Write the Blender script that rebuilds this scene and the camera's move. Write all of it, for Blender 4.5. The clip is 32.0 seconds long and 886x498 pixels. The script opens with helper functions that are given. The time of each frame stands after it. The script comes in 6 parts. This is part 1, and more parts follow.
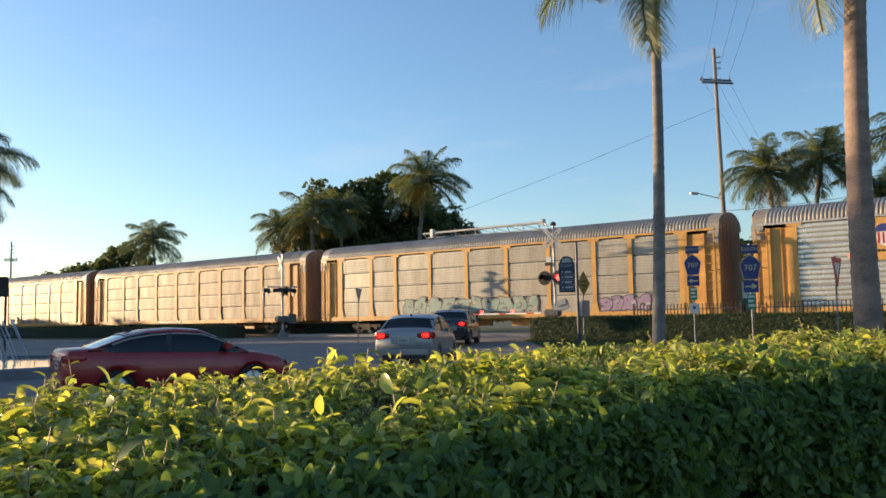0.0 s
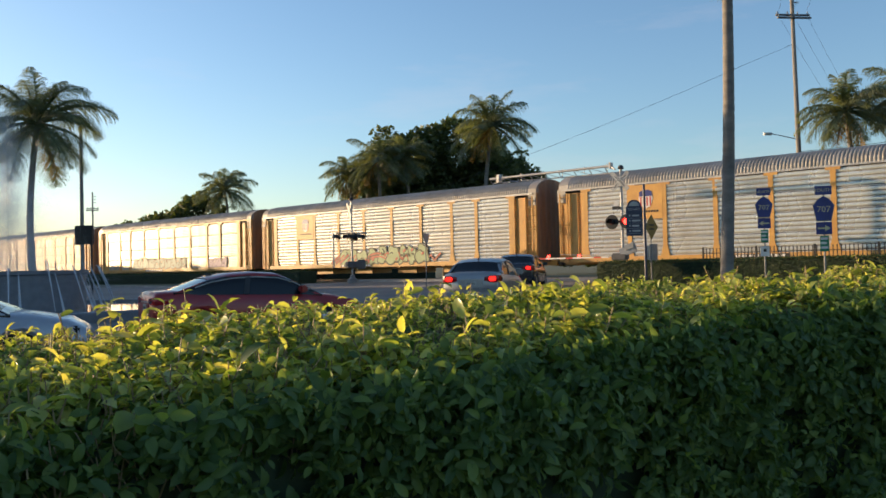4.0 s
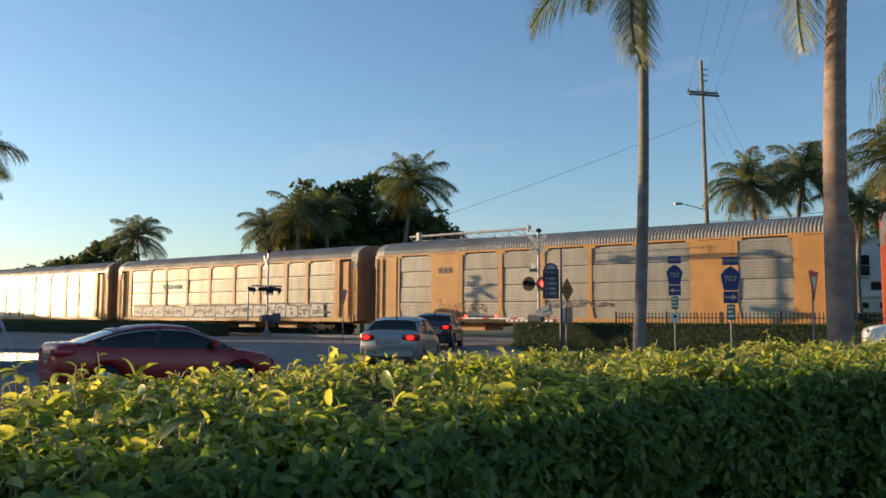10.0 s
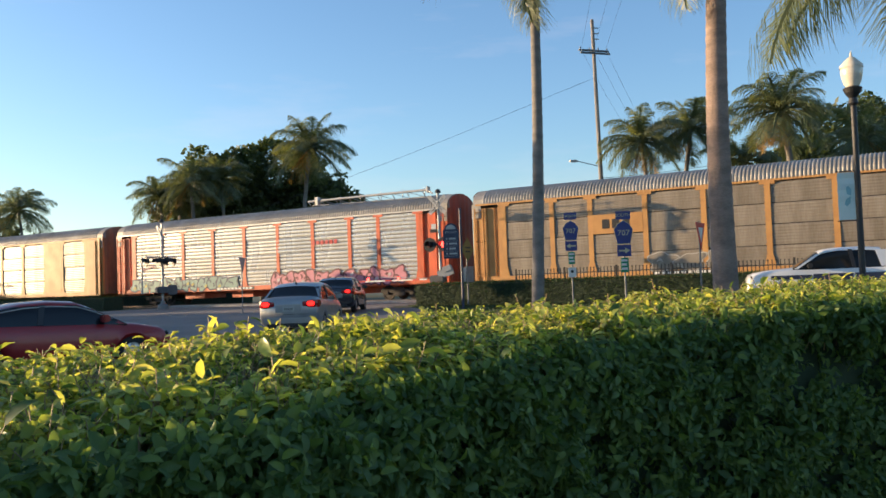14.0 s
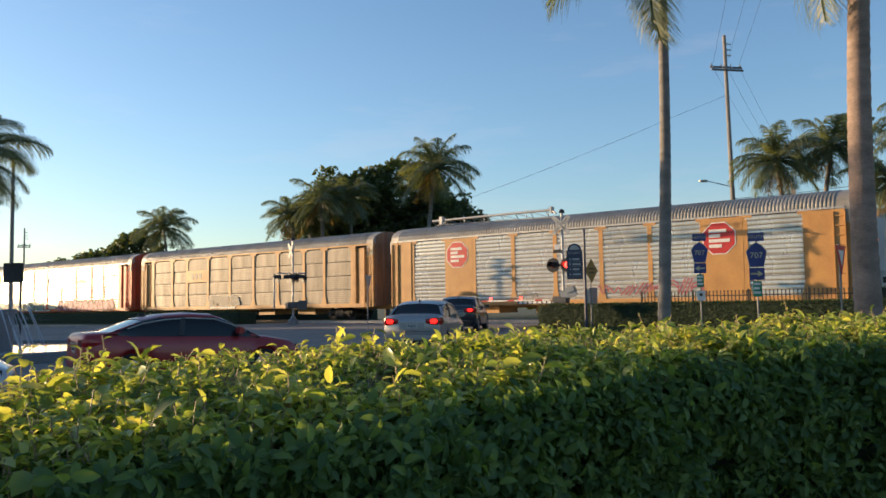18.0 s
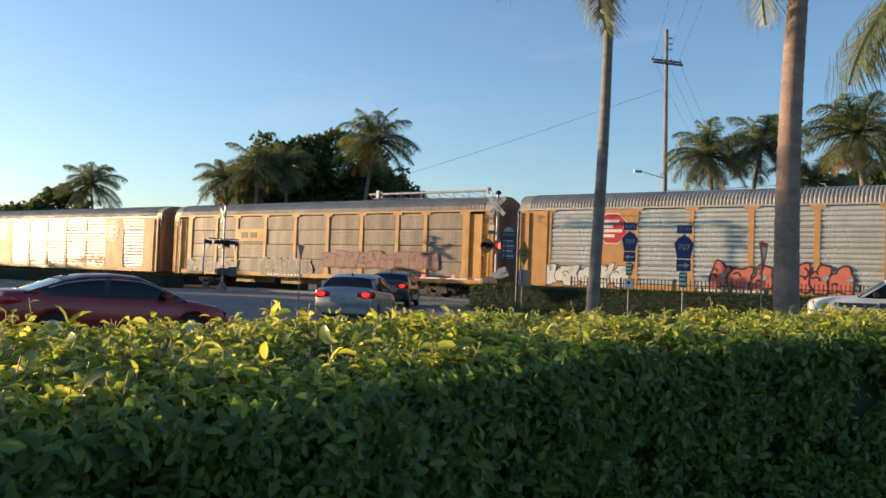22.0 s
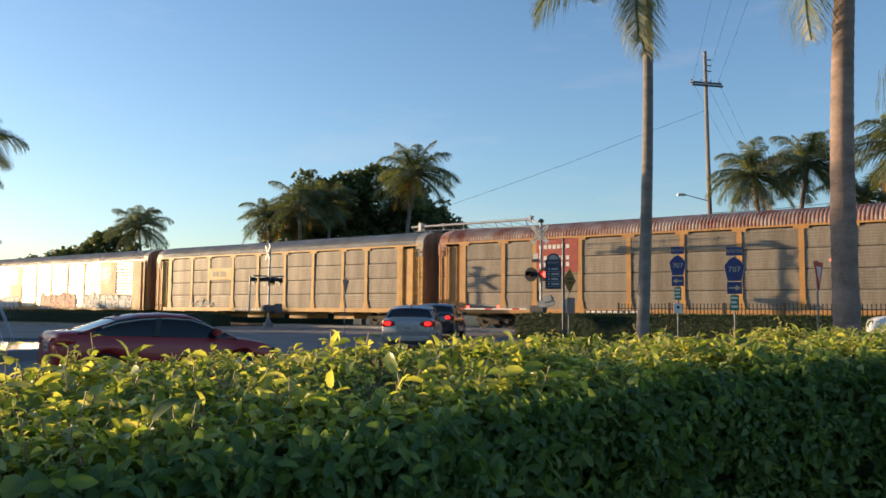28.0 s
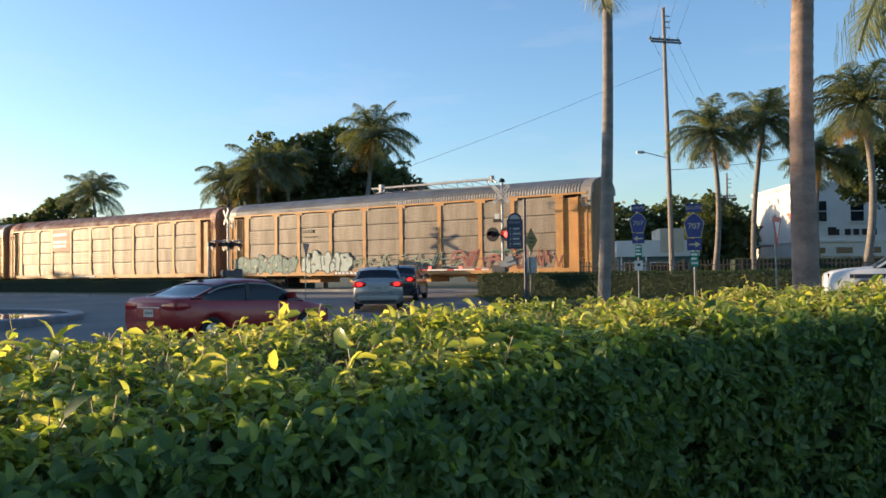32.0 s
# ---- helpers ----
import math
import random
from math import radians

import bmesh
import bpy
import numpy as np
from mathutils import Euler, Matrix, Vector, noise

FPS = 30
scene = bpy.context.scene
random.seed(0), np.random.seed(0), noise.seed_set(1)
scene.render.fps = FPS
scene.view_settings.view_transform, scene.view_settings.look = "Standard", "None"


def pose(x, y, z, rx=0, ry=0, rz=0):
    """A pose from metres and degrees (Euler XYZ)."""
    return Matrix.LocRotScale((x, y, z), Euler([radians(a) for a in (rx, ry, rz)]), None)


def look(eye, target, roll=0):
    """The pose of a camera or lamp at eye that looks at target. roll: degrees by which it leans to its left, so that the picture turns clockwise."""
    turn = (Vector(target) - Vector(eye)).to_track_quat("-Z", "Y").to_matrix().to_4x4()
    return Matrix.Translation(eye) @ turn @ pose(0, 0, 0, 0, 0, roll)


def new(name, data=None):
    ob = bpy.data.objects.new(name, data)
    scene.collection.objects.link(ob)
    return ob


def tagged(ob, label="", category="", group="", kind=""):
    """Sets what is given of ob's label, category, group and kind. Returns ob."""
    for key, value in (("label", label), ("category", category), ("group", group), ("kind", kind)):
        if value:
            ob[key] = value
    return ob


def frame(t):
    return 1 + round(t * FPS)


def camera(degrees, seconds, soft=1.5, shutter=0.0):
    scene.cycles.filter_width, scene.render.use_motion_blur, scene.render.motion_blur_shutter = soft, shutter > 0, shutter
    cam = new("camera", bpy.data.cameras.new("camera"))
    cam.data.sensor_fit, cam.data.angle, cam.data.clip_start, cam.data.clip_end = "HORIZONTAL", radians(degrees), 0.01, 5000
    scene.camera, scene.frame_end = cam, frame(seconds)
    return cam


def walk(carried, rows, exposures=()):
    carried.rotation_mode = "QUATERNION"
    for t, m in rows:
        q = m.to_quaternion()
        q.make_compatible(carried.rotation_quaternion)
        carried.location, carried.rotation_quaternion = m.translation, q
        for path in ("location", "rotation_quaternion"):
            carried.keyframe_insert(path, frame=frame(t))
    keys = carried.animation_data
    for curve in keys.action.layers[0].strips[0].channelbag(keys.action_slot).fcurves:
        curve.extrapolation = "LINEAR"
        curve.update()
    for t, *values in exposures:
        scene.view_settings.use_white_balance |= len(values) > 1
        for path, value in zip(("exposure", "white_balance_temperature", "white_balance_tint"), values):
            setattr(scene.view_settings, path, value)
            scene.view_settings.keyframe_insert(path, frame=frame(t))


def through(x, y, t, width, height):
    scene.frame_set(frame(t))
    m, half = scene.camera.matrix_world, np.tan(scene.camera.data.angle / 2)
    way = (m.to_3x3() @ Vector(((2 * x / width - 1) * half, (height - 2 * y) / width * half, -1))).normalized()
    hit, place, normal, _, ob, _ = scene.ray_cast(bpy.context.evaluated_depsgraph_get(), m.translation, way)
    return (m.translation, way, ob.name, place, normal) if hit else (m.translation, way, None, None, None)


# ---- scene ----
cam = camera(55.6, 32.0, soft=1.6)
# seconds, place, heading, upward tilt, roll
ROWS = [
    (0.0, 0.006, -0.041, 1.564, 0.01, 4.72, 1.02),
    (0.5, -0.115, -0.039, 1.549, 4.07, 4.66, -0.04),
    (1.0, -0.120, -0.177, 1.526, 3.70, 3.40, -0.28),
    (1.5, 0.077, -0.332, 1.560, 5.09, 2.96, 0.54),
    (2.0, 0.114, -0.374, 1.565, 6.29, 2.41, 2.02),
    (2.5, 0.042, -0.359, 1.529, 5.17, 1.28, 1.93),
    (4.5, 0.002, -0.395, 1.504, 4.40, 1.08, 1.13),
    (5.0, -0.010, -0.388, 1.498, 4.01, 0.96, 0.76),
    (5.5, -0.015, -0.390, 1.500, 3.24, 0.83, 0.52),
    (6.0, -0.027, -0.399, 1.515, 2.27, 1.63, 0.27),
    (6.5, -0.138, -0.375, 1.521, 0.53, 1.16, 0.15),
    (7.0, -0.144, -0.394, 1.532, 0.80, 0.33, 0.86),
    (7.5, 0.006, -0.397, 1.535, 1.95, 1.49, 1.23),
    (8.0, 0.042, -0.421, 1.530, 2.95, 2.85, 1.59),
    (8.5, 0.014, -0.402, 1.519, 3.98, 3.66, 1.22),
    (9.0, -0.014, -0.413, 1.521, 3.63, 4.29, 0.45),
    (9.5, -0.028, -0.406, 1.545, 1.16, 4.88, -0.36),
    (10.0, -0.046, -0.372, 1.568, -1.14, 4.92, -0.36),
    (10.5, -0.040, -0.364, 1.578, -3.17, 4.91, -0.14),
    (11.0, -0.013, -0.353, 1.576, -4.67, 4.67, 0.36),
    (11.5, 0.013, -0.336, 1.574, -5.07, 4.17, 1.05),
    (12.0, 0.031, -0.316, 1.571, -5.01, 3.66, 0.95),
    (12.5, 0.032, -0.269, 1.567, -7.67, 3.64, 0.15),
    (13.0, 0.013, -0.253, 1.563, -10.75, 3.51, 0.77),
    (13.5, 0.052, -0.264, 1.568, -11.03, 2.83, 1.88),
    (14.0, 0.051, -0.279, 1.560, -7.65, 2.27, 2.03),
    (14.5, 0.051, -0.315, 1.556, -4.31, 2.87, 1.11),
    (15.0, 0.051, -0.331, 1.557, -2.72, 3.19, 0.65),
    (15.5, 0.059, -0.338, 1.542, -1.48, 2.53, 0.54),
    (17.5, 0.053, -0.326, 1.533, 0.77, 3.65, 0.87),
    (18.0, 0.051, -0.333, 1.535, 0.67, 3.86, 0.86),
    (18.5, 0.049, -0.337, 1.534, 0.59, 3.86, 0.87),
    (19.0, 0.046, -0.349, 1.545, 0.23, 4.33, 0.23),
    (19.5, 0.039, -0.350, 1.551, -1.90, 4.71, -0.47),
    (20.0, 0.038, -0.332, 1.553, -4.31, 4.61, -0.41),
    (20.5, 0.050, -0.334, 1.548, -4.16, 5.03, -0.93),
    (21.0, 0.021, -0.360, 1.534, -2.88, 3.61, -1.97),
    (21.5, 0.019, -0.345, 1.552, -1.89, 1.84, -1.78),
    (22.0, 0.022, -0.351, 1.562, -3.98, 2.24, -2.16),
    (22.5, -0.005, -0.316, 1.596, -6.71, 2.95, -2.50),
    (23.0, -0.079, -0.314, 1.599, -5.20, 3.11, -1.59),
    (23.5, -0.103, -0.304, 1.604, -2.10, 3.35, -0.85),
    (24.0, -0.142, -0.271, 1.595, -0.88, 3.57, -0.70),
    (24.5, -0.168, -0.277, 1.586, -0.34, 3.82, -0.47),
    (25.0, -0.062, -0.243, 1.580, 0.36, 4.03, 0.22),
    (25.5, 0.025, -0.213, 1.560, 1.13, 3.83, -0.01),
    (27.5, -0.067, -0.241, 1.530, 0.33, 3.80, 0.22),
    (28.0, -0.059, -0.243, 1.528, -1.03, 4.33, -0.50),
    (28.5, -0.051, -0.249, 1.533, -1.91, 4.10, -0.72),
    (29.0, -0.043, -0.251, 1.536, -1.99, 4.50, -0.46),
    (29.5, -0.037, -0.261, 1.542, -1.99, 4.82, -0.78),
    (30.0, -0.054, -0.265, 1.561, -2.13, 4.97, -0.94),
    (30.5, -0.048, -0.260, 1.560, -2.78, 5.05, -0.97),
    (31.0, -0.005, -0.228, 1.547, -4.99, 4.27, -0.33),
    (31.5, 0.005, -0.220, 1.532, -5.54, 2.99, 0.26),
    (32.0, -0.024, 0.001, 1.560, -3.57, 1.66, 0.67),
]
EXPOSURES = [(t, e + 0.27, k + 60, 13) for t, e, k in ((0, 0.73, 6050), (2, 0.57, 6150), (4.5, 0.57, 6200), (6, 0.60, 6200), (9, 0.40, 6200), (11, 0.56, 5900), (13, 0.82, 5850), (14, 0.80, 5950), (15, 0.55, 6100), (18, 0.58, 6100), (20, 0.63, 6050), (28, 0.58, 6050), (30, 0.6, 6000), (31, 0.66, 5900), (32, 0.83, 5900))]
walk(cam, [(t, pose(x, y, z, 90 + tilt, roll, yaw)) for t, x, y, z, yaw, tilt, roll in ROWS], EXPOSURES)

# ---- light ----
SUN_WAY = Vector((-0.932, 0.339, 0.130)).normalized()
world = bpy.data.worlds.new("sky")
scene.world = world
world.use_nodes = True
wn = world.node_tree
sky = wn.nodes.new("ShaderNodeTexSky")
sky.sky_type = "NISHITA"
sky.sun_disc = False
sky.sun_elevation = math.asin(SUN_WAY.z)
sky.sun_rotation = math.atan2(SUN_WAY.x, SUN_WAY.y)
sky.air_density, sky.dust_density, sky.ozone_density = 1.0, 0.7, 2.5
wn.nodes["Background"].inputs[1].default_value = 0.145
# faint thin cloud over the whole sky
co, mp = wn.nodes.new("ShaderNodeTexCoord"), wn.nodes.new("ShaderNodeMapping")
mp.inputs["Scale"].default_value = (1.0, 1.0, 5.0)
wisp, thin = wn.nodes.new("ShaderNodeTexNoise"), wn.nodes.new("ShaderNodeValToRGB")
wisp.inputs["Scale"].default_value, wisp.inputs["Detail"].default_value, wisp.inputs["Roughness"].default_value = 4.5, 6.0, 0.6
thin.color_ramp.elements[0].position, thin.color_ramp.elements[1].position = 0.56, 0.80
thin.color_ramp.elements[1].color = (0.16, 0.16, 0.16, 1)
veil = wn.nodes.new("ShaderNodeMix")
veil.data_type = "RGBA"
veil.inputs[7].default_value = (3.3, 2.9, 2.9, 1)
wn.links.new(co.outputs["Generated"], mp.inputs[0])
wn.links.new(mp.outputs[0], wisp.inputs["Vector"])
wn.links.new(wisp.outputs[0], thin.inputs[0])
wn.links.new(thin.outputs[0], veil.inputs[0])
wn.links.new(sky.outputs[0], veil.inputs[6])
wn.links.new(veil.outputs[2], wn.nodes["Background"].inputs[0])
sun = new("sun", bpy.data.lights.new("sun", "SUN"))
sun.data.energy, sun.data.angle, sun.data.color = 5.0, radians(0.6), (1.0, 0.69, 0.36)
sun.matrix_world = look(SUN_WAY * 100, (0, 0, 0))

# ---- the track's line and the lie of the land ----
RAIL = 0.65
TRACK_ANGLE = -38.2
ALONG = Vector((math.cos(radians(TRACK_ANGLE)), math.sin(radians(TRACK_ANGLE)), 0))
ACROSS = Vector((-ALONG.y, ALONG.x, 0))
ORIGIN = Vector((0, 51.9, 0))


def by_track(s, u, z):
    """s metres leftwards along the track, u metres from its axis towards the viewer."""
    return ORIGIN - ALONG * s - ACROSS * u + Vector((0, 0, z))


def ground_z(x, y):
    u = abs((ORIGIN - Vector((x, y, 0))).dot(ACROSS))
    k = min(1, max(0, (33 - u) / 28))
    return 0.5 * k * k * (3 - 2 * k)


# ---- materials ----
def mat(name, color, rough=0.6, metal=0.0, color2=None, scale=4.0, fine=40.0, bump=0.0, vary=0.0, stretch=(1, 1, 1), coat=0.0, emit=0.0):
    """A node material: two colours mixed by a coarse and a fine noise, with uneven gloss and relief. vary: how far repeats differ."""
    m = bpy.data.materials.new(name)
    m.use_nodes = True
    nt = m.node_tree
    b = nt.nodes["Principled BSDF"]
    b.inputs["Metallic"].default_value = metal
    b.inputs["Coat Weight"].default_value = coat
    if emit:
        b.inputs["Emission Color"].default_value = (*color, 1)
        b.inputs["Emission Strength"].default_value = emit
    color2 = color2 or tuple(c * 0.72 for c in color)
    tc = nt.nodes.new("ShaderNodeTexCoord")
    mp = nt.nodes.new("ShaderNodeMapping")
    mp.inputs["Scale"].default_value = stretch
    nt.links.new(tc.outputs["Object"], mp.inputs[0])
    n1, n2 = nt.nodes.new("ShaderNodeTexNoise"), nt.nodes.new("ShaderNodeTexNoise")
    n1.inputs["Scale"].default_value, n1.inputs["Detail"].default_value = scale, 5
    n2.inputs["Scale"].default_value, n2.inputs["Detail"].default_value = fine, 4
    info = nt.nodes.new("ShaderNodeObjectInfo")
    for n in (n1, n2):
        n.noise_dimensions = "4D"
        nt.links.new(mp.outputs[0], n.inputs["Vector"])
        nt.links.new(info.outputs["Random"], n.inputs["W"])
    add = nt.nodes.new("ShaderNodeMath")
    add.operation = "MULTIPLY_ADD"
    add.inputs[1].default_value = 0.45
    nt.links.new(n2.outputs[0], add.inputs[0])
    nt.links.new(n1.outputs[0], add.inputs[2])
    ramp = nt.nodes.new("ShaderNodeMapRange")
    ramp.inputs[1].default_value, ramp.inputs[2].default_value = 0.5, 0.95
    nt.links.new(add.outputs[0], ramp.inputs[0])
    mix = nt.nodes.new("ShaderNodeMix")
    mix.data_type = "RGBA"
    mix.inputs[6].default_value, mix.inputs[7].default_value = (*color, 1), (*color2, 1)
    nt.links.new(ramp.outputs[0], mix.inputs[0])
    out = mix.outputs[2]
    if vary:
        hsv = nt.nodes.new("ShaderNodeHueSaturation")
        mr = nt.nodes.new("ShaderNodeMapRange")
        mr.inputs[3].default_value, mr.inputs[4].default_value = 1 - vary, 1 + vary
        nt.links.new(info.outputs["Random"], mr.inputs[0])
        nt.links.new(mr.outputs[0], hsv.inputs["Value"])
        nt.links.new(out, hsv.inputs["Color"])
        out = hsv.outputs[0]
    nt.links.new(out, b.inputs["Base Color"])
    rr = nt.nodes.new("ShaderNodeMapRange")
    rr.inputs[3].default_value, rr.inputs[4].default_value = max(0.02, rough * 0.8), min(1, rough * 1.25)
    nt.links.new(n1.outputs[0], rr.inputs[0])
    nt.links.new(rr.outputs[0], b.inputs["Roughness"])
    if bump:
        bp = nt.nodes.new("ShaderNodeBump")
        bp.inputs["Strength"].default_value, bp.inputs["Distance"].default_value = bump, 0.02
        nt.links.new(n2.outputs[0], bp.inputs["Height"])
        nt.links.new(bp.outputs[0], b.inputs["Normal"])
    return m


def leaf_mat(name, dark, light, through=0.45, gloss=0.35):
    """Foliage: light passes through the leaves; each leaf has its own green."""
    m = bpy.data.materials.new(name)
    m.use_nodes = True
    nt = m.node_tree
    nt.nodes.clear()
    geo, info = nt.nodes.new("ShaderNodeNewGeometry"), nt.nodes.new("ShaderNodeObjectInfo")
    add = nt.nodes.new("ShaderNodeMath")
    add.operation = "ADD"
    nt.links.new(geo.outputs["Random Per Island"], add.inputs[0])
    nt.links.new(info.outputs["Random"], add.inputs[1])
    fr = nt.nodes.new("ShaderNodeMath")
    fr.operation = "FRACT"
    nt.links.new(add.outputs[0], fr.inputs[0])
    ramp = nt.nodes.new("ShaderNodeValToRGB")
    ramp.color_ramp.elements[0].color = (*dark, 1)
    ramp.color_ramp.elements[1].color = (*light, 1)
    e = ramp.color_ramp.elements.new(0.6)
    e.color = (*[a * 0.6 + b * 0.4 for a, b in zip(dark, light)], 1)
    nt.links.new(fr.outputs[0], ramp.inputs[0])
    b = nt.nodes.new("ShaderNodeBsdfPrincipled")
    b.inputs["Roughness"].default_value = gloss
    b.inputs["Specular IOR Level"].default_value = 0.4
    tr = nt.nodes.new("ShaderNodeBsdfTranslucent")
    warm = nt.nodes.new("ShaderNodeMix")
    warm.data_type, warm.blend_type = "RGBA", "MULTIPLY"
    warm.inputs[0].default_value = 1
    warm.inputs[7].default_value = (1.9, 1.7, 0.6, 1)
    nt.links.new(ramp.outputs[0], warm.inputs[6])
    nt.links.new(ramp.outputs[0], b.inputs["Base Color"])
    nt.links.new(warm.outputs[2], tr.inputs[0])
    mx = nt.nodes.new("ShaderNodeMixShader")
    mx.inputs[0].default_value = through
    nt.links.new(b.outputs[0], mx.inputs[1])
    nt.links.new(tr.outputs[0], mx.inputs[2])
    out = nt.nodes.new("ShaderNodeOutputMaterial")
    nt.links.new(mx.outputs[0], out.inputs[0])
    return m


def glass_mat(name, tint, rough=0.03, through=0.35, gloss=0.5):
    m = bpy.data.materials.new(name)
    m.use_nodes = True
    b = m.node_tree.nodes["Principled BSDF"]
    b.inputs["Base Color"].default_value = (*tint, 1)
    b.inputs["Roughness"].default_value = rough
    b.inputs["Transmission Weight"].default_value = through
    b.inputs["Specular IOR Level"].default_value = gloss
    return m


M_GRASS = mat("dry_grass", (0.042, 0.065, 0.024), 0.9, color2=(0.07, 0.074, 0.035), scale=0.6, fine=14, bump=0.6)
M_ROAD = mat("asphalt", (0.17, 0.158, 0.148), 0.85, color2=(0.12, 0.112, 0.105), scale=0.35, fine=30, bump=0.3)
M_CONC = mat("concrete", (0.42, 0.40, 0.37), 0.85, color2=(0.28, 0.27, 0.25), scale=1.5, fine=30, bump=0.3)
M_BALLAST = mat("ballast_stone", (0.2, 0.19, 0.18), 0.95, color2=(0.09, 0.085, 0.08), scale=9, fine=30, bump=1.0)
M_RAIL = mat("rail_steel", (0.2, 0.15, 0.11), 0.4, 0.8)
M_TIE = mat("tie_wood", (0.09, 0.075, 0.06), 0.9, bump=0.5)
M_GALV = mat("galvanised_panel", (0.68, 0.665, 0.60), 0.28, 0.58, color2=(0.53, 0.505, 0.44), scale=1.1, fine=9, bump=0.05, vary=0.07, stretch=(1, 1, 0.35))
M_DULL = mat("weathered_panel", (0.40, 0.38, 0.325), 0.44, 0.34, color2=(0.28, 0.26, 0.21), scale=1.1, fine=9, bump=0.06, vary=0.09, stretch=(1.6, 1, 0.25))
M_TAN = mat("dusty_panel", (0.285, 0.25, 0.20), 0.56, 0.15, color2=(0.175, 0.145, 0.11), scale=1.1, fine=9, bump=0.06, vary=0.1, stretch=(1.6, 1, 0.25))
M_YELLOW = mat("yellow_orange_paint", (0.62, 0.35, 0.085), 0.5, color2=(0.45, 0.235, 0.065), scale=1.3, fine=14, bump=0.05, vary=0.06)
M_ORANGE = mat("dusty_orange_paint", (0.54, 0.285, 0.085), 0.55, color2=(0.40, 0.20, 0.065), scale=1.3, fine=14, bump=0.05, vary=0.06)
M_RED = mat("red_orange_paint", (0.68, 0.13, 0.035), 0.5, color2=(0.45, 0.08, 0.03), scale=1.3, fine=14, bump=0.05)
M_ROOF = mat("grey_roof_sheet", (0.38, 0.36, 0.33), 0.55, 0.35, color2=(0.25, 0.23, 0.20), scale=0.8, fine=8, bump=0.05)
M_RUST = mat("rusted_roof_sheet", (0.46, 0.36, 0.30), 0.65, 0.2, color2=(0.24, 0.07, 0.04), scale=1.2, fine=3.2, bump=0.1)
M_END = mat("end_door_brown", (0.30, 0.17, 0.085), 0.6, 0.1, color2=(0.17, 0.10, 0.06), scale=1.2, fine=9, stretch=(1, 1, 0.4))
M_ENDRED = mat("end_door_red", (0.42, 0.07, 0.03), 0.55, 0.1, color2=(0.22, 0.06, 0.04), scale=1.2, fine=9, stretch=(1, 1, 0.4))
M_UNDER = mat("underframe_grime", (0.06, 0.05, 0.042), 0.8)
M_WHITE = mat("white_paint", (0.78, 0.77, 0.74), 0.45)
# crossbuck white toned down to grey, imitating its shade
M_BLADE = mat("shaded_white_blade", (0.52, 0.52, 0.50), 0.5, color2=(0.36, 0.36, 0.35), scale=3)
M_BLACK = mat("black_paint", (0.018, 0.018, 0.02), 0.5)
M_DARKGREY = mat("dark_grey_casting", (0.11, 0.11, 0.115), 0.6, color2=(0.07, 0.07, 0.075), bump=0.1)
M_GREY = mat("grey_steel", (0.36, 0.37, 0.38), 0.45, 0.5)
M_GALVPOST = mat("galvanised_post", (0.21, 0.22, 0.225), 0.6, 0.2)
M_ALU = mat("bare_aluminium", (0.46, 0.46, 0.46), 0.5, 0.4)
M_NAVY = mat("navy_sign", (0.03, 0.04, 0.085), 0.45)
M_BLUE = mat("route_sign_blue", (0.035, 0.05, 0.22), 0.4)
M_SIGNY = mat("sign_yellow", (0.25, 0.17, 0.035), 0.5)
M_LETTER = mat("sign_lettering_yellow", (0.62, 0.56, 0.34), 0.5)
M_GREEN = mat("sign_green", (0.0, 0.23, 0.12), 0.45)
M_SIGNRED = mat("sign_red", (0.55, 0.03, 0.03), 0.45)
M_LENS = mat("dark_red_lens", (0.07, 0.008, 0.008), 0.5)
M_SIGNTEXT = mat("pale_lettering", (0.46, 0.46, 0.44), 0.5)
M_LIT = mat("lit_red_lamp", (1.0, 0.035, 0.02), 0.3, emit=6.0)
M_BRAKE = mat("lit_brake_lamp", (1.0, 0.012, 0.006), 0.5, emit=2.2)
M_TAIL = mat("red_tail_lens", (0.30, 0.010, 0.012), 0.16)
M_PLATE = mat("pale_number_plate", (0.42, 0.43, 0.42), 0.5)
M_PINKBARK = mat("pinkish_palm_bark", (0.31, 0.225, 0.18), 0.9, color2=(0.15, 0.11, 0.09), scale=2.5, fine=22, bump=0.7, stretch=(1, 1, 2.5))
M_TRUNK = mat("palm_bark", (0.25, 0.225, 0.20), 0.9, color2=(0.13, 0.12, 0.11), scale=2.5, fine=22, bump=0.7, stretch=(1, 1, 2.5))
M_WOODPOLE = mat("weathered_pole_wood", (0.27, 0.25, 0.23), 0.9, color2=(0.18, 0.165, 0.15), scale=3, fine=25, bump=0.4, stretch=(3, 3, 0.3))
M_BARK = mat("tree_bark", (0.10, 0.08, 0.06), 0.9, bump=0.7)
M_TWIG = mat("clipped_twig", (0.34, 0.25, 0.13), 0.7)
M_WALL = mat("white_stucco", (0.66, 0.63, 0.58), 0.85, color2=(0.76, 0.73, 0.68), scale=0.6, fine=14, bump=0.2)
M_CREAM = mat("cream_stucco", (0.66, 0.58, 0.45), 0.85, scale=0.6, fine=14, bump=0.2)
# teal darkened to stand in for the shade under the porch
M_TEAL = mat("shaded_teal_wall", (0.10, 0.18, 0.18), 0.8)
M_WINDOW = glass_mat("window_glass", (0.03, 0.04, 0.05))
M_CARGLASS = glass_mat("car_glass", (0.012, 0.015, 0.018), through=0.08, gloss=0.3)
M_TYRE = mat("tyre_rubber", (0.02, 0.02, 0.02), 0.85)
M_RIM = mat("alloy_rim", (0.45, 0.45, 0.46), 0.3, 0.9)
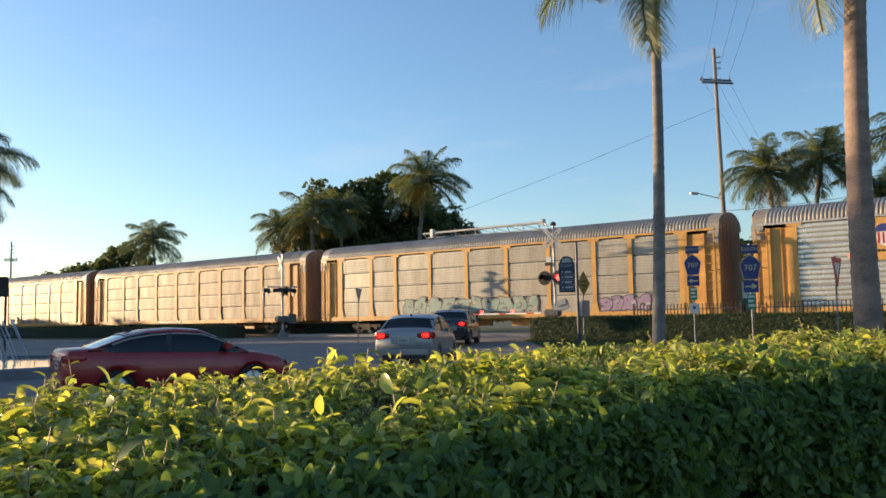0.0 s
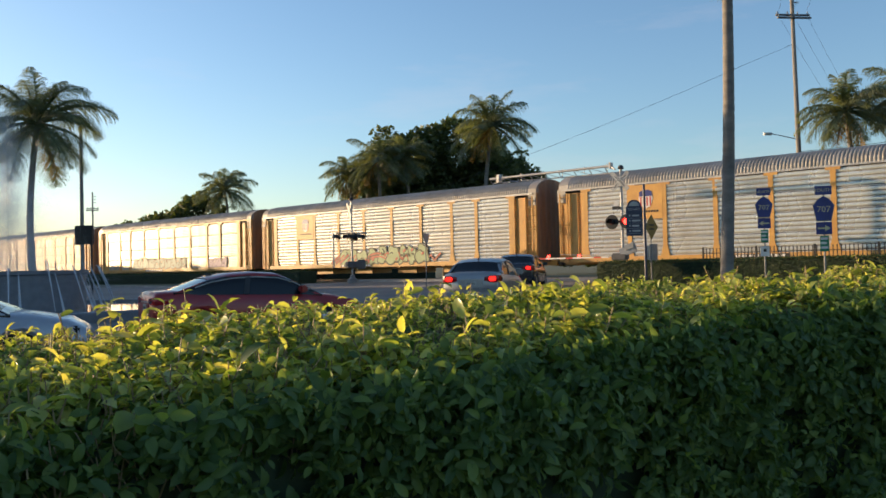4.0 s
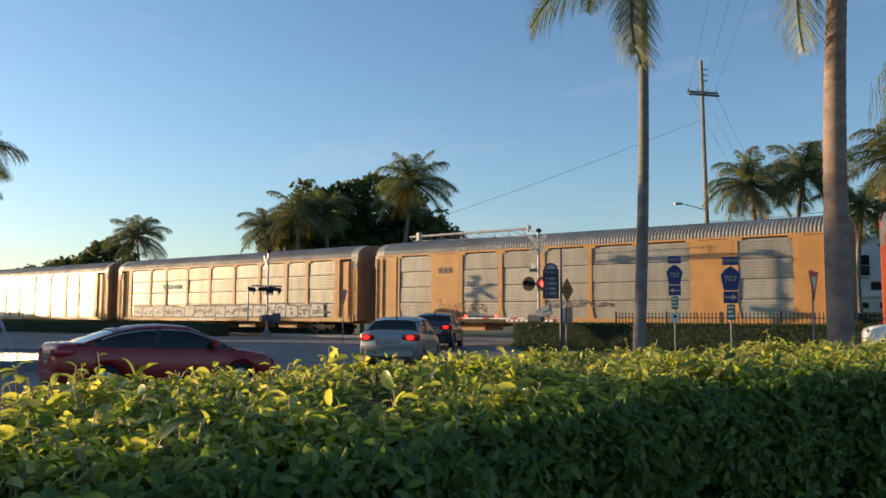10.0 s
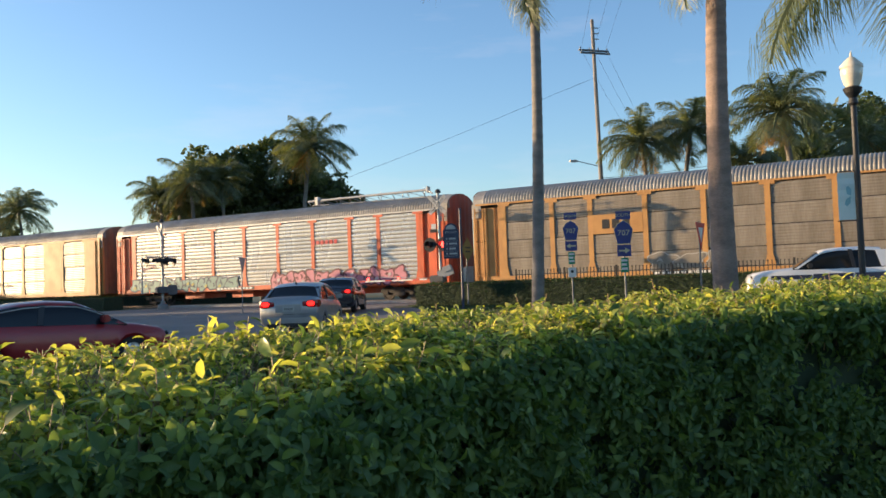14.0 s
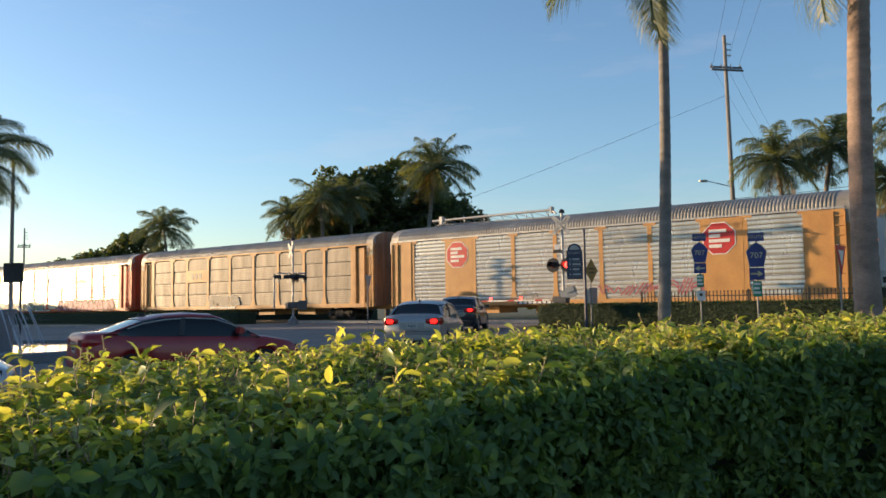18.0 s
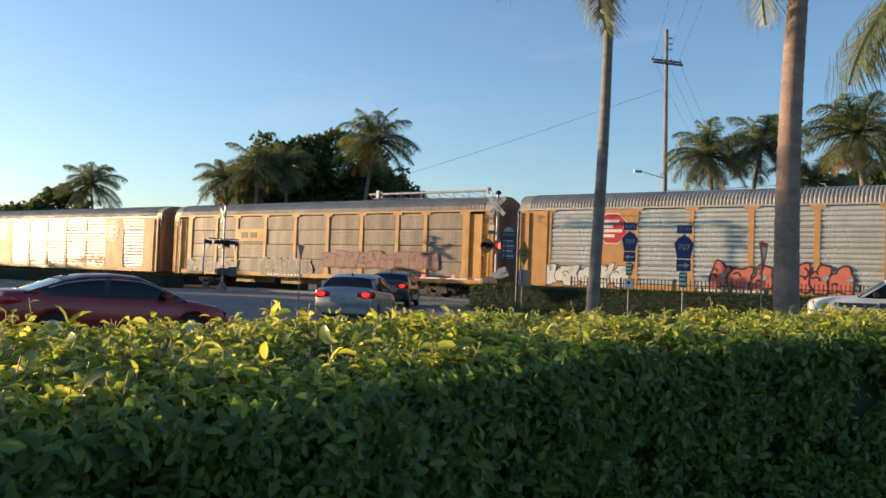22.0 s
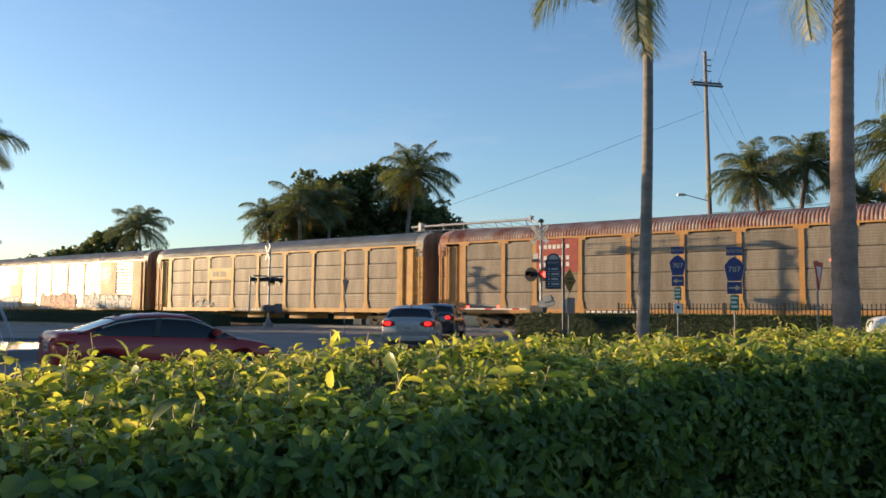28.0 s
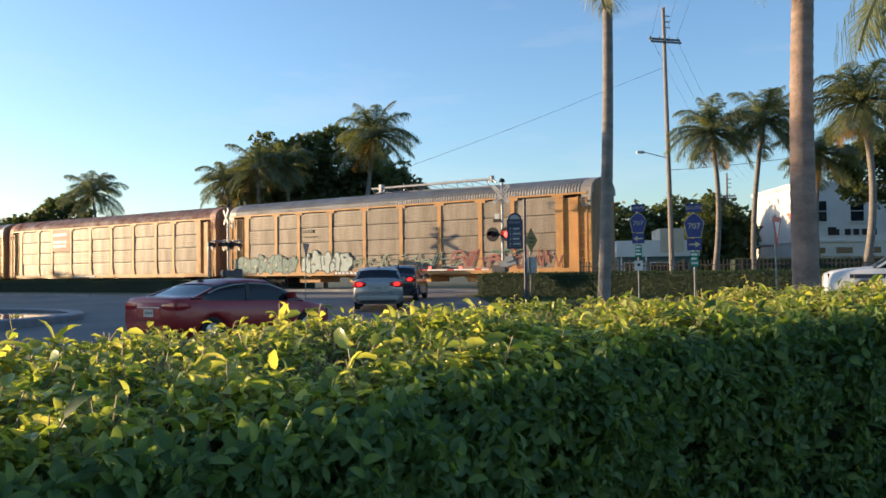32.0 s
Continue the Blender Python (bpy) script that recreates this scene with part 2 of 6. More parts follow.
M_CARRED = mat("deep_red_car_paint", (0.27, 0.014, 0.014), 0.34, 0.1, color2=(0.235, 0.012, 0.013), coat=0.35)
M_CARGREY = mat("silver_car_paint", (0.33, 0.34, 0.35), 0.34, 0.45, color2=(0.29, 0.30, 0.31), coat=0.5)
M_CARSILVER = mat("pale_silver_car_paint", (0.36, 0.38, 0.42), 0.35, 0.3, color2=(0.32, 0.34, 0.38), coat=0.4)
M_CARDARK = mat("charcoal_car_paint", (0.04, 0.042, 0.05), 0.25, 0.3, coat=0.7)
M_CARWHITE = mat("white_car_paint", (0.70, 0.72, 0.74), 0.3, color2=(0.66, 0.68, 0.70), coat=0.6)
M_PLASTIC = mat("black_plastic", (0.025, 0.025, 0.027), 0.6)
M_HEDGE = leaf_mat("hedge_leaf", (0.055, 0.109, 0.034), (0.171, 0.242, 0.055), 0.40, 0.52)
# sunlight on the top leaves, put into a paler, yellower copy of the colour
M_SUNLEAF = leaf_mat("sunlit_young_leaf", (0.20, 0.27, 0.055), (0.60, 0.59, 0.20), 0.52, 0.32)
# core of the far hedges, its dark green imitating inner shade
M_CLIPCORE = mat("clipped_core_shade", (0.022, 0.038, 0.018), 1.0, color2=(0.014, 0.026, 0.012), scale=6, fine=60, bump=0.5)
# dark core colour that stands in for the shade between the leaves
M_CORE = mat("hedge_core_shade", (0.055, 0.08, 0.042), 1.0, color2=(0.03, 0.05, 0.024), scale=9, fine=60)
M_LAWN = leaf_mat("lawn_blade", (0.03, 0.055, 0.018), (0.065, 0.09, 0.03), 0.3, 0.6)
M_CLIPPED = leaf_mat("clipped_hedge_leaf", (0.025, 0.05, 0.018), (0.05, 0.08, 0.025), 0.25, 0.6)
M_FROND = leaf_mat("palm_leaflet", (0.075, 0.105, 0.06), (0.17, 0.195, 0.105), 0.34, 0.45)
M_FRONDOLD = leaf_mat("dry_palm_leaflet", (0.20, 0.14, 0.05), (0.30, 0.20, 0.08), 0.35, 0.6)
M_TREE = leaf_mat("broad_leaf", (0.045, 0.07, 0.03), (0.11, 0.14, 0.055), 0.35, 0.5)
M_COCONUT = mat("coconut_husk", (0.40, 0.22, 0.05), 0.6)
M_WATER = glass_mat("pool_water", (0.5, 0.6, 0.62), 0.08)
M_SPRAY = mat("falling_water", (0.66, 0.70, 0.76), 0.4)
M_SPRAY.node_tree.nodes["Principled BSDF"].inputs["Alpha"].default_value = 0.5
M_DARKSTONE = mat("dark_basin_stone", (0.15, 0.16, 0.18), 0.5, bump=0.2)
M_GLOBE = mat("lamp_globe", (0.80, 0.74, 0.62), 0.2)
M_BANNER = mat("pale_banner_cloth", (0.55, 0.66, 0.66), 0.8, color2=(0.40, 0.58, 0.60), scale=3)


# ---- building helpers ----
def part(name, bm, material, parent=None, label=""):
    """Links a bmesh as one mesh object under a thing or a part."""
    me = bpy.data.meshes.new(name)
    bm.to_mesh(me)
    bm.free()
    me.materials.append(material)
    return place(name, me, parent, label)


def place(name, me, parent=None, label="", m=None):
    ob = new(name, me)
    ob.parent = parent
    if m is not None:
        ob.matrix_basis = m
    return tagged(ob, label)


def from_arrays(name, verts, faces, material, smooth=False):
    me = bpy.data.meshes.new(name)
    me.from_pydata(verts, [], faces)
    me.materials.append(material)
    if smooth:
        me.shade_smooth()
    return me


def block(bm, x0, x1, y0, y1, z0, z1, bevel=0.0, m=None):
    t = Matrix.Translation(((x0 + x1) / 2, (y0 + y1) / 2, (z0 + z1) / 2)) @ Matrix.Diagonal((x1 - x0, y1 - y0, z1 - z0, 1))
    made = bmesh.ops.create_cube(bm, size=1, matrix=(m @ t) if m else t)["verts"]
    if bevel:
        edges = list({e for v in made for e in v.link_edges})
        bmesh.ops.bevel(bm, geom=edges, offset=bevel, segments=2, affect="EDGES")


def box(name, x0, x1, y0, y1, z0, z1, material, parent=None, label="", bevel=0.0, m=None):
    bm = bmesh.new()
    block(bm, x0, x1, y0, y1, z0, z1, bevel)
    ob = part(name, bm, material, parent, label)
    if m is not None:
        ob.matrix_basis = m
    return ob


def rod(bm, p0, p1, r0, r1=None, seg=10):
    p0, p1 = Vector(p0), Vector(p1)
    d = p1 - p0
    m = Matrix.Translation((p0 + p1) / 2) @ d.to_track_quat("Z", "Y").to_matrix().to_4x4()
    bmesh.ops.create_cone(bm, cap_ends=True, segments=seg, radius1=r0, radius2=r0 if r1 is None else r1, depth=d.length, matrix=m)


def pole(name, p0, p1, r0, material, parent=None, label="", r1=None, seg=12):
    bm = bmesh.new()
    rod(bm, p0, p1, r0, r1, seg)
    return part(name, bm, material, parent, label)


def prism(name, outline, depth, material, parent=None, label="", m=None):
    """An outline in x and z, given depth along y."""
    bm = bmesh.new()
    f = bm.faces.new([bm.verts.new((x, 0, z)) for x, z in outline])
    r = bmesh.ops.extrude_face_region(bm, geom=[f])
    bmesh.ops.translate(bm, vec=(0, depth, 0), verts=[g for g in r["geom"] if isinstance(g, bmesh.types.BMVert)])
    bmesh.ops.recalc_face_normals(bm, faces=bm.faces)
    ob = part(name, bm, material, parent, label)
    if m is not None:
        ob.matrix_basis = m
    return ob


def lathe(bm, profile, seg=20, m=None):
    rings = []
    for r, z in profile:
        ring = [bm.verts.new((r * math.cos(2 * math.pi * i / seg), r * math.sin(2 * math.pi * i / seg), z)) for i in range(seg)]
        rings.append(ring)
    for a, b in zip(rings, rings[1:]):
        for i in range(seg):
            bm.faces.new((a[i], a[(i + 1) % seg], b[(i + 1) % seg], b[i]))
    if m:
        bmesh.ops.transform(bm, matrix=m, verts=[v for r in rings for v in r])


def empty(name, m, label, category, group="", kind=""):
    ob = new(name)
    ob.matrix_basis = m
    return tagged(ob, label, category, group, kind)


def words(name, text, size, material, parent, m, thick=0.004):
    """Lettering as a mesh: upright, facing -y, centred at m."""
    c = bpy.data.curves.new(name, "FONT")
    c.body, c.size, c.extrude, c.align_x, c.align_y = text, size, thick, "CENTER", "CENTER"
    c.resolution_u = 2
    tmp = new("letters_in_work", c)
    me = bpy.data.meshes.new_from_object(tmp.evaluated_get(bpy.context.evaluated_depsgraph_get()))
    bpy.data.objects.remove(tmp)
    me.materials.clear()
    me.materials.append(material)
    return place(name, me, parent, "", m @ pose(0, 0, 0, 90, 0, 0))


# ---- ground, road, track ----
def sheet(name, xs, ys, lift, material, keep=None):
    verts, faces = [], []
    for y in ys:
        for x in xs:
            verts.append((x, y, ground_z(x, y) + lift))
    n = len(xs)
    for j in range(len(ys) - 1):
        for i in range(n - 1):
            if keep is None or keep((xs[i] + xs[i + 1]) / 2, (ys[j] + ys[j + 1]) / 2):
                faces.append((j * n + i, j * n + i + 1, (j + 1) * n + i + 1, (j + 1) * n + i))
    return place(name, from_arrays(name, verts, faces, material, True))


spread = [math.sinh(k / 30.0 * 5.2) / math.sinh(5.2) for k in range(-30, 31)]
spread = sorted(set([round(v * 2400, 2) for v in spread] + [v * 3.0 for v in range(-30, 31)]))
tagged(sheet("ground", spread, [y + 40 for y in spread], 0.0, M_GRASS), "dry trampled grass and sandy soil", "ground", kind="structure")


def on_road(x, y):
    u = (ORIGIN - Vector((x, y, 0))).dot(ACROSS)
    s = -(Vector((x, y, 0)) - ORIGIN).dot(ALONG)
    if u > 9.5 + (2.5 if s > 18 else 0):
        lane = x < 3.4 + max(0, 26 - y) * 0.5 or (y < 25 and x > 11.5) or y < 13
        return lane and 6.2 + 0.9 * x < y + 1.5 and y > 4.5 and x > -60 and x < 60
    return -12 < u and -10.2 < s < 12.0


road = sheet("road", [-60 + 0.75 * k for k in range(161)], [4 + 0.75 * k for k in range(110)], 0.012, M_ROAD, on_road)
tagged(road, "worn grey asphalt of a roundabout and level crossing", "road", kind="structure")
# kerb along the verge between road and track
bm = bmesh.new()
for s0, s1 in ((13.0, 60.0),):
    k = 40
    for i in range(k):
        a, b = s0 + (s1 - s0) * i / k, s0 + (s1 - s0) * (i + 1) / k
        u = 9.6 if s0 < 0 else (9.6 + min(2.5, max(0, (s0 + 5 - 13) * 0.5)))
        p, q = by_track(a, u, 0), by_track(b, u, 0)
        r = by_track(b, u - 0.18, 0), by_track(a, u - 0.18, 0)
        lo = [bm.verts.new((v.x, v.y, ground_z(v.x, v.y) - 0.02)) for v in (p, q, *r)]
        hi = [bm.verts.new((v.x, v.y, ground_z(v.x, v.y) + 0.14)) for v in (p, q, *r)]
        bm.faces.new(hi)
        for x in range(4):
            bm.faces.new((lo[x], lo[(x + 1) % 4], hi[(x + 1) % 4], hi[x]))
bmesh.ops.recalc_face_normals(bm, faces=bm.faces)
tagged(part("kerb", bm, M_CONC), "pale concrete kerb along the verge", "kerb", kind="structure")

TRACK_POSE = Matrix.Translation(by_track(0, 0, 0)) @ pose(0, 0, 0, 0, 0, TRACK_ANGLE)
track = empty("railway_track", TRACK_POSE, "single railway track on stone ballast with timber ties", "railway track", kind="structure")
bm = bmesh.new()
xs = [-160 + 4 * k for k in range(81)]
prof = [(-3.4, 0.36), (-2.0, RAIL - 0.2), (2.0, RAIL - 0.2), (3.4, 0.36)]
grid = [[bm.verts.new((x, y, z + random.uniform(-0.02, 0.02))) for y, z in prof] for x in xs]
for a, b in zip(grid, grid[1:]):
    for i in range(3):
        bm.faces.new((a[i], b[i], b[i + 1], a[i + 1]))
bmesh.ops.recalc_face_normals(bm, faces=bm.faces)
part("ballast", bm, M_BALLAST, track)
for y in (-0.75, 0.75):
    bm = bmesh.new()
    block(bm, -160, 160, y - 0.035, y + 0.035, RAIL - 0.045, RAIL)
    block(bm, -160, 160, y - 0.01, y + 0.01, RAIL - 0.14, RAIL - 0.04)
    block(bm, -160, 160, y - 0.07, y + 0.07, RAIL - 0.16, RAIL - 0.14)
    part("rail", bm, M_RAIL, track)
bm = bmesh.new()
block(bm, -0.11, 0.11, -1.3, 1.3, RAIL - 0.3, RAIL - 0.165)
tie = bpy.data.meshes.new("tie")
bm.to_mesh(tie)
bm.free()
tie.materials.append(M_TIE)
for k in range(110):
    place("tie", tie, track, "", pose(-12 + 0.55 * k, random.uniform(-0.04, 0.04), 0, 0, 0, random.uniform(-1, 1)))
bm = bmesh.new()
block(bm, -12.0, 10.2, -2.6, -0.86, RAIL - 0.16, RAIL - 0.01)
block(bm, -12.0, 10.2, -0.62, 0.62, RAIL - 0.16, RAIL - 0.01)
part("crossing_panel", bm, M_CONC, track, "concrete crossing panels between the rails")

# ---- trees ----
def frond_mesh(name, rise, length, droop, pairs, seed, material, tatter=0.15):
    """A feathered palm leaf that starts out along +x, rising by that angle and bowing under its weight."""
    rnd = random.Random(seed)
    verts, faces = [], []
    pts, d, p = [], Vector((math.cos(radians(rise)), 0, math.sin(radians(rise)))), Vector((0, 0, 0))
    n = 16
    for i in range(n + 1):
        pts.append((p.copy(), d.copy()))
        p = p + d * (length / n)
        d = (d + Vector((0, 0.02 * rnd.uniform(-1, 1), -droop / n * (0.5 + 1.4 * i / n)))).normalized()
    for i in range(n):
        (a, da), (b, db) = pts[i], pts[i + 1]
        r0, r1 = 0.028 * (1 - i / n) + 0.005, 0.028 * (1 - (i + 1) / n) + 0.005
        k = len(verts)
        for q, dd, r in ((a, da, r0), (b, db, r1)):
            up = Vector((-dd.z, 0, dd.x))
            for o in (up * r, Vector((0, r, 0)) - up * r * 0.5, Vector((0, -r, 0)) - up * r * 0.5):
                verts.append(q + o)
        for j in range(3):
            faces.append((k + j, k + (j + 1) % 3, k + 3 + (j + 1) % 3, k + 3 + j))
    for i in range(pairs):
        f = 0.14 + 0.86 * (i + 0.5) / pairs
        x = f * n
        j = min(n - 1, int(x))
        q = pts[j][0].lerp(pts[j + 1][0], x - j)
        dd = pts[j][1]
        up = Vector((-dd.z, 0, dd.x))
        for side in (-1, 1):
            if rnd.random() < tatter * 0.5:
                continue
            l = length * (0.42 * math.sin(math.pi * min(1, 0.18 + f * 0.82)) ** 0.7 + 0.03) * rnd.uniform(0.75, 1.1)
            w = (0.0068 if pairs < 60 else 0.0030) * rnd.uniform(0.8, 1.3)
            out = (Vector((0, side, 0)) * 0.75 + dd * 0.65 + up * rnd.uniform(-0.1, 0.35)).normalized()
            sway = Vector((rnd.uniform(-0.08, 0.08), rnd.uniform(-0.08, 0.08), -rnd.uniform(0.75, 1.15)))
            near = q + out * l * 0.4 + Vector((0, 0, -0.05 * l))
            far_ = near + (out * 0.75 + sway * 0.6).normalized() * l * 0.34
            tip = far_ + (out * 0.35 + sway).normalized() * l * 0.28
            k = len(verts)
            verts += [q - dd * w, q + dd * w, near - dd * w, near + dd * w, far_ - dd * w * 0.7, far_ + dd * w * 0.7, tip]
            faces += [(k, k + 1, k + 3, k + 2), (k + 2, k + 3, k + 5, k + 4), (k + 4, k + 5, k + 6)]
    return from_arrays(name, [tuple(v) for v in verts], faces, material)


RISES = (75, 55, 35, 15, -5, -28)
FRONDS = {}
for far in (False, True):
    for i, rise in enumerate(RISES):
        for v in range(2):
            FRONDS[far, i, v] = frond_mesh("frond", rise, 1.0, 1.0 + 0.35 * v + (0.3 if rise > 30 else 0), 54 if far else 135, 10 * i + v, M_FROND)
FRONDS_DRY = [frond_mesh("frond", -45, 1.0, 0.7, 50, 90 + v, M_FRONDOLD, 0.5) for v in range(2)]


def palm(base, top, r0, r1, length, n, seed, label, far=False, bend=0.3, dry=1, nuts=0, rings=True, bark=M_TRUNK, gap=None, extra=()):
    """A coconut palm: ringed, slightly bowed trunk and a crown of arching fronds."""
    rnd = random.Random(seed)
    base, top = Vector(base), Vector(top)
    tree = empty("palm_tree", Matrix.Translation(base), label, "palm tree", "coconut palms")
    t = top - base
    bow = Vector((rnd.uniform(-1, 1), rnd.uniform(-0.5, 0.5), 0)).normalized() * bend
    bm = bmesh.new()
    seg, steps = (10, 24) if far else (18, 90)
    ringv = []
    for i in range(steps + 1):
        f = i / steps
        c = t * f + bow * math.sin(math.pi * f)
        r = r1 + (r0 - r1) * (1 - f) ** 1.3 + (0.35 * r0 * max(0, 1 - f * t.length / 0.7) ** 2)
        if rings and not far:
            r *= 1 + (0.03 if i % 2 else -0.02) + rnd.uniform(-0.008, 0.008)
        ringv.append([bm.verts.new(c + Vector((r * math.cos(2 * math.pi * k / seg), r * math.sin(2 * math.pi * k / seg), 0))) for k in range(seg)])
    for a, b in zip(ringv, ringv[1:]):
        for k in range(seg):
            bm.faces.new((a[k], a[(k + 1) % seg], b[(k + 1) % seg], b[k]))
    bm.faces.new(ringv[-1])
    trunk = part("trunk", bm, bark, tree)
    trunk.data.shade_smooth()
    for k in range(n):
        f = (k + 0.5) / n
        i = min(5, int(6 * f ** 0.85))
        az = k * 137.5 + rnd.uniform(-14, 14)
        if gap and i > 2 and gap[0] < (az + 180) % 360 - 180 < gap[1]:
            continue
        sc = length * rnd.uniform(0.85, 1.1) * (0.8 if i == 0 else 1)
        place("frond", FRONDS[far, i, rnd.randrange(2)], tree, "", Matrix.Translation(t) @ pose(0, 0, 0, rnd.uniform(-12, 12), rnd.uniform(-7, 7), az) @ Matrix.Scale(sc, 4))
    for az, i, sc, dip in extra:
        place("frond", FRONDS[far, i, 1], tree, "", Matrix.Translation(t) @ pose(0, 0, 0, 0, 0, az) @ pose(0, 0, 0, 0, dip, 0) @ Matrix.Scale(sc, 4))
    for k in range(dry):
        place("frond", FRONDS_DRY[k % 2], tree, "dry brown frond", Matrix.Translation(t) @ pose(0, 0, 0, 0, rnd.uniform(-5, 12), rnd.uniform(0, 360)) @ Matrix.Scale(length * 0.8, 4))
    for k in range(nuts):
        bm = bmesh.new()
        a = rnd.uniform(0, 6.28)
        bmesh.ops.create_icosphere(bm, subdivisions=2, radius=0.13, matrix=Matrix.Translation(t + Vector((0.33 * math.cos(a), 0.33 * math.sin(a), -0.25 - 0.3 * rnd.random()))) @ Matrix.Diagonal((1, 1, 1.25, 1)))
        part("coconut", bm, M_COCONUT, tree)
    return tree


def broad_tree(base, clumps, leaves, size, seed, label, material=M_TREE, group="broadleaf trees", trunk_r=0.3):
    """A broadleaf tree: trunk, limbs to each clump, and small leaves strewn over uneven clumps. clumps: centre and radii."""
    rnd = random.Random(seed)
    nr = np.random.RandomState(seed)
    base = Vector(base)
    tree = empty("tree", Matrix.Translation(base), label, "tree", group)
    bm = bmesh.new()
    fork = Vector((0, 0, 0.45 * min(c[2] for c, _ in clumps)))
    rod(bm, (0, 0, 0), fork, trunk_r, trunk_r * 0.7)
    for c, r in clumps:
        rod(bm, fork, Vector(c), trunk_r * 0.5, trunk_r * 0.12, 7)
    part("trunk", bm, M_BARK, tree)
    total = sum(r[0] * r[2] for _, r in clumps)
    verts, faces = [], []
    for c, r in clumps:
        k = int(leaves * r[0] * r[2] / total)
        d = nr.normal(size=(k, 3))
        d /= np.linalg.norm(d, axis=1)[:, None]
        for v in d:
            wob = 0.82 + 0.42 * noise.noise(Vector(v) * 2.3 + Vector(c)) + 0.16 * noise.noise(Vector(v) * 6 + Vector(c))
            q = Vector(c) + Vector(v * np.array(r)) * wob * rnd.uniform(0.55, 1.03) ** 0.4
            a = Vector((rnd.gauss(0, 1), rnd.gauss(0, 1), rnd.gauss(0, 0.6))).normalized()
            b = a.cross(Vector((rnd.gauss(0, 1), rnd.gauss(0, 1), rnd.gauss(0, 1)))).normalized()
            s = size * rnd.uniform(0.6, 1.3)
            n = len(verts)
            verts += [tuple(q - a * s), tuple(q + b * s * 0.5), tuple(q + a * s), tuple(q - b * s * 0.5)]
            faces.append((n, n + 1, n + 2, n + 3))
    tagged(place("crown", from_arrays("crown", verts, faces, material), tree), kind="stuff")
    return tree


# ---- the train: enclosed car carriers ----
POSTS = (-11.65, -8.95, -6.9, -4.15, -1.4, 1.4, 4.15, 6.9, 8.95, 11.65)
SIDE = 1.52
LOW, EAVE, CROWN = 1.12, 4.86, 5.83
PANELS = {}
DENTS = random.Random(31)


def sheet_mesh(width, tall, material):
    """One rolled side sheet, standing on its lower edge: soft ribs along its length between flat seam strips."""
    key = ("side_sheet", round(width, 2), round(tall, 2), material.name)
    if key in PANELS:
        return PANELS[key]
    prof = [(0.0, 0.012), (0.012, -0.002), (0.03, 0.0)]
    if material is M_GALV:
        # broad flats between narrow rolled grooves
        step = (tall - 0.05) / 4
        for k in range(4):
            z = 0.03 + k * step
            prof += [(z + step * a, d) for a, d in ((0.04, 0.0), (0.14, 0.019), (0.30, 0.023), (0.55, 0.0245), (0.78, 0.023), (0.90, 0.018), (0.95, -0.012))]
        prof += [(tall - 0.012, -0.004)]
    else:
        deep, ribs, fine = 0.006 if material is M_DULL else 0.0055, 6, 8
        for k in range(ribs * fine + 1):
            f = k / (ribs * fine)
            prof.append((0.055 + (tall - 0.11) * f, deep * (1 - math.cos(2 * math.pi * ribs * f))))
        prof += [(tall - 0.05, 0.0), (tall - 0.016, -0.002), (tall - 0.006, -0.014)]
    verts, faces = [], []
    for z, d in prof:
        verts += [(-width / 2, -d, z), (width / 2, -d, z)]
    for k in range(len(prof) - 1):
        faces.append((2 * k, 2 * k + 1, 2 * k + 3, 2 * k + 2))
    PANELS[key] = from_arrays("side_sheet", verts, faces, material, True)
    return PANELS[key]


def keep_mesh(key, build, material, smooth=False):
    key = (key, material.name)
    if key not in PANELS:
        bm = bmesh.new()
        build(bm)
        bmesh.ops.recalc_face_normals(bm, faces=bm.faces)
        me = bpy.data.meshes.new(key[0])
        bm.to_mesh(me)
        bm.free()
        me.materials.append(material)
        if smooth:
            me.shade_smooth()
        PANELS[key] = me
    return PANELS[key]


def build_roof(bm):
    arch = []
    for i in range(15):
        a = -1 + 2 * i / 14
        arch.append((SIDE * 1.03 * math.sin(a * math.pi / 2), EAVE + 0.1 + (CROWN - EAVE - 0.1) * max(0, math.cos(a * math.pi / 2)) ** 0.8))
    xs, lift = [], []
    x = -13.45
    while x < 13.45:
        xs += [x, x + 0.055, x + 0.085, x + 0.14]
        rib = 1 if abs(x + 0.08) < 12.9 else 0
        lift += [0, 0, rib, rib]
        x += 0.17
    rows = [[bm.verts.new((x, y * (1 + 0.015 * l), z + 0.026 * l)) for y, z in arch] for x, l in zip(xs, lift)]
    for a, b in zip(rows, rows[1:]):
        for i in range(len(arch) - 1):
            bm.faces.new((a[i], b[i], b[i + 1], a[i + 1]))
    bm.faces.new(rows[0])
    bm.faces.new(rows[-1])


def build_post(bm):
    block(bm, -0.12, 0.12, -0.055, 0.0, LOW - 0.1, EAVE)
    v = [(-0.12, LOW + 0.55), (0.12, LOW + 0.55), (0.27, LOW - 0.1), (-0.27, LOW - 0.1)]
    front, back = [[bm.verts.new((x, y, z)) for x, z in v] for y in (-0.062, -0.004)]
    bm.faces.new(front)
    for k in range(4):
        bm.faces.new((front[k], front[(k + 1) % 4], back[(k + 1) % 4], back[k]))
    block(bm, -0.33, 0.33, -0.06, 0.0, EAVE - 0.10, EAVE + 0.03)
    for side in (-1, 1):
        for k in range(14):
            z = LOW + 0.2 + k * (EAVE - LOW - 0.4) / 13
            block(bm, side * 0.145 - 0.012, side * 0.145 + 0.012, -0.035, 0.0, z - 0.02, z + 0.02)


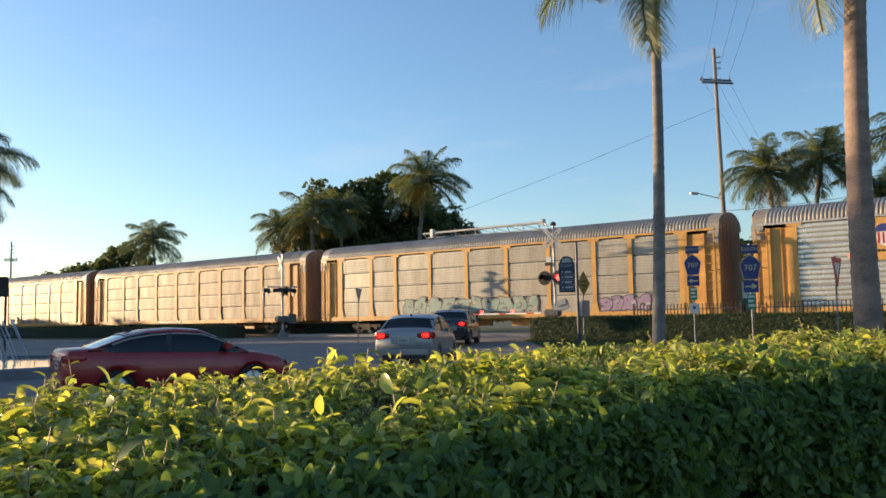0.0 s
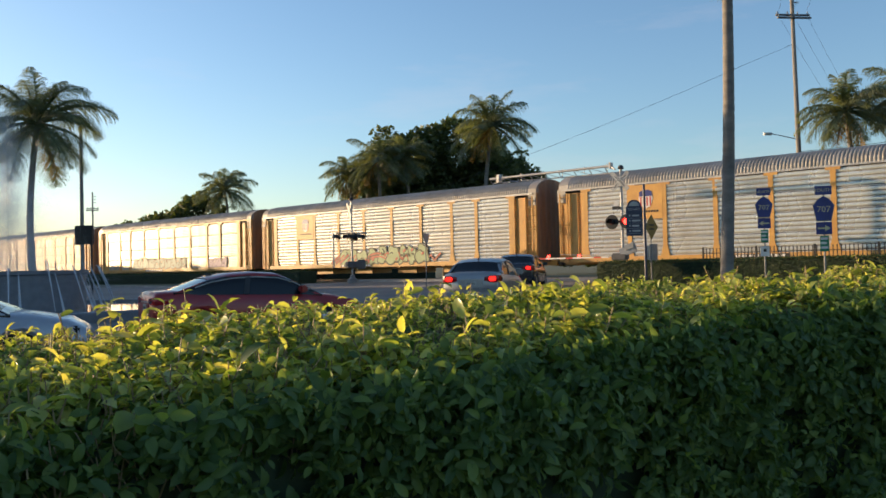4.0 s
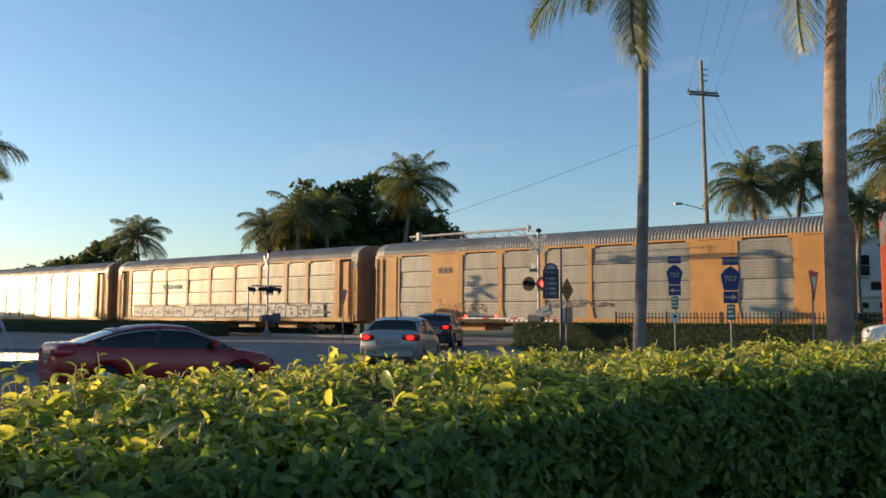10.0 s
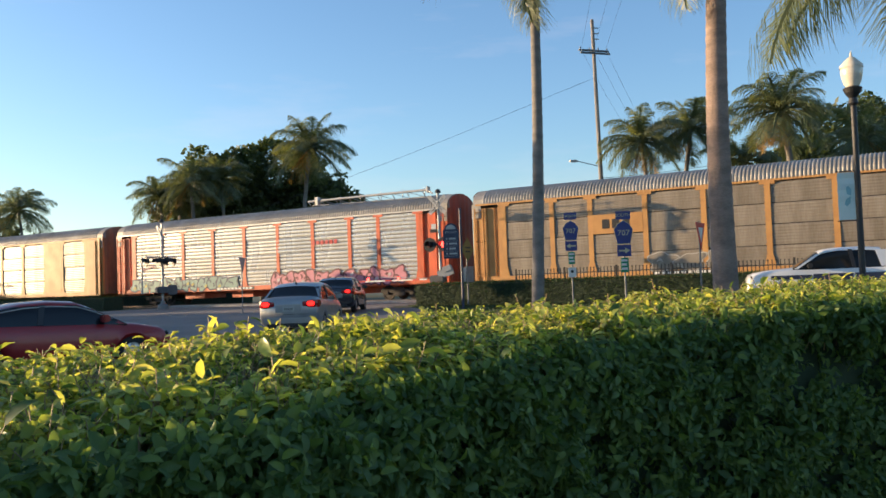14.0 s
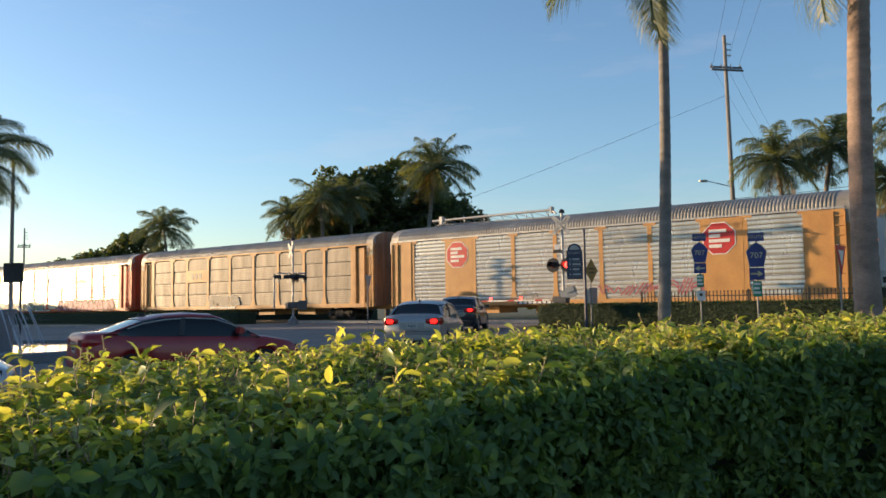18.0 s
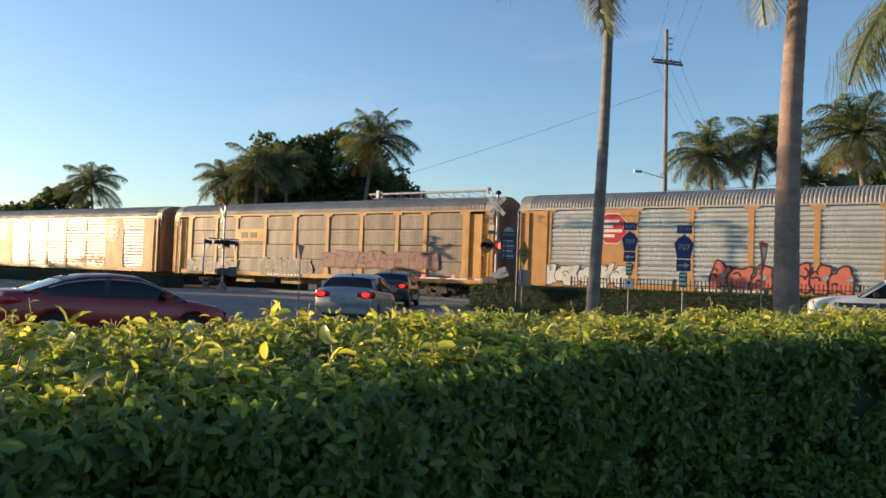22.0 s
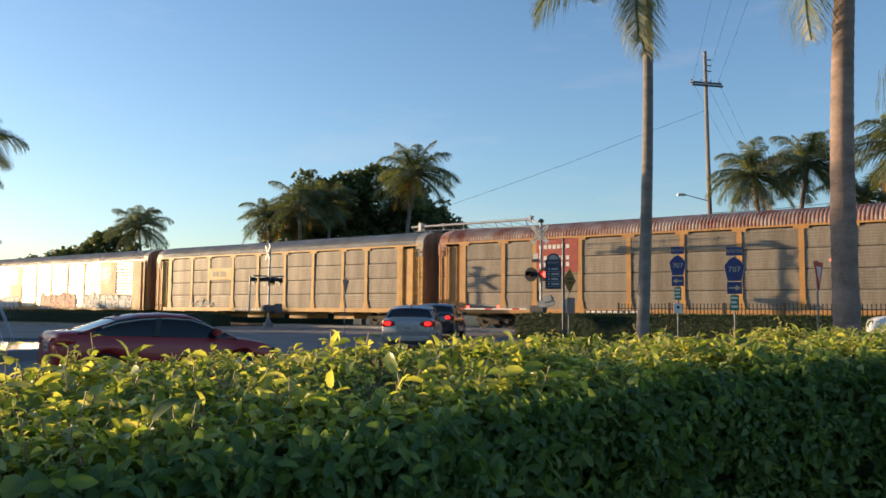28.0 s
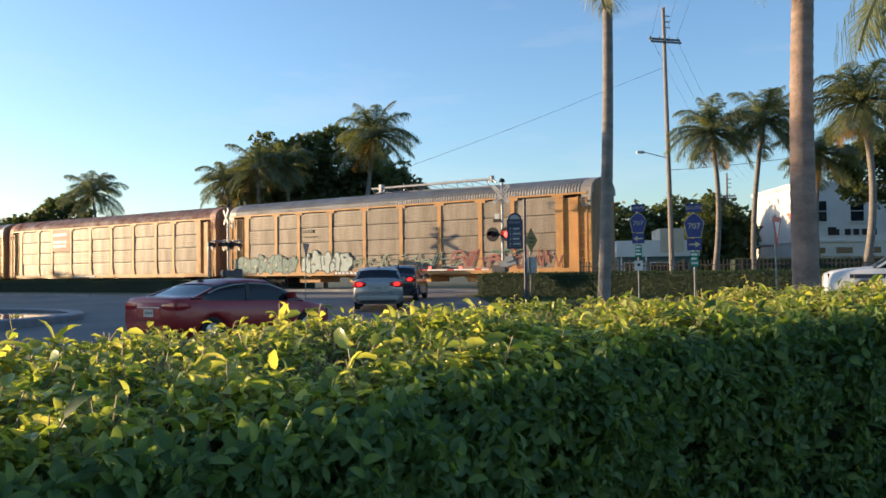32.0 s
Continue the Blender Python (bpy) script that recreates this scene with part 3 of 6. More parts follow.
def build_sill(bm):
    block(bm, -13.2, 13.2, -SIDE - 0.06, -SIDE + 0.1, 0.86, LOW)
    block(bm, -13.2, 13.2, SIDE - 0.1, SIDE + 0.06, 0.86, LOW)
    block(bm, -14.0, 14.0, -0.25, 0.25, 0.72, 1.05)
    for x in (-6.5, -2.2, 2.2, 6.5):
        block(bm, x - 0.9, x + 0.9, -0.95, 0.95, 0.42, 0.8)
    for x in (-10, -6, -2, 2, 6, 10):
        block(bm, x - 0.12, x + 0.12, -SIDE, SIDE, 0.8, 0.98)


def build_ladder(bm):
    for x in (-0.24, 0.24):
        block(bm, x - 0.025, x + 0.025, -0.16, -0.10, 0.9, EAVE - 0.1)
        for z in (1.3, 3.0, 4.5):
            block(bm, x - 0.02, x + 0.02, -0.12, 0.02, z - 0.03, z + 0.03)
    for i in range(9):
        rod(bm, (-0.24, -0.13, 1.2 + 0.42 * i), (0.24, -0.13, 1.2 + 0.42 * i), 0.02, seg=6)


def build_corner(bm):
    # folded door leaf beside the end, in vertical bends
    prof = [(-0.85, 0.05), (-0.55, 0.05), (-0.52, -0.08), (-0.30, -0.08), (-0.26, -0.02), (0.14, -0.02), (0.17, 0.05), (0.30, 0.05), (0.34, -0.05), (0.85, -0.05)]
    lo = [bm.verts.new((x, -d * 1.0, LOW - 0.08)) for x, d in prof]
    hi = [bm.verts.new((x, -d * 1.0, EAVE - 0.12)) for x, d in prof]
    for i in range(len(prof) - 1):
        bm.faces.new((lo[i], lo[i + 1], hi[i + 1], hi[i]))


def build_end(bm):
    # curved end door with vertical folds, closing the car
    pts = []
    for i in range(13):
        a = -1 + 2 * i / 12
        pts.append((0.12 * (1 - abs(a) ** 8) + (0.04 if i % 2 else 0), a * SIDE * 0.97))
    lo = [bm.verts.new((x, y, 0.95)) for x, y in pts]
    hi = [bm.verts.new((x, y, EAVE + 0.1 + (CROWN - EAVE - 0.1) * max(0.0, 1 - (y / SIDE) ** 2) ** 0.5)) for x, y in pts]
    for i in range(12):
        bm.faces.new((lo[i], lo[i + 1], hi[i + 1], hi[i]))


def build_bogie(bm):
    for y in (-1.0, 1.0):
        block(bm, -1.25, 1.25, y - 0.07, y + 0.07, 0.42, 0.62, 0.03)
        block(bm, -0.4, 0.4, y - 0.09, y + 0.09, 0.25, 0.75, 0.03)
        for x in (-0.87, 0.87):
            block(bm, x - 0.16, x + 0.16, y - 0.1, y + 0.1, 0.3, 0.58, 0.03)
    block(bm, -0.3, 0.3, -1.0, 1.0, 0.45, 0.72)


def build_wheelset(bm):
    for y in (-0.75, 0.75):
        lathe(bm, [(0.02, -0.06), (0.40, -0.06), (0.42, -0.05), (0.42, 0.05), (0.36, 0.05), (0.33, 0.02), (0.14, 0.02), (0.12, 0.09), (0.02, 0.09)], 20, pose(0, y, 0, 90 if y < 0 else -90, 0, 0))
    rod(bm, (0, -0.95, 0), (0, 0.95, 0), 0.08)


def strokes_mesh(name, lines, width, y, material):
    """Flat painted strokes: each line is a list of x, z, drawn as one ribbon with mitred turns."""
    verts, faces = [], []
    for n, line in enumerate(lines):
        pts = [Vector((x, 0, z)) for x, z in line]
        pts = [p for i, p in enumerate(pts) if i == 0 or (p - pts[i - 1]).length > 1e-3]
        if len(pts) < 2:
            continue
        ways = [(b - a).normalized() for a, b in zip(pts, pts[1:])]
        pts[0], pts[-1] = pts[0] - ways[0] * width * 0.4, pts[-1] + ways[-1] * width * 0.4
        for i, p in enumerate(pts):
            d = ways[max(0, i - 1)] + ways[min(len(ways) - 1, i)]
            d = d.normalized() if d.length > 0.3 else ways[min(len(ways) - 1, i)]
            side = Vector((-d.z, 0, d.x)) * width / 2
            verts += [tuple(p - side + Vector((0, y - 0.0008 * (n % 5), 0))), tuple(p + side + Vector((0, y - 0.0008 * (n % 5), 0)))]
            if i:
                k = len(verts)
                faces.append((k - 4, k - 2, k - 1, k - 3))
    return from_arrays(name, verts, faces, material)


PAINTS = {}


def paint(c):
    if c not in PAINTS:
        PAINTS[c] = mat("spray_paint", c, 0.6, color2=tuple(v * 0.75 for v in c), scale=3, fine=20)
    return PAINTS[c]


def graffiti(car, x0, x1, z0, z1, fill, line, seed, weight=0.16, pitch=1.25):
    """Sprayed tags as rounded strokes with a darker outline; no readable words."""
    rnd = random.Random(seed)
    lines, x = [], x0
    while x < x1:
        w = pitch * rnd.uniform(0.7, 1.2)
        h0, h1 = z0 + rnd.uniform(0, 0.12), z1 - rnd.uniform(0, 0.35)
        kind = rnd.randrange(5)
        m = (h0 + h1) / 2
        if kind == 0:
            lines.append([(x - 0.1, h1 - 0.1), (x + w * 0.3, h1), (x + w * 0.15, m), (x + w * 0.75, m + 0.1), (x + w * 0.35, h0), (x + w, h0 + 0.15)])
        elif kind == 1:
            lines.append([(x + w * i / 9, m + (h1 - h0) * 0.42 * math.sin(i * 1.1 + rnd.random())) for i in range(10)])
        elif kind == 2:
            lines += [[(x, h0), (x + w * 0.55, h1)], [(x + w * 0.28, h0), (x + w * 0.83, h1)], [(x + w * 0.56, h0), (x + w * 1.1, h1)]]
        elif kind == 3:
            lines += [[(x + w * (0.5 + 0.55 * math.cos(q * 0.4)), h0 + (h1 - h0) * (0.15 + 0.28 * k + 0.45 * abs(math.sin(q * 0.4)))) for q in range(9)] for k in range(2)]
        else:
            lines += [[(x, m), (x + w * 0.25, h1), (x + w * 0.4, h0), (x + w * 0.62, h1 - 0.2), (x + w * 0.8, h0 + 0.1), (x + w * 1.1, m + 0.2)]]
        x += w
    g = tagged(place("graffiti", strokes_mesh("graffiti", lines, weight * 1.75, -SIDE - 0.068, paint(line)), car, "sprayed graffiti tag"), kind="stuff")
    tagged(place("graffiti_fill", strokes_mesh("graffiti_fill", [[(a, b + 0.015) for a, b in l] for l in lines], weight, -SIDE - 0.073, paint(fill)), g), kind="stuff")


def bars(car, name, x0, x1, z, h, n, material, y=-SIDE - 0.075, seed=0):
    """Lettering that stays unread: a row of plain bars."""
    step = (x1 - x0) / n
    for i in range(n):
        made = box(name, x0 + i * step, x0 + (i + (0.72 if n > 1 else 1)) * step, y, y + 0.006, z, z + h, material, car)
    return made


def solid(car, bay, z0, z1, material, name="painted_panel", y=-0.062):
    a, b = POSTS[bay] + 0.11, POSTS[bay + 1] - 0.11
    return box(name, a, b, -SIDE + y, -SIDE + y + 0.03, z0, z1, material, car)


def octagon_logo(car, x, z, r):
    o = [(x + r * 1.05 * math.cos(radians(22.5 + 45 * i)), z + r * math.sin(radians(22.5 + 45 * i))) for i in range(8)]
    e = prism("emblem_edge", [(x + (a - x) * 1.07, z + (b - z) * 1.07) for a, b in o], 0.006, M_WHITE, car, "", pose(0, -SIDE - 0.075, 0))
    prism("emblem", o, 0.006, M_SIGNRED, e, "red eight-sided emblem", pose(0, -0.007, 0))
    for i, (w, dz) in enumerate(((1.1, 0.42), (0.7, 0.12), (1.3, -0.18), (0.8, -0.5))):
        box("emblem_bar", x - 0.62 * r, x - 0.62 * r + w * r, -0.022, -0.015, z + dz * r - 0.07 * r, z + dz * r + 0.13 * r, M_WHITE, e)


def shield_logo(car, x, z, r):
    o = [(x - r * 0.75, z + r * 0.8), (x - r * 0.3, z + r), (x + r * 0.3, z + r), (x + r * 0.75, z + r * 0.8), (x + r * 0.85, z), (x + r * 0.6, z - r * 0.8), (x, z - r), (x - r * 0.6, z - r * 0.8), (x - r * 0.85, z)]
    e = prism("emblem", o, 0.006, M_WHITE, car, "striped shield emblem", pose(0, -SIDE - 0.075, 0))
    prism("emblem_top", [(x - r * 0.8, z + 0.3 * r), (x + r * 0.8, z + 0.3 * r), (x + r * 0.75, z + r * 0.8), (x + r * 0.3, z + r), (x - r * 0.3, z + r), (x - r * 0.75, z + r * 0.8)], 0.006, M_BLUE, e, "", pose(0, -0.007, 0))
    for i in range(4):
        a = x - r * 0.66 + i * r * 0.38
        prism("emblem_stripe", [(a, z + 0.25 * r), (a + 0.16 * r, z + 0.25 * r), (a + 0.16 * r, z - 0.75 * r), (a, z - 0.75 * r)], 0.006, M_SIGNRED, e, "", pose(0, -0.007, 0))


def autorack(label, panel=M_GALV, paintwork=M_YELLOW, roof=M_ROOF, ends=None):
    """One enclosed car carrier, its middle over the origin, rail tops at z 0, viewer's side at -y."""
    car = empty("freight_car", Matrix(), label, "railway car", "car carriers of the freight train")
    ends = ends or {M_RED.name: M_ENDRED, M_GALV.name: M_END}.get(paintwork.name, M_END)
    place("underframe", keep_mesh("underframe", build_sill, paintwork), car)
    place("roof", keep_mesh("roof", build_roof, roof), car, "ribbed arched roof")
    tall = (EAVE - LOW) / 4
    for i in range(9):
        a, b = POSTS[i], POSTS[i + 1]
        for r in range(4):
            warp = (DENTS.gauss(0, 0.55), 0, DENTS.gauss(0, 0.45))
            place("side_sheet", sheet_mesh(b - a, tall - (0.006 if panel is M_GALV else 0.03), panel), car, "", pose((a + b) / 2, -SIDE - 0.004, LOW + r * tall, *warp))
    box("lining", -11.7, 11.7, -SIDE + 0.05, -SIDE + 0.07, LOW, EAVE, M_UNDER, car)
    box("far_side", -13.3, 13.3, SIDE - 0.03, SIDE, LOW, EAVE, panel, car)
    box("eave_rail", -13.3, 13.3, -SIDE - 0.06, -SIDE + 0.02, EAVE + 0.03, EAVE + 0.13, M_ALU if panel is M_GALV else paintwork, car)
    for x in POSTS:
        place("post", keep_mesh("post", build_post, paintwork), car, "", pose(x, -SIDE, 0))
    for side in (-1, 1):
        turn = pose(side * 12.5, -SIDE, 0) @ Matrix.Diagonal((side, 1, 1, 1))
        place("side_door", keep_mesh("side_door", build_corner, paintwork), car, "", turn)
        place("ladder", keep_mesh("ladder", build_ladder, paintwork), car, "", pose(side * 13.08, -SIDE, 0))
        box("corner_post", side * 13.4 - 0.1, side * 13.4 + 0.1, -SIDE, -SIDE + 0.3, 0.9, EAVE + 0.1, paintwork, car)
        box("cap_plate", side * 13.27 - 0.27, side * 13.27 + 0.27, -SIDE - 0.035, -SIDE + 0.0, EAVE - 0.62, EAVE + 0.12, roof, car)
        place("end_door", keep_mesh("end_door", build_end, ends), car, "", pose(side * 13.45, 0, 0) @ Matrix.Diagonal((side, 1, 1, 1)))
        box("coupler", min(side * 13.7, side * 14.28), max(side * 13.7, side * 14.28), -0.12, 0.12, 0.74, 0.98, M_UNDER, car, bevel=0.03)
        b = place("bogie", keep_mesh("bogie", build_bogie, M_UNDER), car, "", pose(side * 9.9, 0, 0))
        for x in (-0.87, 0.87):
            place("wheelset", keep_mesh("wheelset", build_wheelset, M_UNDER), b, "", pose(x, 0, 0.42))
    k = bars(car, "number_board", -3.9, -0.6, 0.9, 0.18, 1, M_BLACK, -SIDE - 0.072)
    bars(k, "mark", -3.8, -0.7, 0.93, 0.12, 10, M_WHITE, -SIDE - 0.078)
    return car


TRAIN = {}
LOOK = {
    -6: (M_TAN, M_YELLOW, M_ROOF), -5: (M_TAN, M_YELLOW, M_ROOF), -4: (M_TAN, M_YELLOW, M_ROOF), -3: (M_TAN, M_ORANGE, M_ROOF), -2: (M_TAN, M_YELLOW, M_ROOF), -1: (M_TAN, M_ORANGE, M_ROOF),
    0: (M_DULL, M_YELLOW, M_ROOF), 1: (M_GALV, M_YELLOW, M_ROOF), 2: (M_GALV, M_YELLOW, M_ROOF), 3: (M_DULL, M_ORANGE, M_ROOF), 4: (M_DULL, M_ORANGE, M_ROOF), 5: (M_GALV, M_RED, M_ROOF),
    6: (M_TAN, M_ORANGE, M_ROOF), 7: (M_GALV, M_ORANGE, M_ROOF), 8: (M_TAN, M_YELLOW, M_ROOF), 9: (M_GALV, M_ORANGE, M_ROOF), 10: (M_TAN, M_YELLOW, M_ROOF), 11: (M_TAN, M_ORANGE, M_RUST), 12: (M_TAN, M_ORANGE, M_ROOF),
}
SAY = {
    0: "silver and yellow car carrier with turquoise graffiti", 1: "silver and yellow car carrier with green graffiti and striped shield", 2: "bright silver and yellow car carrier with striped shield",
    3: "pale silver car carrier with blocky black and white graffiti", 4: "silver car carrier with solid orange panels", 5: "silver car carrier with red-orange posts and pink graffiti",
    6: "dusty grey car carrier with an orange emblem strip", 7: "silver and orange car carrier with red octagon emblems", 8: "dusty car carrier with pale and dark red graffiti",
    9: "silver and orange car carrier with red octagons and graffiti", 10: "dusty grey and yellow car carrier, small orange strip", 11: "dusty car carrier with rusted roof and red panel", 12: "dusty last car carrier with turquoise graffiti",
}
def bubble_letters(car, x0, x1, z0, z1, fill, line, spot, seed, pitch=1.0, edge=0.075, square=0.6):
    """Sprayed rounded letter forms, filled, with a dark outline, folds and spots; no readable words."""
    rnd = random.Random(seed)
    x, k = x0, 0
    while x < x1:
        w = pitch * rnd.uniform(0.75, 1.2)
        h = (z1 - z0) * rnd.uniform(0.8, 1.0)
        cx, cz = x + w / 2, z0 + h / 2 + rnd.uniform(0, 0.08)
        p, q, lean = rnd.uniform(0, 6), rnd.uniform(0, 6), rnd.uniform(-0.1, 0.3)
        y = -SIDE - 0.068 - 0.004 * (k % 3)
        owner = car
        for grow, name, tone, o in ((edge, "graffiti_letter", line, 0.0), (0.0, "letter_fill", fill, 0.0015)):
            bm = bmesh.new()
            ring = []
            for i in range(32):
                a = 2 * math.pi * i / 32
                c, s = math.cos(a), math.sin(a)
                r = 1 + (0.16 * math.sin(3 * a + p) + 0.13 * math.sin(5 * a + q)) * (1 if square > 0.5 else 0.35)
                u = (w * 0.47 * r + grow) * math.copysign(abs(c) ** square, c)
                v = (h * 0.5 * r + grow) * math.copysign(abs(s) ** square, s)
                ring.append(bm.verts.new((cx + u + lean * v, y - o, min(z1 + 0.25, max(z0 - 0.1, cz + v)))))
            bm.faces.new(ring)
            owner = part(name, bm, paint(tone), owner, "sprayed graffiti letter form with dark outline" if owner is car else "")
        letter = owner.parent
        for i in range(rnd.randrange(1, 4)):
            u, v = cx + rnd.uniform(-0.3, 0.2) * w, cz + rnd.uniform(-0.3, 0.25) * h
            l = rnd.uniform(0.15, 0.35) * h
            turn = rnd.choice((0.2, 1.4, 1.6, 1.2))
            fold = [(u + l * math.cos(turn + 0.5 * j) * j / 3, v + l * math.sin(turn + 0.5 * j) * j / 3) for j in range(4)]
            place("letter_fold", strokes_mesh("letter_fold", [fold], edge * 0.9, -SIDE - 0.084, paint(line)), letter)
        if rnd.random() < 0.6:
            u, v = cx + rnd.uniform(-0.3, 0.3) * w, cz + rnd.uniform(-0.3, 0.3) * h
            place("letter_spot", strokes_mesh("letter_spot", [[(u, v), (u + 0.1, v + 0.06)]], 0.16, -SIDE - 0.087, paint(spot)), letter)
        x += w * 0.98
        k += 1


for j in range(-6, 13):
    TRAIN[j] = autorack(SAY.get(j, "weathered silver and yellow enclosed car carrier"), *LOOK[j])
bubble_letters(TRAIN[0], -6.2, 3.2, 1.15, 2.1, (0.25, 0.35, 0.31), (0.15, 0.11, 0.10), (0.5, 0.4, 0.3), 3, 1.0, 0.06)
bubble_letters(TRAIN[0], 7.2, 9.4, 1.15, 1.9, (0.30, 0.23, 0.36), (0.12, 0.08, 0.12), (0.4, 0.35, 0.4), 4, 0.8, 0.06)
graffiti(TRAIN[1], -4.9, 5.2, 1.1, 1.9, (0.50, 0.10, 0.06), (0.07, 0.05, 0.04), 6, 0.12, 1.5)
bubble_letters(TRAIN[1], -3.9, 3.9, 1.05, 2.15, (0.36, 0.45, 0.24), (0.035, 0.045, 0.03), (0.50, 0.12, 0.08), 5, 1.0, 0.10, 0.75)
for j in (1, 2):
    solid(TRAIN[j], 1, 3.05, EAVE, M_YELLOW)
    shield_logo(TRAIN[j], -7.95, 4.1, 0.48)
    bars(TRAIN[j], "mark", -8.6, -7.2, 3.4, 0.1, 9, M_BLACK)
bubble_letters(TRAIN[3], -11.0, 10.3, 1.15, 2.0, (0.50, 0.49, 0.46), (0.05, 0.05, 0.055), (0.2, 0.2, 0.2), 7, 1.35, 0.11, 0.28)
graffiti(TRAIN[3], -11.0, 10.0, 1.25, 1.9, (0.045, 0.045, 0.05), (0.05, 0.05, 0.055), 27, 0.07, 2.2)
bars(TRAIN[3], "mark", -7.2, -4.8, 3.3, 0.34, 8, mat("faded_green_mark", (0.14, 0.22, 0.20), 0.7))
for b in (1, 7):
    solid(TRAIN[4], b, LOW, EAVE, M_ORANGE)
bars(TRAIN[4], "mark", -8.5, -7.4, 3.75, 0.32, 3, M_BLACK)
graffiti(TRAIN[4], -8.5, -5.4, 1.3, 2.3, (0.40, 0.22, 0.1), (0.25, 0.15, 0.08), 8, 0.04, 0.9)
graffiti(TRAIN[4], -1.3, 2.4, 1.65, 2.1, (0.1, 0.1, 0.1), (0.22, 0.2, 0.18), 9, 0.04, 0.5)
bubble_letters(TRAIN[5], 0.8, 10.1, 0.95, 1.85, (0.62, 0.24, 0.30), (0.12, 0.03, 0.045), (0.6, 0.5, 0.5), 10, 0.95, 0.10, 0.75)
bubble_letters(TRAIN[5], -12.0, -3.0, 0.95, 1.75, (0.20, 0.34, 0.30), (0.03, 0.05, 0.10), (0.45, 0.42, 0.12), 11, 0.9, 0.09, 0.75)
graffiti(TRAIN[5], -11.1, -10.0, 2.35, 2.9, (0.50, 0.20, 0.22), (0.55, 0.30, 0.30), 28, 0.035, 0.4)
bars(TRAIN[5], "mark", 4.1, 6.1, 3.42, 0.24, 6, M_SIGNRED)
solid(TRAIN[6], 2, 3.0, 3.95, M_ORANGE)
bars(TRAIN[6], "mark", -6.3, -4.8, 3.25, 0.45, 3, M_BLACK)
bubble_letters(TRAIN[6], -4.1, -1.2, 1.05, 1.95, (0.25, 0.22, 0.18), (0.46, 0.44, 0.40), (0.3, 0.27, 0.22), 12, 1.4, 0.05, 0.9)
for j in (7, 9):
    for b, x in ((1, -7.92), (7, 7.92)):
        solid(TRAIN[j], b, LOW, EAVE, M_ORANGE)
        octagon_logo(TRAIN[j], x - 0.22, 3.9, 0.78)
for j in (4, 7, 9):
    for a in (-13.3, 11.76):
        box("end_panel", a, a + 1.54, -SIDE - 0.09, -SIDE - 0.07, 0.9, EAVE, M_ORANGE, TRAIN[j])
graffiti(TRAIN[7], 1.2, 6.5, 1.25, 2.1, (0.50, 0.12, 0.16), (0.48, 0.2, 0.2), 13, 0.045, 0.7)
graffiti(TRAIN[7], -4.0, -2.6, 1.25, 1.7, (0.2, 0.19, 0.18), (0.3, 0.28, 0.26), 29, 0.04, 0.5)
solid(TRAIN[8], 2, 3.15, 4.0, M_YELLOW)
bars(TRAIN[8], "mark", -6.4, -4.7, 3.4, 0.36, 2, M_BLACK)
bubble_letters(TRAIN[8], -11.9, -7.6, 1.0, 1.85, (0.40, 0.38, 0.33), (0.16, 0.15, 0.14), (0.3, 0.3, 0.28), 14, 0.8, 0.045)
bubble_letters(TRAIN[8], -4.6, -0.4, 1.0, 2.1, (0.26, 0.24, 0.20), (0.52, 0.50, 0.45), (0.3, 0.3, 0.28), 24, 0.7, 0.05)
bubble_letters(TRAIN[8], 1.1, 9.8, 1.6, 2.55, (0.27, 0.17, 0.145), (0.27, 0.085, 0.075), (0.25, 0.1, 0.09), 15, 0.95, 0.09, 0.3)
bubble_letters(TRAIN[9], -12.1, -7.9, 0.95, 2.1, (0.66, 0.66, 0.64), (0.06, 0.06, 0.07), (0.5, 0.5, 0.5), 16, 1.1, 0.05)
bubble_letters(TRAIN[9], -3.2, 2.0, 1.0, 2.2, (0.60, 0.16, 0.11), (0.04, 0.025, 0.025), (0.2, 0.4, 0.5), 17, 0.9, 0.10, 0.75)
bubble_letters(TRAIN[9], 4.1, 11.4, 1.0, 2.15, (0.50, 0.57, 0.58), (0.06, 0.09, 0.11), (0.45, 0.12, 0.1), 18, 1.0, 0.08, 0.75)
solid(TRAIN[10], 2, 3.15, 4.0, M_YELLOW)
bars(TRAIN[10], "mark", -6.4, -4.7, 3.4, 0.36, 2, M_BLACK)
graffiti(TRAIN[10], -9.1, -6.5, 1.1, 1.85, (0.55, 0.55, 0.5), (0.3, 0.3, 0.3), 19, 0.06, 0.6)
solid(TRAIN[11], 2, 3.1, EAVE, mat("faded_red_paint", (0.36, 0.06, 0.05), 0.6))
for z in (4.35, 3.75, 3.4):
    bars(TRAIN[11], "mark", -6.6, -4.7, z, 0.22, 7, M_WHITE)
bubble_letters(TRAIN[12], -13.0, -7.6, 1.05, 2.1, (0.14, 0.27, 0.25), (0.04, 0.08, 0.09), (0.45, 0.45, 0.35), 20, 0.8, 0.08)
bubble_letters(TRAIN[12], -6.6, -3.1, 1.05, 2.3, (0.42, 0.52, 0.49), (0.04, 0.08, 0.09), (0.5, 0.5, 0.45), 30, 0.8, 0.08, 0.75)
graffiti(TRAIN[12], -2.2, 5.0, 1.2, 2.1, (0.30, 0.42, 0.32), (0.05, 0.06, 0.055), 21, 0.06, 0.7)
graffiti(TRAIN[12], 5.0, 11.4, 1.1, 2.3, (0.36, 0.13, 0.11), (0.26, 0.05, 0.05), 22, 0.07, 0.8)
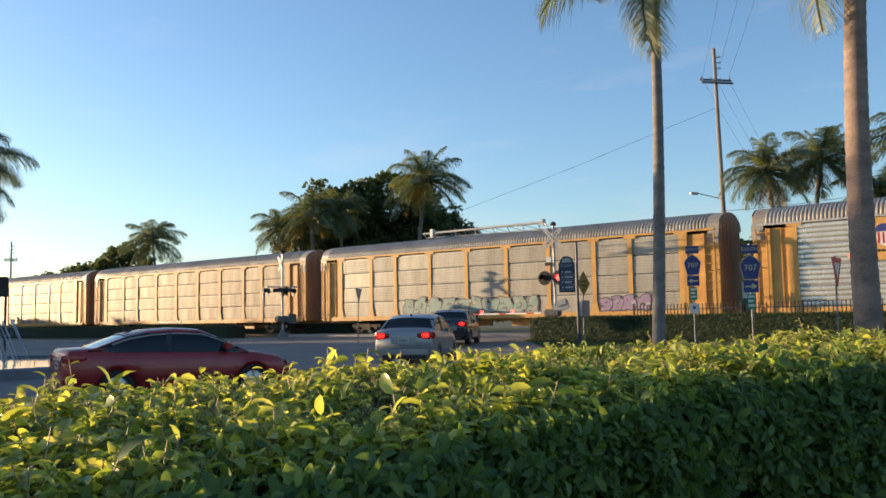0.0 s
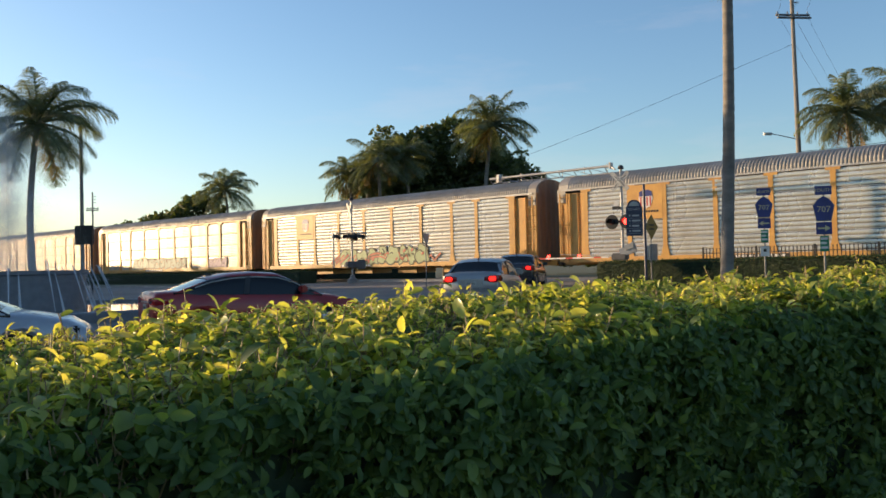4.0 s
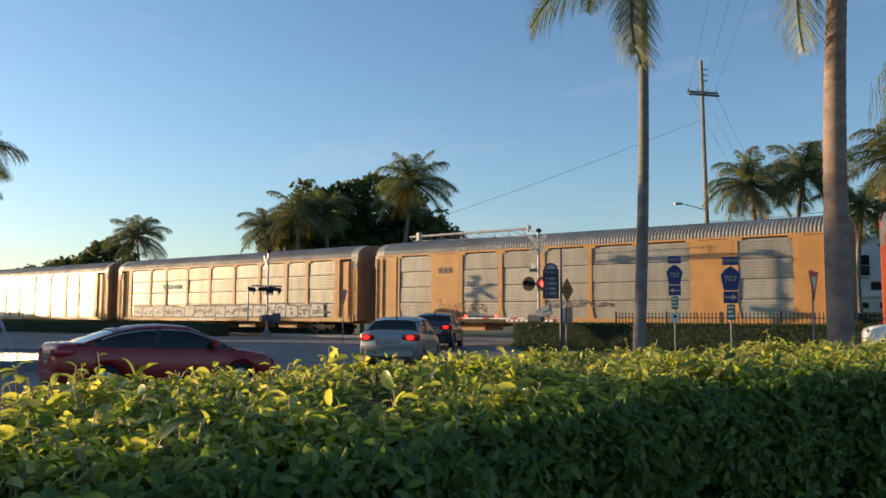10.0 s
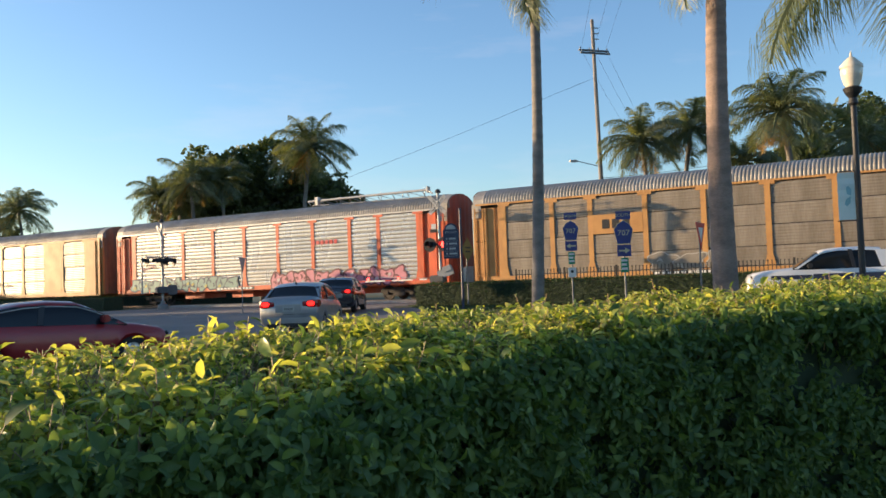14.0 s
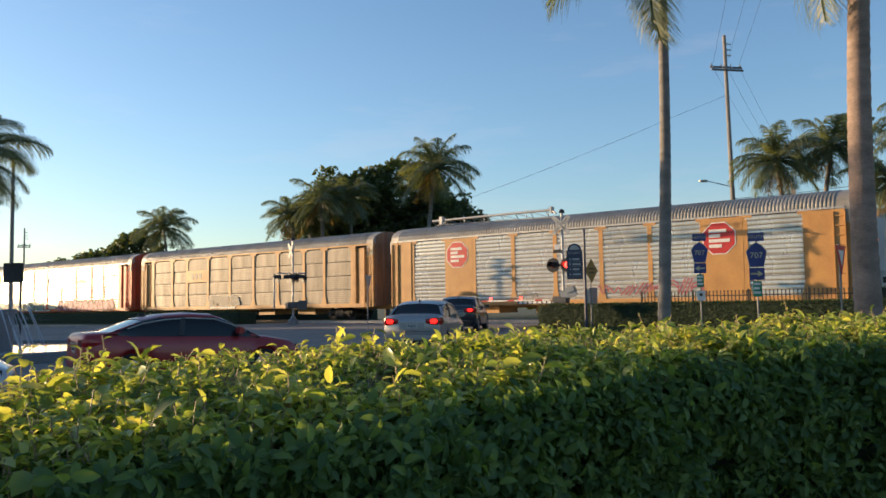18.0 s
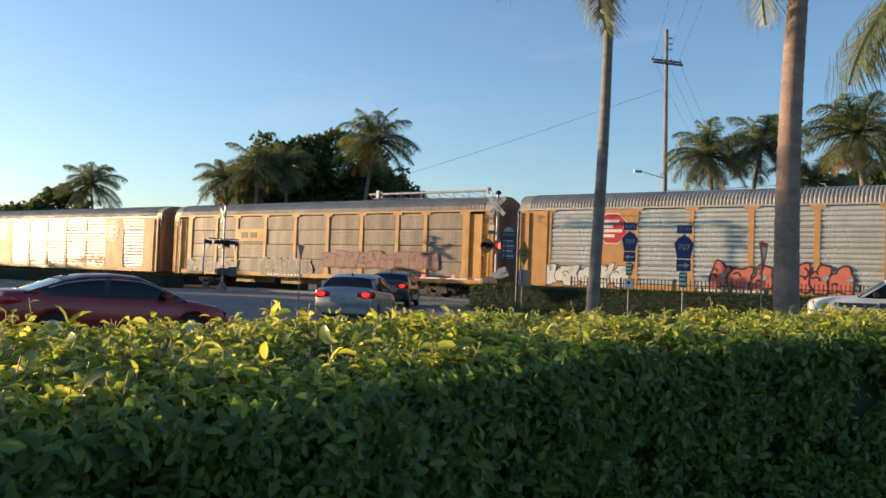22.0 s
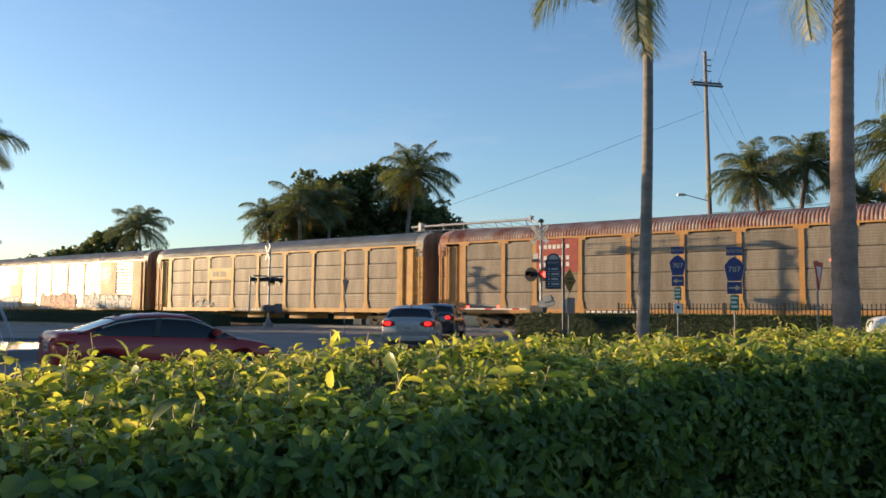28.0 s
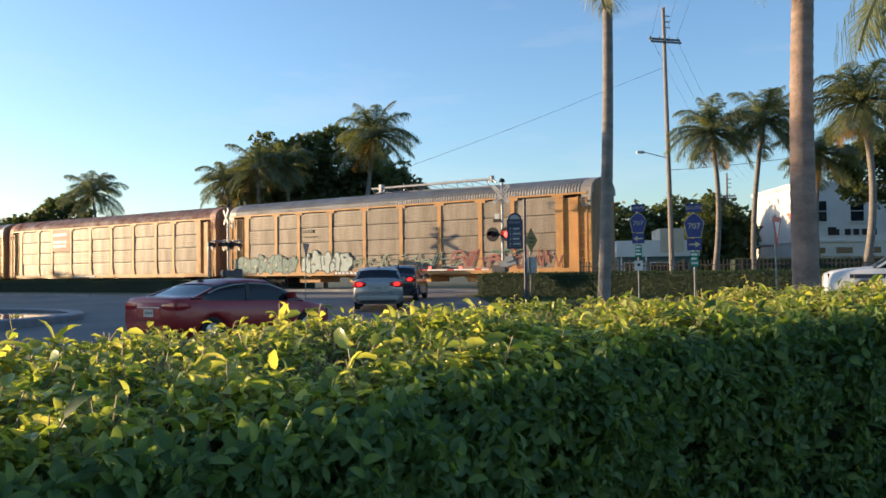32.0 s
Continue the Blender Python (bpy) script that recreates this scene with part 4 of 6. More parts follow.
graffiti(TRAIN[12], 7.6, 9.4, 2.0, 2.35, (0.10, 0.27, 0.21), (0.03, 0.07, 0.06), 25, 0.06, 0.5)
bars(TRAIN[12], "mark", -6.6, -5.6, 3.6, 0.2, 4, M_BLACK)
bars(TRAIN[12], "mark", -6.6, -5.3, 3.3, 0.08, 8, M_BLACK)


# ---- the clipped hedge before the viewer ----
HEDGE = pose(-0.62, 2.02, 0, 0, 0, 43.5)


TURN_FROM, TURN_OVER, TURN_BY = 1.6, 2.0, radians(-31)


def hedge_bend(points):
    """Lays points given along a straight hedge on its bent line; also gives the turn at each."""
    points = np.array(points, dtype=float)
    fine = np.linspace(-12, 20, 641)
    turn = TURN_BY * np.clip((fine - TURN_FROM) / TURN_OVER, 0, 1)
    x, y = np.cumsum(np.cos(turn)) * 0.05, np.cumsum(np.sin(turn)) * 0.05
    x, y = x - np.interp(0, fine, x), y - np.interp(0, fine, y)
    a, b = points[:, 0], points[:, 1]
    h = np.interp(a, fine, turn)
    out = np.stack([np.interp(a, fine, x) - b * np.sin(h), np.interp(a, fine, y) + b * np.cos(h), points[:, 2]], 1)
    return out, h


def swing(ways, h):
    return np.stack([ways[:, 0] * np.cos(h) - ways[:, 1] * np.sin(h), ways[:, 0] * np.sin(h) + ways[:, 1] * np.cos(h), ways[:, 2]], 1)


def hedge_top(a, b):
    k = min(1, max(0, b / 1.15))
    rise = ((-3.0, 1.24), (0.6, 1.272), (1.3, 1.295), (2.6, 1.313), (3.6, 1.35), (5.0, 1.40), (9.0, 1.44), (16.0, 1.44))
    for (a0, z0), (a1, z1) in zip(rise, rise[1:]):
        if a <= a1:
            break
    z = z0 + (z1 - z0) * min(1, max(0, (a - a0) / (a1 - a0)))
    return z - (0.15 if a < 0.6 else 0.06 + 0.09 * max(0, (3 - a) / 2.4)) * (1 - k) + 0.035 * noise.noise(Vector((a * 0.9, b * 1.1, 3))) + 0.02 * noise.noise(Vector((a * 3, b * 3, 7)))


def leaf_cloud(name, spots, material):
    """spots: place, way, normal, length and width of every leaf; each leaf is folded along its rib and bowed."""
    shape = np.array([(0, 0, 0), (0.18, 0.34, 0.07), (0.2, 0, 0.0), (0.18, -0.34, 0.07), (0.5, 0.5, 0.07), (0.52, 0, -0.03), (0.5, -0.5, 0.07), (0.8, 0.36, -0.05), (0.8, 0, -0.14), (0.8, -0.36, -0.05), (0.97, 0, -0.27)])
    tri = [(0, 2, 1), (0, 3, 2), (1, 2, 5, 4), (2, 3, 6, 5), (4, 5, 8, 7), (5, 6, 9, 8), (7, 8, 10), (8, 9, 10)]
    p, d, n, l, w = spots
    d = d / np.linalg.norm(d, axis=1)[:, None]
    s = np.cross(n, d)
    s /= np.linalg.norm(s, axis=1)[:, None] + 1e-9
    n = np.cross(d, s)
    v = p[:, None, :] + shape[None, :, 0:1] * (d * l[:, None])[:, None, :] + shape[None, :, 1:2] * (s * w[:, None])[:, None, :] + shape[None, :, 2:3] * (n * l[:, None])[:, None, :]
    k = len(p)
    me = bpy.data.meshes.new(name)
    me.vertices.add(k * 11)
    me.vertices.foreach_set("co", v.reshape(-1))
    loops, starts, totals = [], [], []
    flat = [i for f in tri for i in f]
    base = np.array(flat)[None, :] + 11 * np.arange(k)[:, None]
    sizes = [len(f) for f in tri]
    offs = np.cumsum([0] + sizes[:-1])
    me.loops.add(base.size)
    me.loops.foreach_set("vertex_index", base.reshape(-1))
    me.polygons.add(k * len(tri))
    me.polygons.foreach_set("loop_start", (offs[None, :] + len(flat) * np.arange(k)[:, None]).reshape(-1))
    me.update(calc_edges=True)
    me.materials.append(material)
    me.shade_smooth()
    return me


def shoots(rng, count, top, a0, a1, big=False):
    """Leafy shoots over the hedge's top or its face: stems with leaves set round them."""
    P, D, N, L, W, stems = [], [], [], [], [], []
    for _ in range(count):
        a = rng.uniform(a0, a1)
        if top:
            b = rng.uniform(-0.02, 1.36)
            clump = noise.noise(Vector((a * 3.0, b * 3.0, 12))) + 0.5 * noise.noise(Vector((a * 8.0, b * 8.0, 5)))
            z = hedge_top(a, b) - rng.uniform(0.0, 0.085) + 0.05 * clump
            if b < 0.16:
                z -= 0.6 * (0.16 - b)
            way = np.array([rng.normal(0, 0.45), rng.normal(-0.1, 0.45), 1.0])
        else:
            z = hedge_top(a, 0) * (1 - rng.uniform(0, 1) ** 1.3 * 0.95)
            clump = 1
            lump = noise.noise(Vector((a * 2.6, z * 2.6, 1))) + 0.6 * noise.noise(Vector((a * 7, z * 7, 4)))
            if lump > 0.08 and rng.uniform(0, 1) < 0.85:
                continue
            b = -0.03 + 0.16 * lump + rng.uniform(-0.03, 0.04) + 0.12 * max(0, z - 1.08)
            way = np.array([rng.normal(0, 0.5), -1.0, rng.normal(0.35, 0.35)])
        way /= np.linalg.norm(way)
        o = np.array([a, b, z])
        ln = rng.uniform(0.045, 0.12) * (1.5 if big else 1)
        if top and not big:
            ln *= 1 - 0.2 * min(1, max(0, b))
        stems.append((o - way * 0.05, o + way * ln))
        k = rng.randint(4, 8) if clump > -0.2 else rng.randint(0, 3)
        turn = rng.uniform(0, 6.28)
        u = np.cross(way, [0.3, 0.2, 0.9]); u /= np.linalg.norm(u)
        v = np.cross(way, u)
        for i in range(k):
            f = (i + 0.5) / k
            t = turn + i * 2.4
            out = u * math.cos(t) + v * math.sin(t)
            open_ = 1.05 - 0.45 * f
            d = out * open_ + way * (0.85 - open_ * 0.6) + np.array([0, 0, -0.42 * (1 - 0.6 * f)]) + rng.normal(0, 0.25, 3)
            P.append(o + way * ln * f)
            D.append(d)
            N.append(way * 0.9 - out * 0.2 + np.array([0, 0, 0.3]) + rng.normal(0, 0.5, 3))
            s = (0.034 + 0.050 * rng.uniform(0, 1) ** 1.5) * (1.45 if big else 0.9 if a < 0.4 else 0.94) * (0.75 + 0.35 * (1 - abs(f - 0.4))) * (1 - 0.24 * min(1, max(0, b - 0.1)) if top else 1)
            L.append(s)
            W.append(s * rng.uniform(0.36, 0.54))
    return (np.array(P), np.array(D), np.array(N), np.array(L), np.array(W)), stems


hedge = empty("hedge", HEDGE, "waist-high clipped green hedge with glossy sunlit leaves", "hedge")
# inner sheet, coloured dark to imitate shade in the hollows
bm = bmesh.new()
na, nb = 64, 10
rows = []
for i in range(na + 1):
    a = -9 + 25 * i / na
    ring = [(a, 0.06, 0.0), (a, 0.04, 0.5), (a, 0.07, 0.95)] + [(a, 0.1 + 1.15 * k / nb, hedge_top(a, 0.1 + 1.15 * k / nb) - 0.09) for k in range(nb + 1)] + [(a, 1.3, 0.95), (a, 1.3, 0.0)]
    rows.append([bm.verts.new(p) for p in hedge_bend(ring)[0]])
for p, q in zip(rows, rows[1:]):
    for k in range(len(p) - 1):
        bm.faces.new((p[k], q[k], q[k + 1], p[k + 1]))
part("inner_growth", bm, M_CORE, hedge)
rng = np.random.RandomState(5)
sets, twigs = [], []
for count, top, a0, a1 in ((12400, True, -2.6, 3.2), (7800, True, 3.2, 7.0), (1000, True, 7.0, 15), (2600, True, -9, -2.6), (8600, False, -1.4, 3.0), (7800, False, 3.0, 6.5), (1600, False, 6.5, 15), (2200, False, -9, -1.4)):
    sp, st = shoots(rng, count, top, a0, a1)
    sets.append(sp)
    if top:
        twigs += st[::2]
sp, st = shoots(rng, 520, True, -2.4, 6.0, True)
sets.append(sp)
P, D, N, L, W = shoots(rng, 5200, False, -9, 15)[0]
P[:, 1], D[:, 1], N[:, 1] = 1.34 - P[:, 1], -D[:, 1], -N[:, 1]
sets.append((P, D, N, L * 1.3, W * 1.3))
allsp = tuple(np.concatenate([s[i] for s in sets]) for i in range(5))
# most crest leaves take the paler copy that stands in for sunlight
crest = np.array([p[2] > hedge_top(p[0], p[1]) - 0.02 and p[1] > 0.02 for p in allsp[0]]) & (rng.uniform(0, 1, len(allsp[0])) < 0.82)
spread, bent = hedge_bend(allsp[0])
allsp = (spread, swing(allsp[1], bent), swing(allsp[2], bent), allsp[3], allsp[4])
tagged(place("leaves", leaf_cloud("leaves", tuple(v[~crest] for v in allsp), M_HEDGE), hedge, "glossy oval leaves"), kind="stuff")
tagged(place("young_leaves", leaf_cloud("young_leaves", tuple(v[crest] for v in allsp), M_SUNLEAF), hedge, "pale yellow-green top leaves with sunlight in their colour"), kind="stuff")
for _ in range(2600):
    a, b = rng.uniform(-1.2, 4.5), rng.uniform(0.25, 1.3)
    z = hedge_top(a, b)
    p = np.array([a, b, z - 0.03])
    st.append((p, p + np.array([rng.normal(0, 0.012), rng.normal(0, 0.012), rng.uniform(0.035, 0.075)])))
verts, faces = [], []
for p, q in twigs + st:
    p, q = hedge_bend([p, q])[0]
    k = len(verts)
    for c, r in ((p, 0.004), (q, 0.0022)):
        verts += [tuple(c + np.array(o) * r) for o in ((1, 0, 0), (-0.5, 0.87, 0), (-0.5, -0.87, 0))]
    faces += [(k, k + 1, k + 4, k + 3), (k + 1, k + 2, k + 5, k + 4), (k + 2, k, k + 3, k + 5)]
tagged(place("twig_growth", from_arrays("twig_growth", verts, faces, M_TWIG), hedge, "clipped brown twigs"), kind="stuff")
# a few large young leaves that stand out over the top
one = []
for s in range(3):
    z3 = np.zeros((1, 3))
    one.append(leaf_cloud("leaf", (z3, np.array([[1, 0, 0.0]]), np.array([[0.0, 0.1 * s, 1]]), np.array([0.115]), np.array([0.062 + 0.008 * s])), M_SUNLEAF))
rl = random.Random(8)


def sprig(a, b, rise, leaves, size):
    """A young shoot over the clipped top. leaves: turn about the stem and upward tilt of each; the topmost come first."""
    z = hedge_top(a, b)
    (a, b, _), = hedge_bend([(a, b, 0)])[0]
    pole("sprig_stem", (a, b, z - 0.05), (a, b, z + rise), 0.0035, M_TWIG, hedge, r1=0.002, seg=6)
    for k, (az, up) in enumerate(leaves):
        f = 1 - 0.5 * k / len(leaves)
        place("leaf", one[rl.randrange(3)], hedge, "", pose(a, b, z + rise * f, rl.uniform(-18, 18), -up, az) @ Matrix.Scale(size * rl.uniform(0.85, 1.1), 4))


sprig(-0.13, 1.26, 0.13, [(k * 61 + 20, 22 - 9 * k) for k in range(6)] + [(40, 5), (200, -10)], 0.62)
sprig(0.30, 1.20, 0.07, ((150, 72), (-40, 50), (10, 15), (200, 12)), 0.95)
sprig(0.16, 1.04, 0.07, ((170, 28), (-150, 8), (-60, -20), (60, 25)), 1.0)
sprig(0.00, 1.0, 0.06, ((170, 15), (-130, -12), (-40, 12), (100, 30), (20, -10)), 1.0)
sprig(-0.18, 0.8, 0.07, ((-120, -35), (-60, 40), (150, 20), (30, 10)), 1.0)
sprig(-0.04, 0.46, 0.06, ((-100, 20), (-30, 35), (170, 18), (60, 10), (-140, -15), (-70, -35)), 0.8)
sprig(0.28, 0.33, 0.07, ((-20, 14), (-75, -40), (-125, -48), (165, 10), (40, 10)), 0.78)
sprig(0.71, 0.64, 0.06, ((-10, 12), (175, 5), (-90, -30)), 0.8)
sprig(0.03, -0.02, 0.03, ((-20, 12), (-75, -38), (-120, -50), (160, 8), (40, 10), (-95, -5)), 0.72)
sprig(-0.24, 0.25, 0.03, ((-150, 10), (-60, -15), (120, 30)), 0.9)
sprig(-0.66, 0.14, 0.04, ((-30, 25), (-110, -10), (170, 15), (60, 30)), 0.85)
sprig(-0.45, 0.05, 0.02, ((-60, -20), (-130, -5), (30, 18)), 0.8)
for a, b in ((0.9, 1.0), (1.35, 0.2), (2.1, 1.25), (2.9, 1.2), (0.5, 0.5), (1.9, 0.3), (3.2, 1.1), (-0.35, 0.75), (0.75, 0.08), (2.45, 0.65)):
    sprig(a, b, rl.uniform(0.03, 0.07), [(k * 137 + rl.uniform(-20, 20), rl.uniform(-10, 35)) for k in range(5)], rl.uniform(0.5, 0.75))


def clipped_hedge(name, m, length, depth, height, label, density=260, seed=1):
    """A far hedge: dark core, painted shade between the leaves, and small leaves over all its faces."""
    h = empty(name, m, label, "hedge", "clipped hedges along the verge")
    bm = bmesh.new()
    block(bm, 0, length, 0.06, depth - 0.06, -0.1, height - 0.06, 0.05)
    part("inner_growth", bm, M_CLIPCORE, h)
    r = np.random.RandomState(seed)
    n = int(2.4 * density * length * (depth + height))
    k = r.uniform(0, 1, n) < depth / (depth + height)
    P = np.stack([r.uniform(0, length, n), np.where(k, r.uniform(0, depth, n), 0.03), np.where(k, height, r.uniform(0, height, n))], 1)
    P += r.normal(0, 0.035, (n, 3))
    D = r.normal(0, 1, (n, 3)) + np.where(k[:, None], [0, 0, 0.8], [0, -0.8, 0.2])
    N = r.normal(0, 0.5, (n, 3)) + np.where(k[:, None], [0, 0, 1.0], [0, -1.0, 0.4])
    L = r.uniform(0.035, 0.065, n)
    tagged(place("leaves", leaf_cloud("leaves", (P, D, N, L, L * 0.6), M_CLIPPED), h), kind="stuff")
    return h


# ---- vehicles ----
def interp(table, x):
    for (x0, v0), (x1, v1) in zip(table, table[1:]):
        if x <= x1:
            k = max(0, (x - x0) / (x1 - x0))
            return v0 + (v1 - v0) * k
    return table[-1][1]


def loft(bm, sections, cap=True):
    rows = [[bm.verts.new(p) for p in s] for s in sections]
    for a, b in zip(rows, rows[1:]):
        for i in range(len(a) - 1):
            bm.faces.new((a[i], b[i], b[i + 1], a[i + 1]))
    if cap:
        bm.faces.new(rows[0])
        bm.faces.new(list(reversed(rows[-1])))
    return rows


def tail_lamp(car, side, half, w, z, h, material):
    """A lamp cluster that wraps the rear corner: broad at the corner, pointed inwards and forwards along the wing."""
    bm = bmesh.new()
    line = ((-half - 0.012, 0.50, 0.55), (-half - 0.014, 0.75, 0.95), (-half - 0.006, 0.93, 1.0), (-half + 0.05, 1.0, 1.0), (-half + 0.16, 1.035, 0.9), (-half + 0.34, 1.05, 0.3))
    rows = []
    for x, f, k in line:
        y, inner = side * w * f, side * w * (f - 0.08)
        rows.append([bm.verts.new(p) for p in ((x, y, z - h * k), (x - 0.006, y + side * 0.004, z), (x, y, z + h * 0.8 * k), (x + 0.06, inner, z + h * 0.8 * k), (x + 0.06, inner, z - h * k))])
    for a, b in zip(rows, rows[1:]):
        for i in range(5):
            bm.faces.new((a[i], b[i], b[(i + 1) % 5], a[(i + 1) % 5]))
    bm.faces.new(rows[0])
    bm.faces.new(rows[-1])
    bmesh.ops.recalc_face_normals(bm, faces=bm.faces)
    return part("tail_lamp", bm, material, car)


def vehicle(name, label, paintwork, length, width, deck, roof, glass, belt, wheel_x, wheel_r, lit=True, pickup=False):
    """A road vehicle with its nose along +x. deck: top line of the lower body; roof: roof line; glass: ends of the glasshouse."""
    car = empty(name, Matrix(), label, "car" if not pickup else "pickup truck")
    hw, half = width / 2, length / 2
    plan = [(-half, 0.92), (-half + 0.12, 0.975), (-half + 0.5, 1.0), (half - 0.9, 1.0), (half - 0.35, 0.94), (half - 0.1, 0.84), (half, 0.70)]
    if pickup:
        plan = plan[:3] + [(half - 0.9, 1.0), (half - 0.35, 0.975), (half - 0.1, 0.93), (half, 0.87)]
    under = [(-half, 0.42), (-half + 0.15, 0.26), (-half + 0.7, 0.2), (half - 0.8, 0.2), (half - 0.2, 0.24), (half, 0.36)]
    xs = sorted({-half, -half + 0.05, -half + 0.12, -half + 0.3, -half + 0.5, half - 0.9, half - 0.6, half - 0.35, half - 0.15, half - 0.05, half} | {x for x, _ in deck} | {-half + 0.8 + (length - 1.9) * i / 14 for i in range(15)})
    secs = []
    for x in xs:
        w, lo, hi = hw * interp(plan, x), interp(under, x), interp(deck, x)
        arch = 0
        for wx in wheel_x:
            d = abs(x - wx)
            if d < wheel_r + 0.06:
                arch = max(arch, math.sqrt((wheel_r + 0.06) ** 2 - d * d) + wheel_r)
        side = max(lo + 0.1, arch)
        right = [(0.0, lo), (w * 0.86, lo), (w * 0.93, max(lo + 0.06, side - 0.03)), (w * 0.985, side), (w * 1.0, max(side + 0.02, lo + (hi - lo) * 0.45)), (w * 0.985, max(side + 0.03, lo + (hi - lo) * 0.7)), (w * 0.955, hi - 0.07), (w * 0.90, hi - 0.015), (w * 0.6, hi + 0.018), (0.0, hi + 0.025)]
        secs.append([(x, -y, z) for y, z in right] + [(x, y, z) for y, z in reversed(right[:-1])][:-1])
    bm = bmesh.new()
    rows = [[bm.verts.new(p) for p in s] for s in secs]
    n = len(rows[0])
    for a, b in zip(rows, rows[1:]):
        for i in range(n):
            bm.faces.new((a[i], b[i], b[(i + 1) % n], a[(i + 1) % n]))
    bm.faces.new(list(reversed(rows[0])))
    bm.faces.new(rows[-1])
    bmesh.ops.recalc_face_normals(bm, faces=bm.faces)
    body = part("body", bm, paintwork, car)
    body.data.shade_smooth()
    # glasshouse
    g0, g1 = glass
    gx = sorted({g0 + (g1 - g0) * i / 22 for i in range(23)} | {x for x, _ in roof if g0 <= x <= g1})
    gs = []
    for x in gx:
        base, top = interp(deck, x) - 0.05, max(interp(roof, x), interp(deck, x) + 0.0)
        k = (top - base) / 0.5
        wb, wt = hw * 0.93, hw * (0.93 - 0.19 * min(1, k))
        right = [(wb, base), (wb * 0.5 + wt * 0.5 + 0.02, base + (top - base) * 0.5), (wt + 0.02, top - 0.06 * min(1, k)), (wt - 0.08, top - 0.015), (wt * 0.5, top + 0.012), (0, top + 0.018)]
        gs.append([(x, -y, z) for y, z in right] + [(x, y, z) for y, z in reversed(right[:-1])])
    bm = bmesh.new()
    loft(bm, gs)
    bmesh.ops.recalc_face_normals(bm, faces=bm.faces)
    gl = part("glasshouse", bm, M_CARGLASS, car, "dark tinted windows")
    gl.data.shade_smooth()
    rx = [x for x in gx if interp(roof, x) > max(z for _, z in roof) - 0.13]
    bm = bmesh.new()
    rs = []
    for x in rx:
        top = interp(roof, x)
        wt = hw * 0.74
        right = [(wt + 0.045, top - 0.085), (wt + 0.03, top - 0.045), (wt - 0.08, top + 0.0), (wt * 0.5, top + 0.026), (0, top + 0.032)]
        rs.append([(x, -y, z) for y, z in right] + [(x, y, z) for y, z in reversed(right[:-1])])
    loft(bm, rs, False)
    rp = part("roof_panel", bm, paintwork, car)
    rp.data.shade_smooth()
    # pillars on both sides
    top = max(z for _, z in roof)
    for side in (-1, 1):
        for x0, x1, nm in ((g1 - 0.1, rx[-1], "front_pillar"), (0.5 * (rx[0] + rx[-1]) - 0.1, 0.5 * (rx[0] + rx[-1]) - 0.02, "middle_pillar"), (g0 + 0.12, rx[0], "rear_pillar")):
            z0, z1 = interp(deck, x0) - 0.02, interp(roof, x1) - 0.05
            w0, w1 = hw * 0.935, hw * 0.745 + 0.03
            d = 0.055 if nm != "rear_pillar" else 0.16 if pickup else 0.11
            bm = bmesh.new()
            a = [bm.verts.new((x + o, side * (w + e), z)) for x, w, z in ((x0, w0, z0), (x1, w1, z1)) for o, e in ((-d, 0.012), (d, 0.012), (d, -0.05), (-d, -0.05))]
            for i in range(4):
                bm.faces.new((a[i], a[(i + 1) % 4], a[4 + (i + 1) % 4], a[4 + i]))
            bm.faces.new(a[:4])
            bm.faces.new(a[4:])
            bmesh.ops.recalc_face_normals(bm, faces=bm.faces)
            part(nm, bm, paintwork if nm != "middle_pillar" else M_BLACK, car)
        m = box("mirror", g1 - 0.55, g1 - 0.40, side * hw * 0.95 - 0.11, side * hw * 0.95 + 0.11, interp(deck, g1 - 0.5), interp(deck, g1 - 0.5) + 0.15, M_PLASTIC if pickup else paintwork, car, bevel=0.03)
        m.location.y = side * 0.09
        # lamps
        zt = interp(deck, -half + 0.1) - 0.16
        tl = tail_lamp(car, side, half, hw * 0.955, zt, 0.115 if lit > 0.7 else 0.085, M_TAIL)
        if lit:
            box("brake_lamp", -half - 0.022, -half + 0.0, side * hw * 0.74 - 0.10 * lit, side * hw * 0.74 + 0.10 * lit, zt - 0.065 * lit, zt + 0.055 * lit, M_BRAKE, tl, "lit red brake lamp", bevel=0.03 * lit)
        zh = interp(deck, half - 0.3) - 0.14
        hl = box("head_lamp", half - 0.36, half - (0.055 if pickup else 0.13), side * hw * (0.74 if pickup else 0.66) - 0.17, side * hw * (0.74 if pickup else 0.66) + 0.15, zh - 0.09, zh + 0.06, M_CARGLASS, car, bevel=0.03)
        if pickup:
            box("lamp_reflector", half - 0.12, half - 0.05, side * hw * 0.74 - 0.10, side * hw * 0.74 + 0.08, zh - 0.05, zh + 0.02, M_GLOBE, hl, bevel=0.015)
        for i, wx in enumerate(wheel_x):
            bm = bmesh.new()
            lathe(bm, [(wheel_r * 0.62, -0.09), (wheel_r * 0.95, -0.1), (wheel_r, -0.07), (wheel_r, 0.07), (wheel_r * 0.95, 0.1), (wheel_r * 0.62, 0.09)], 24, pose(0, 0, 0, 90, 0, 0))
            w = part("wheel", bm, M_TYRE, car)
            w.location = (wx, side * (hw - 0.12), wheel_r)
            bm = bmesh.new()
            lathe(bm, [(wheel_r * 0.64, 0.085), (wheel_r * 0.6, 0.06), (0.07, 0.075), (0.01, 0.08)], 20, pose(0, 0, 0, 90 * side * -1, 0, 0))
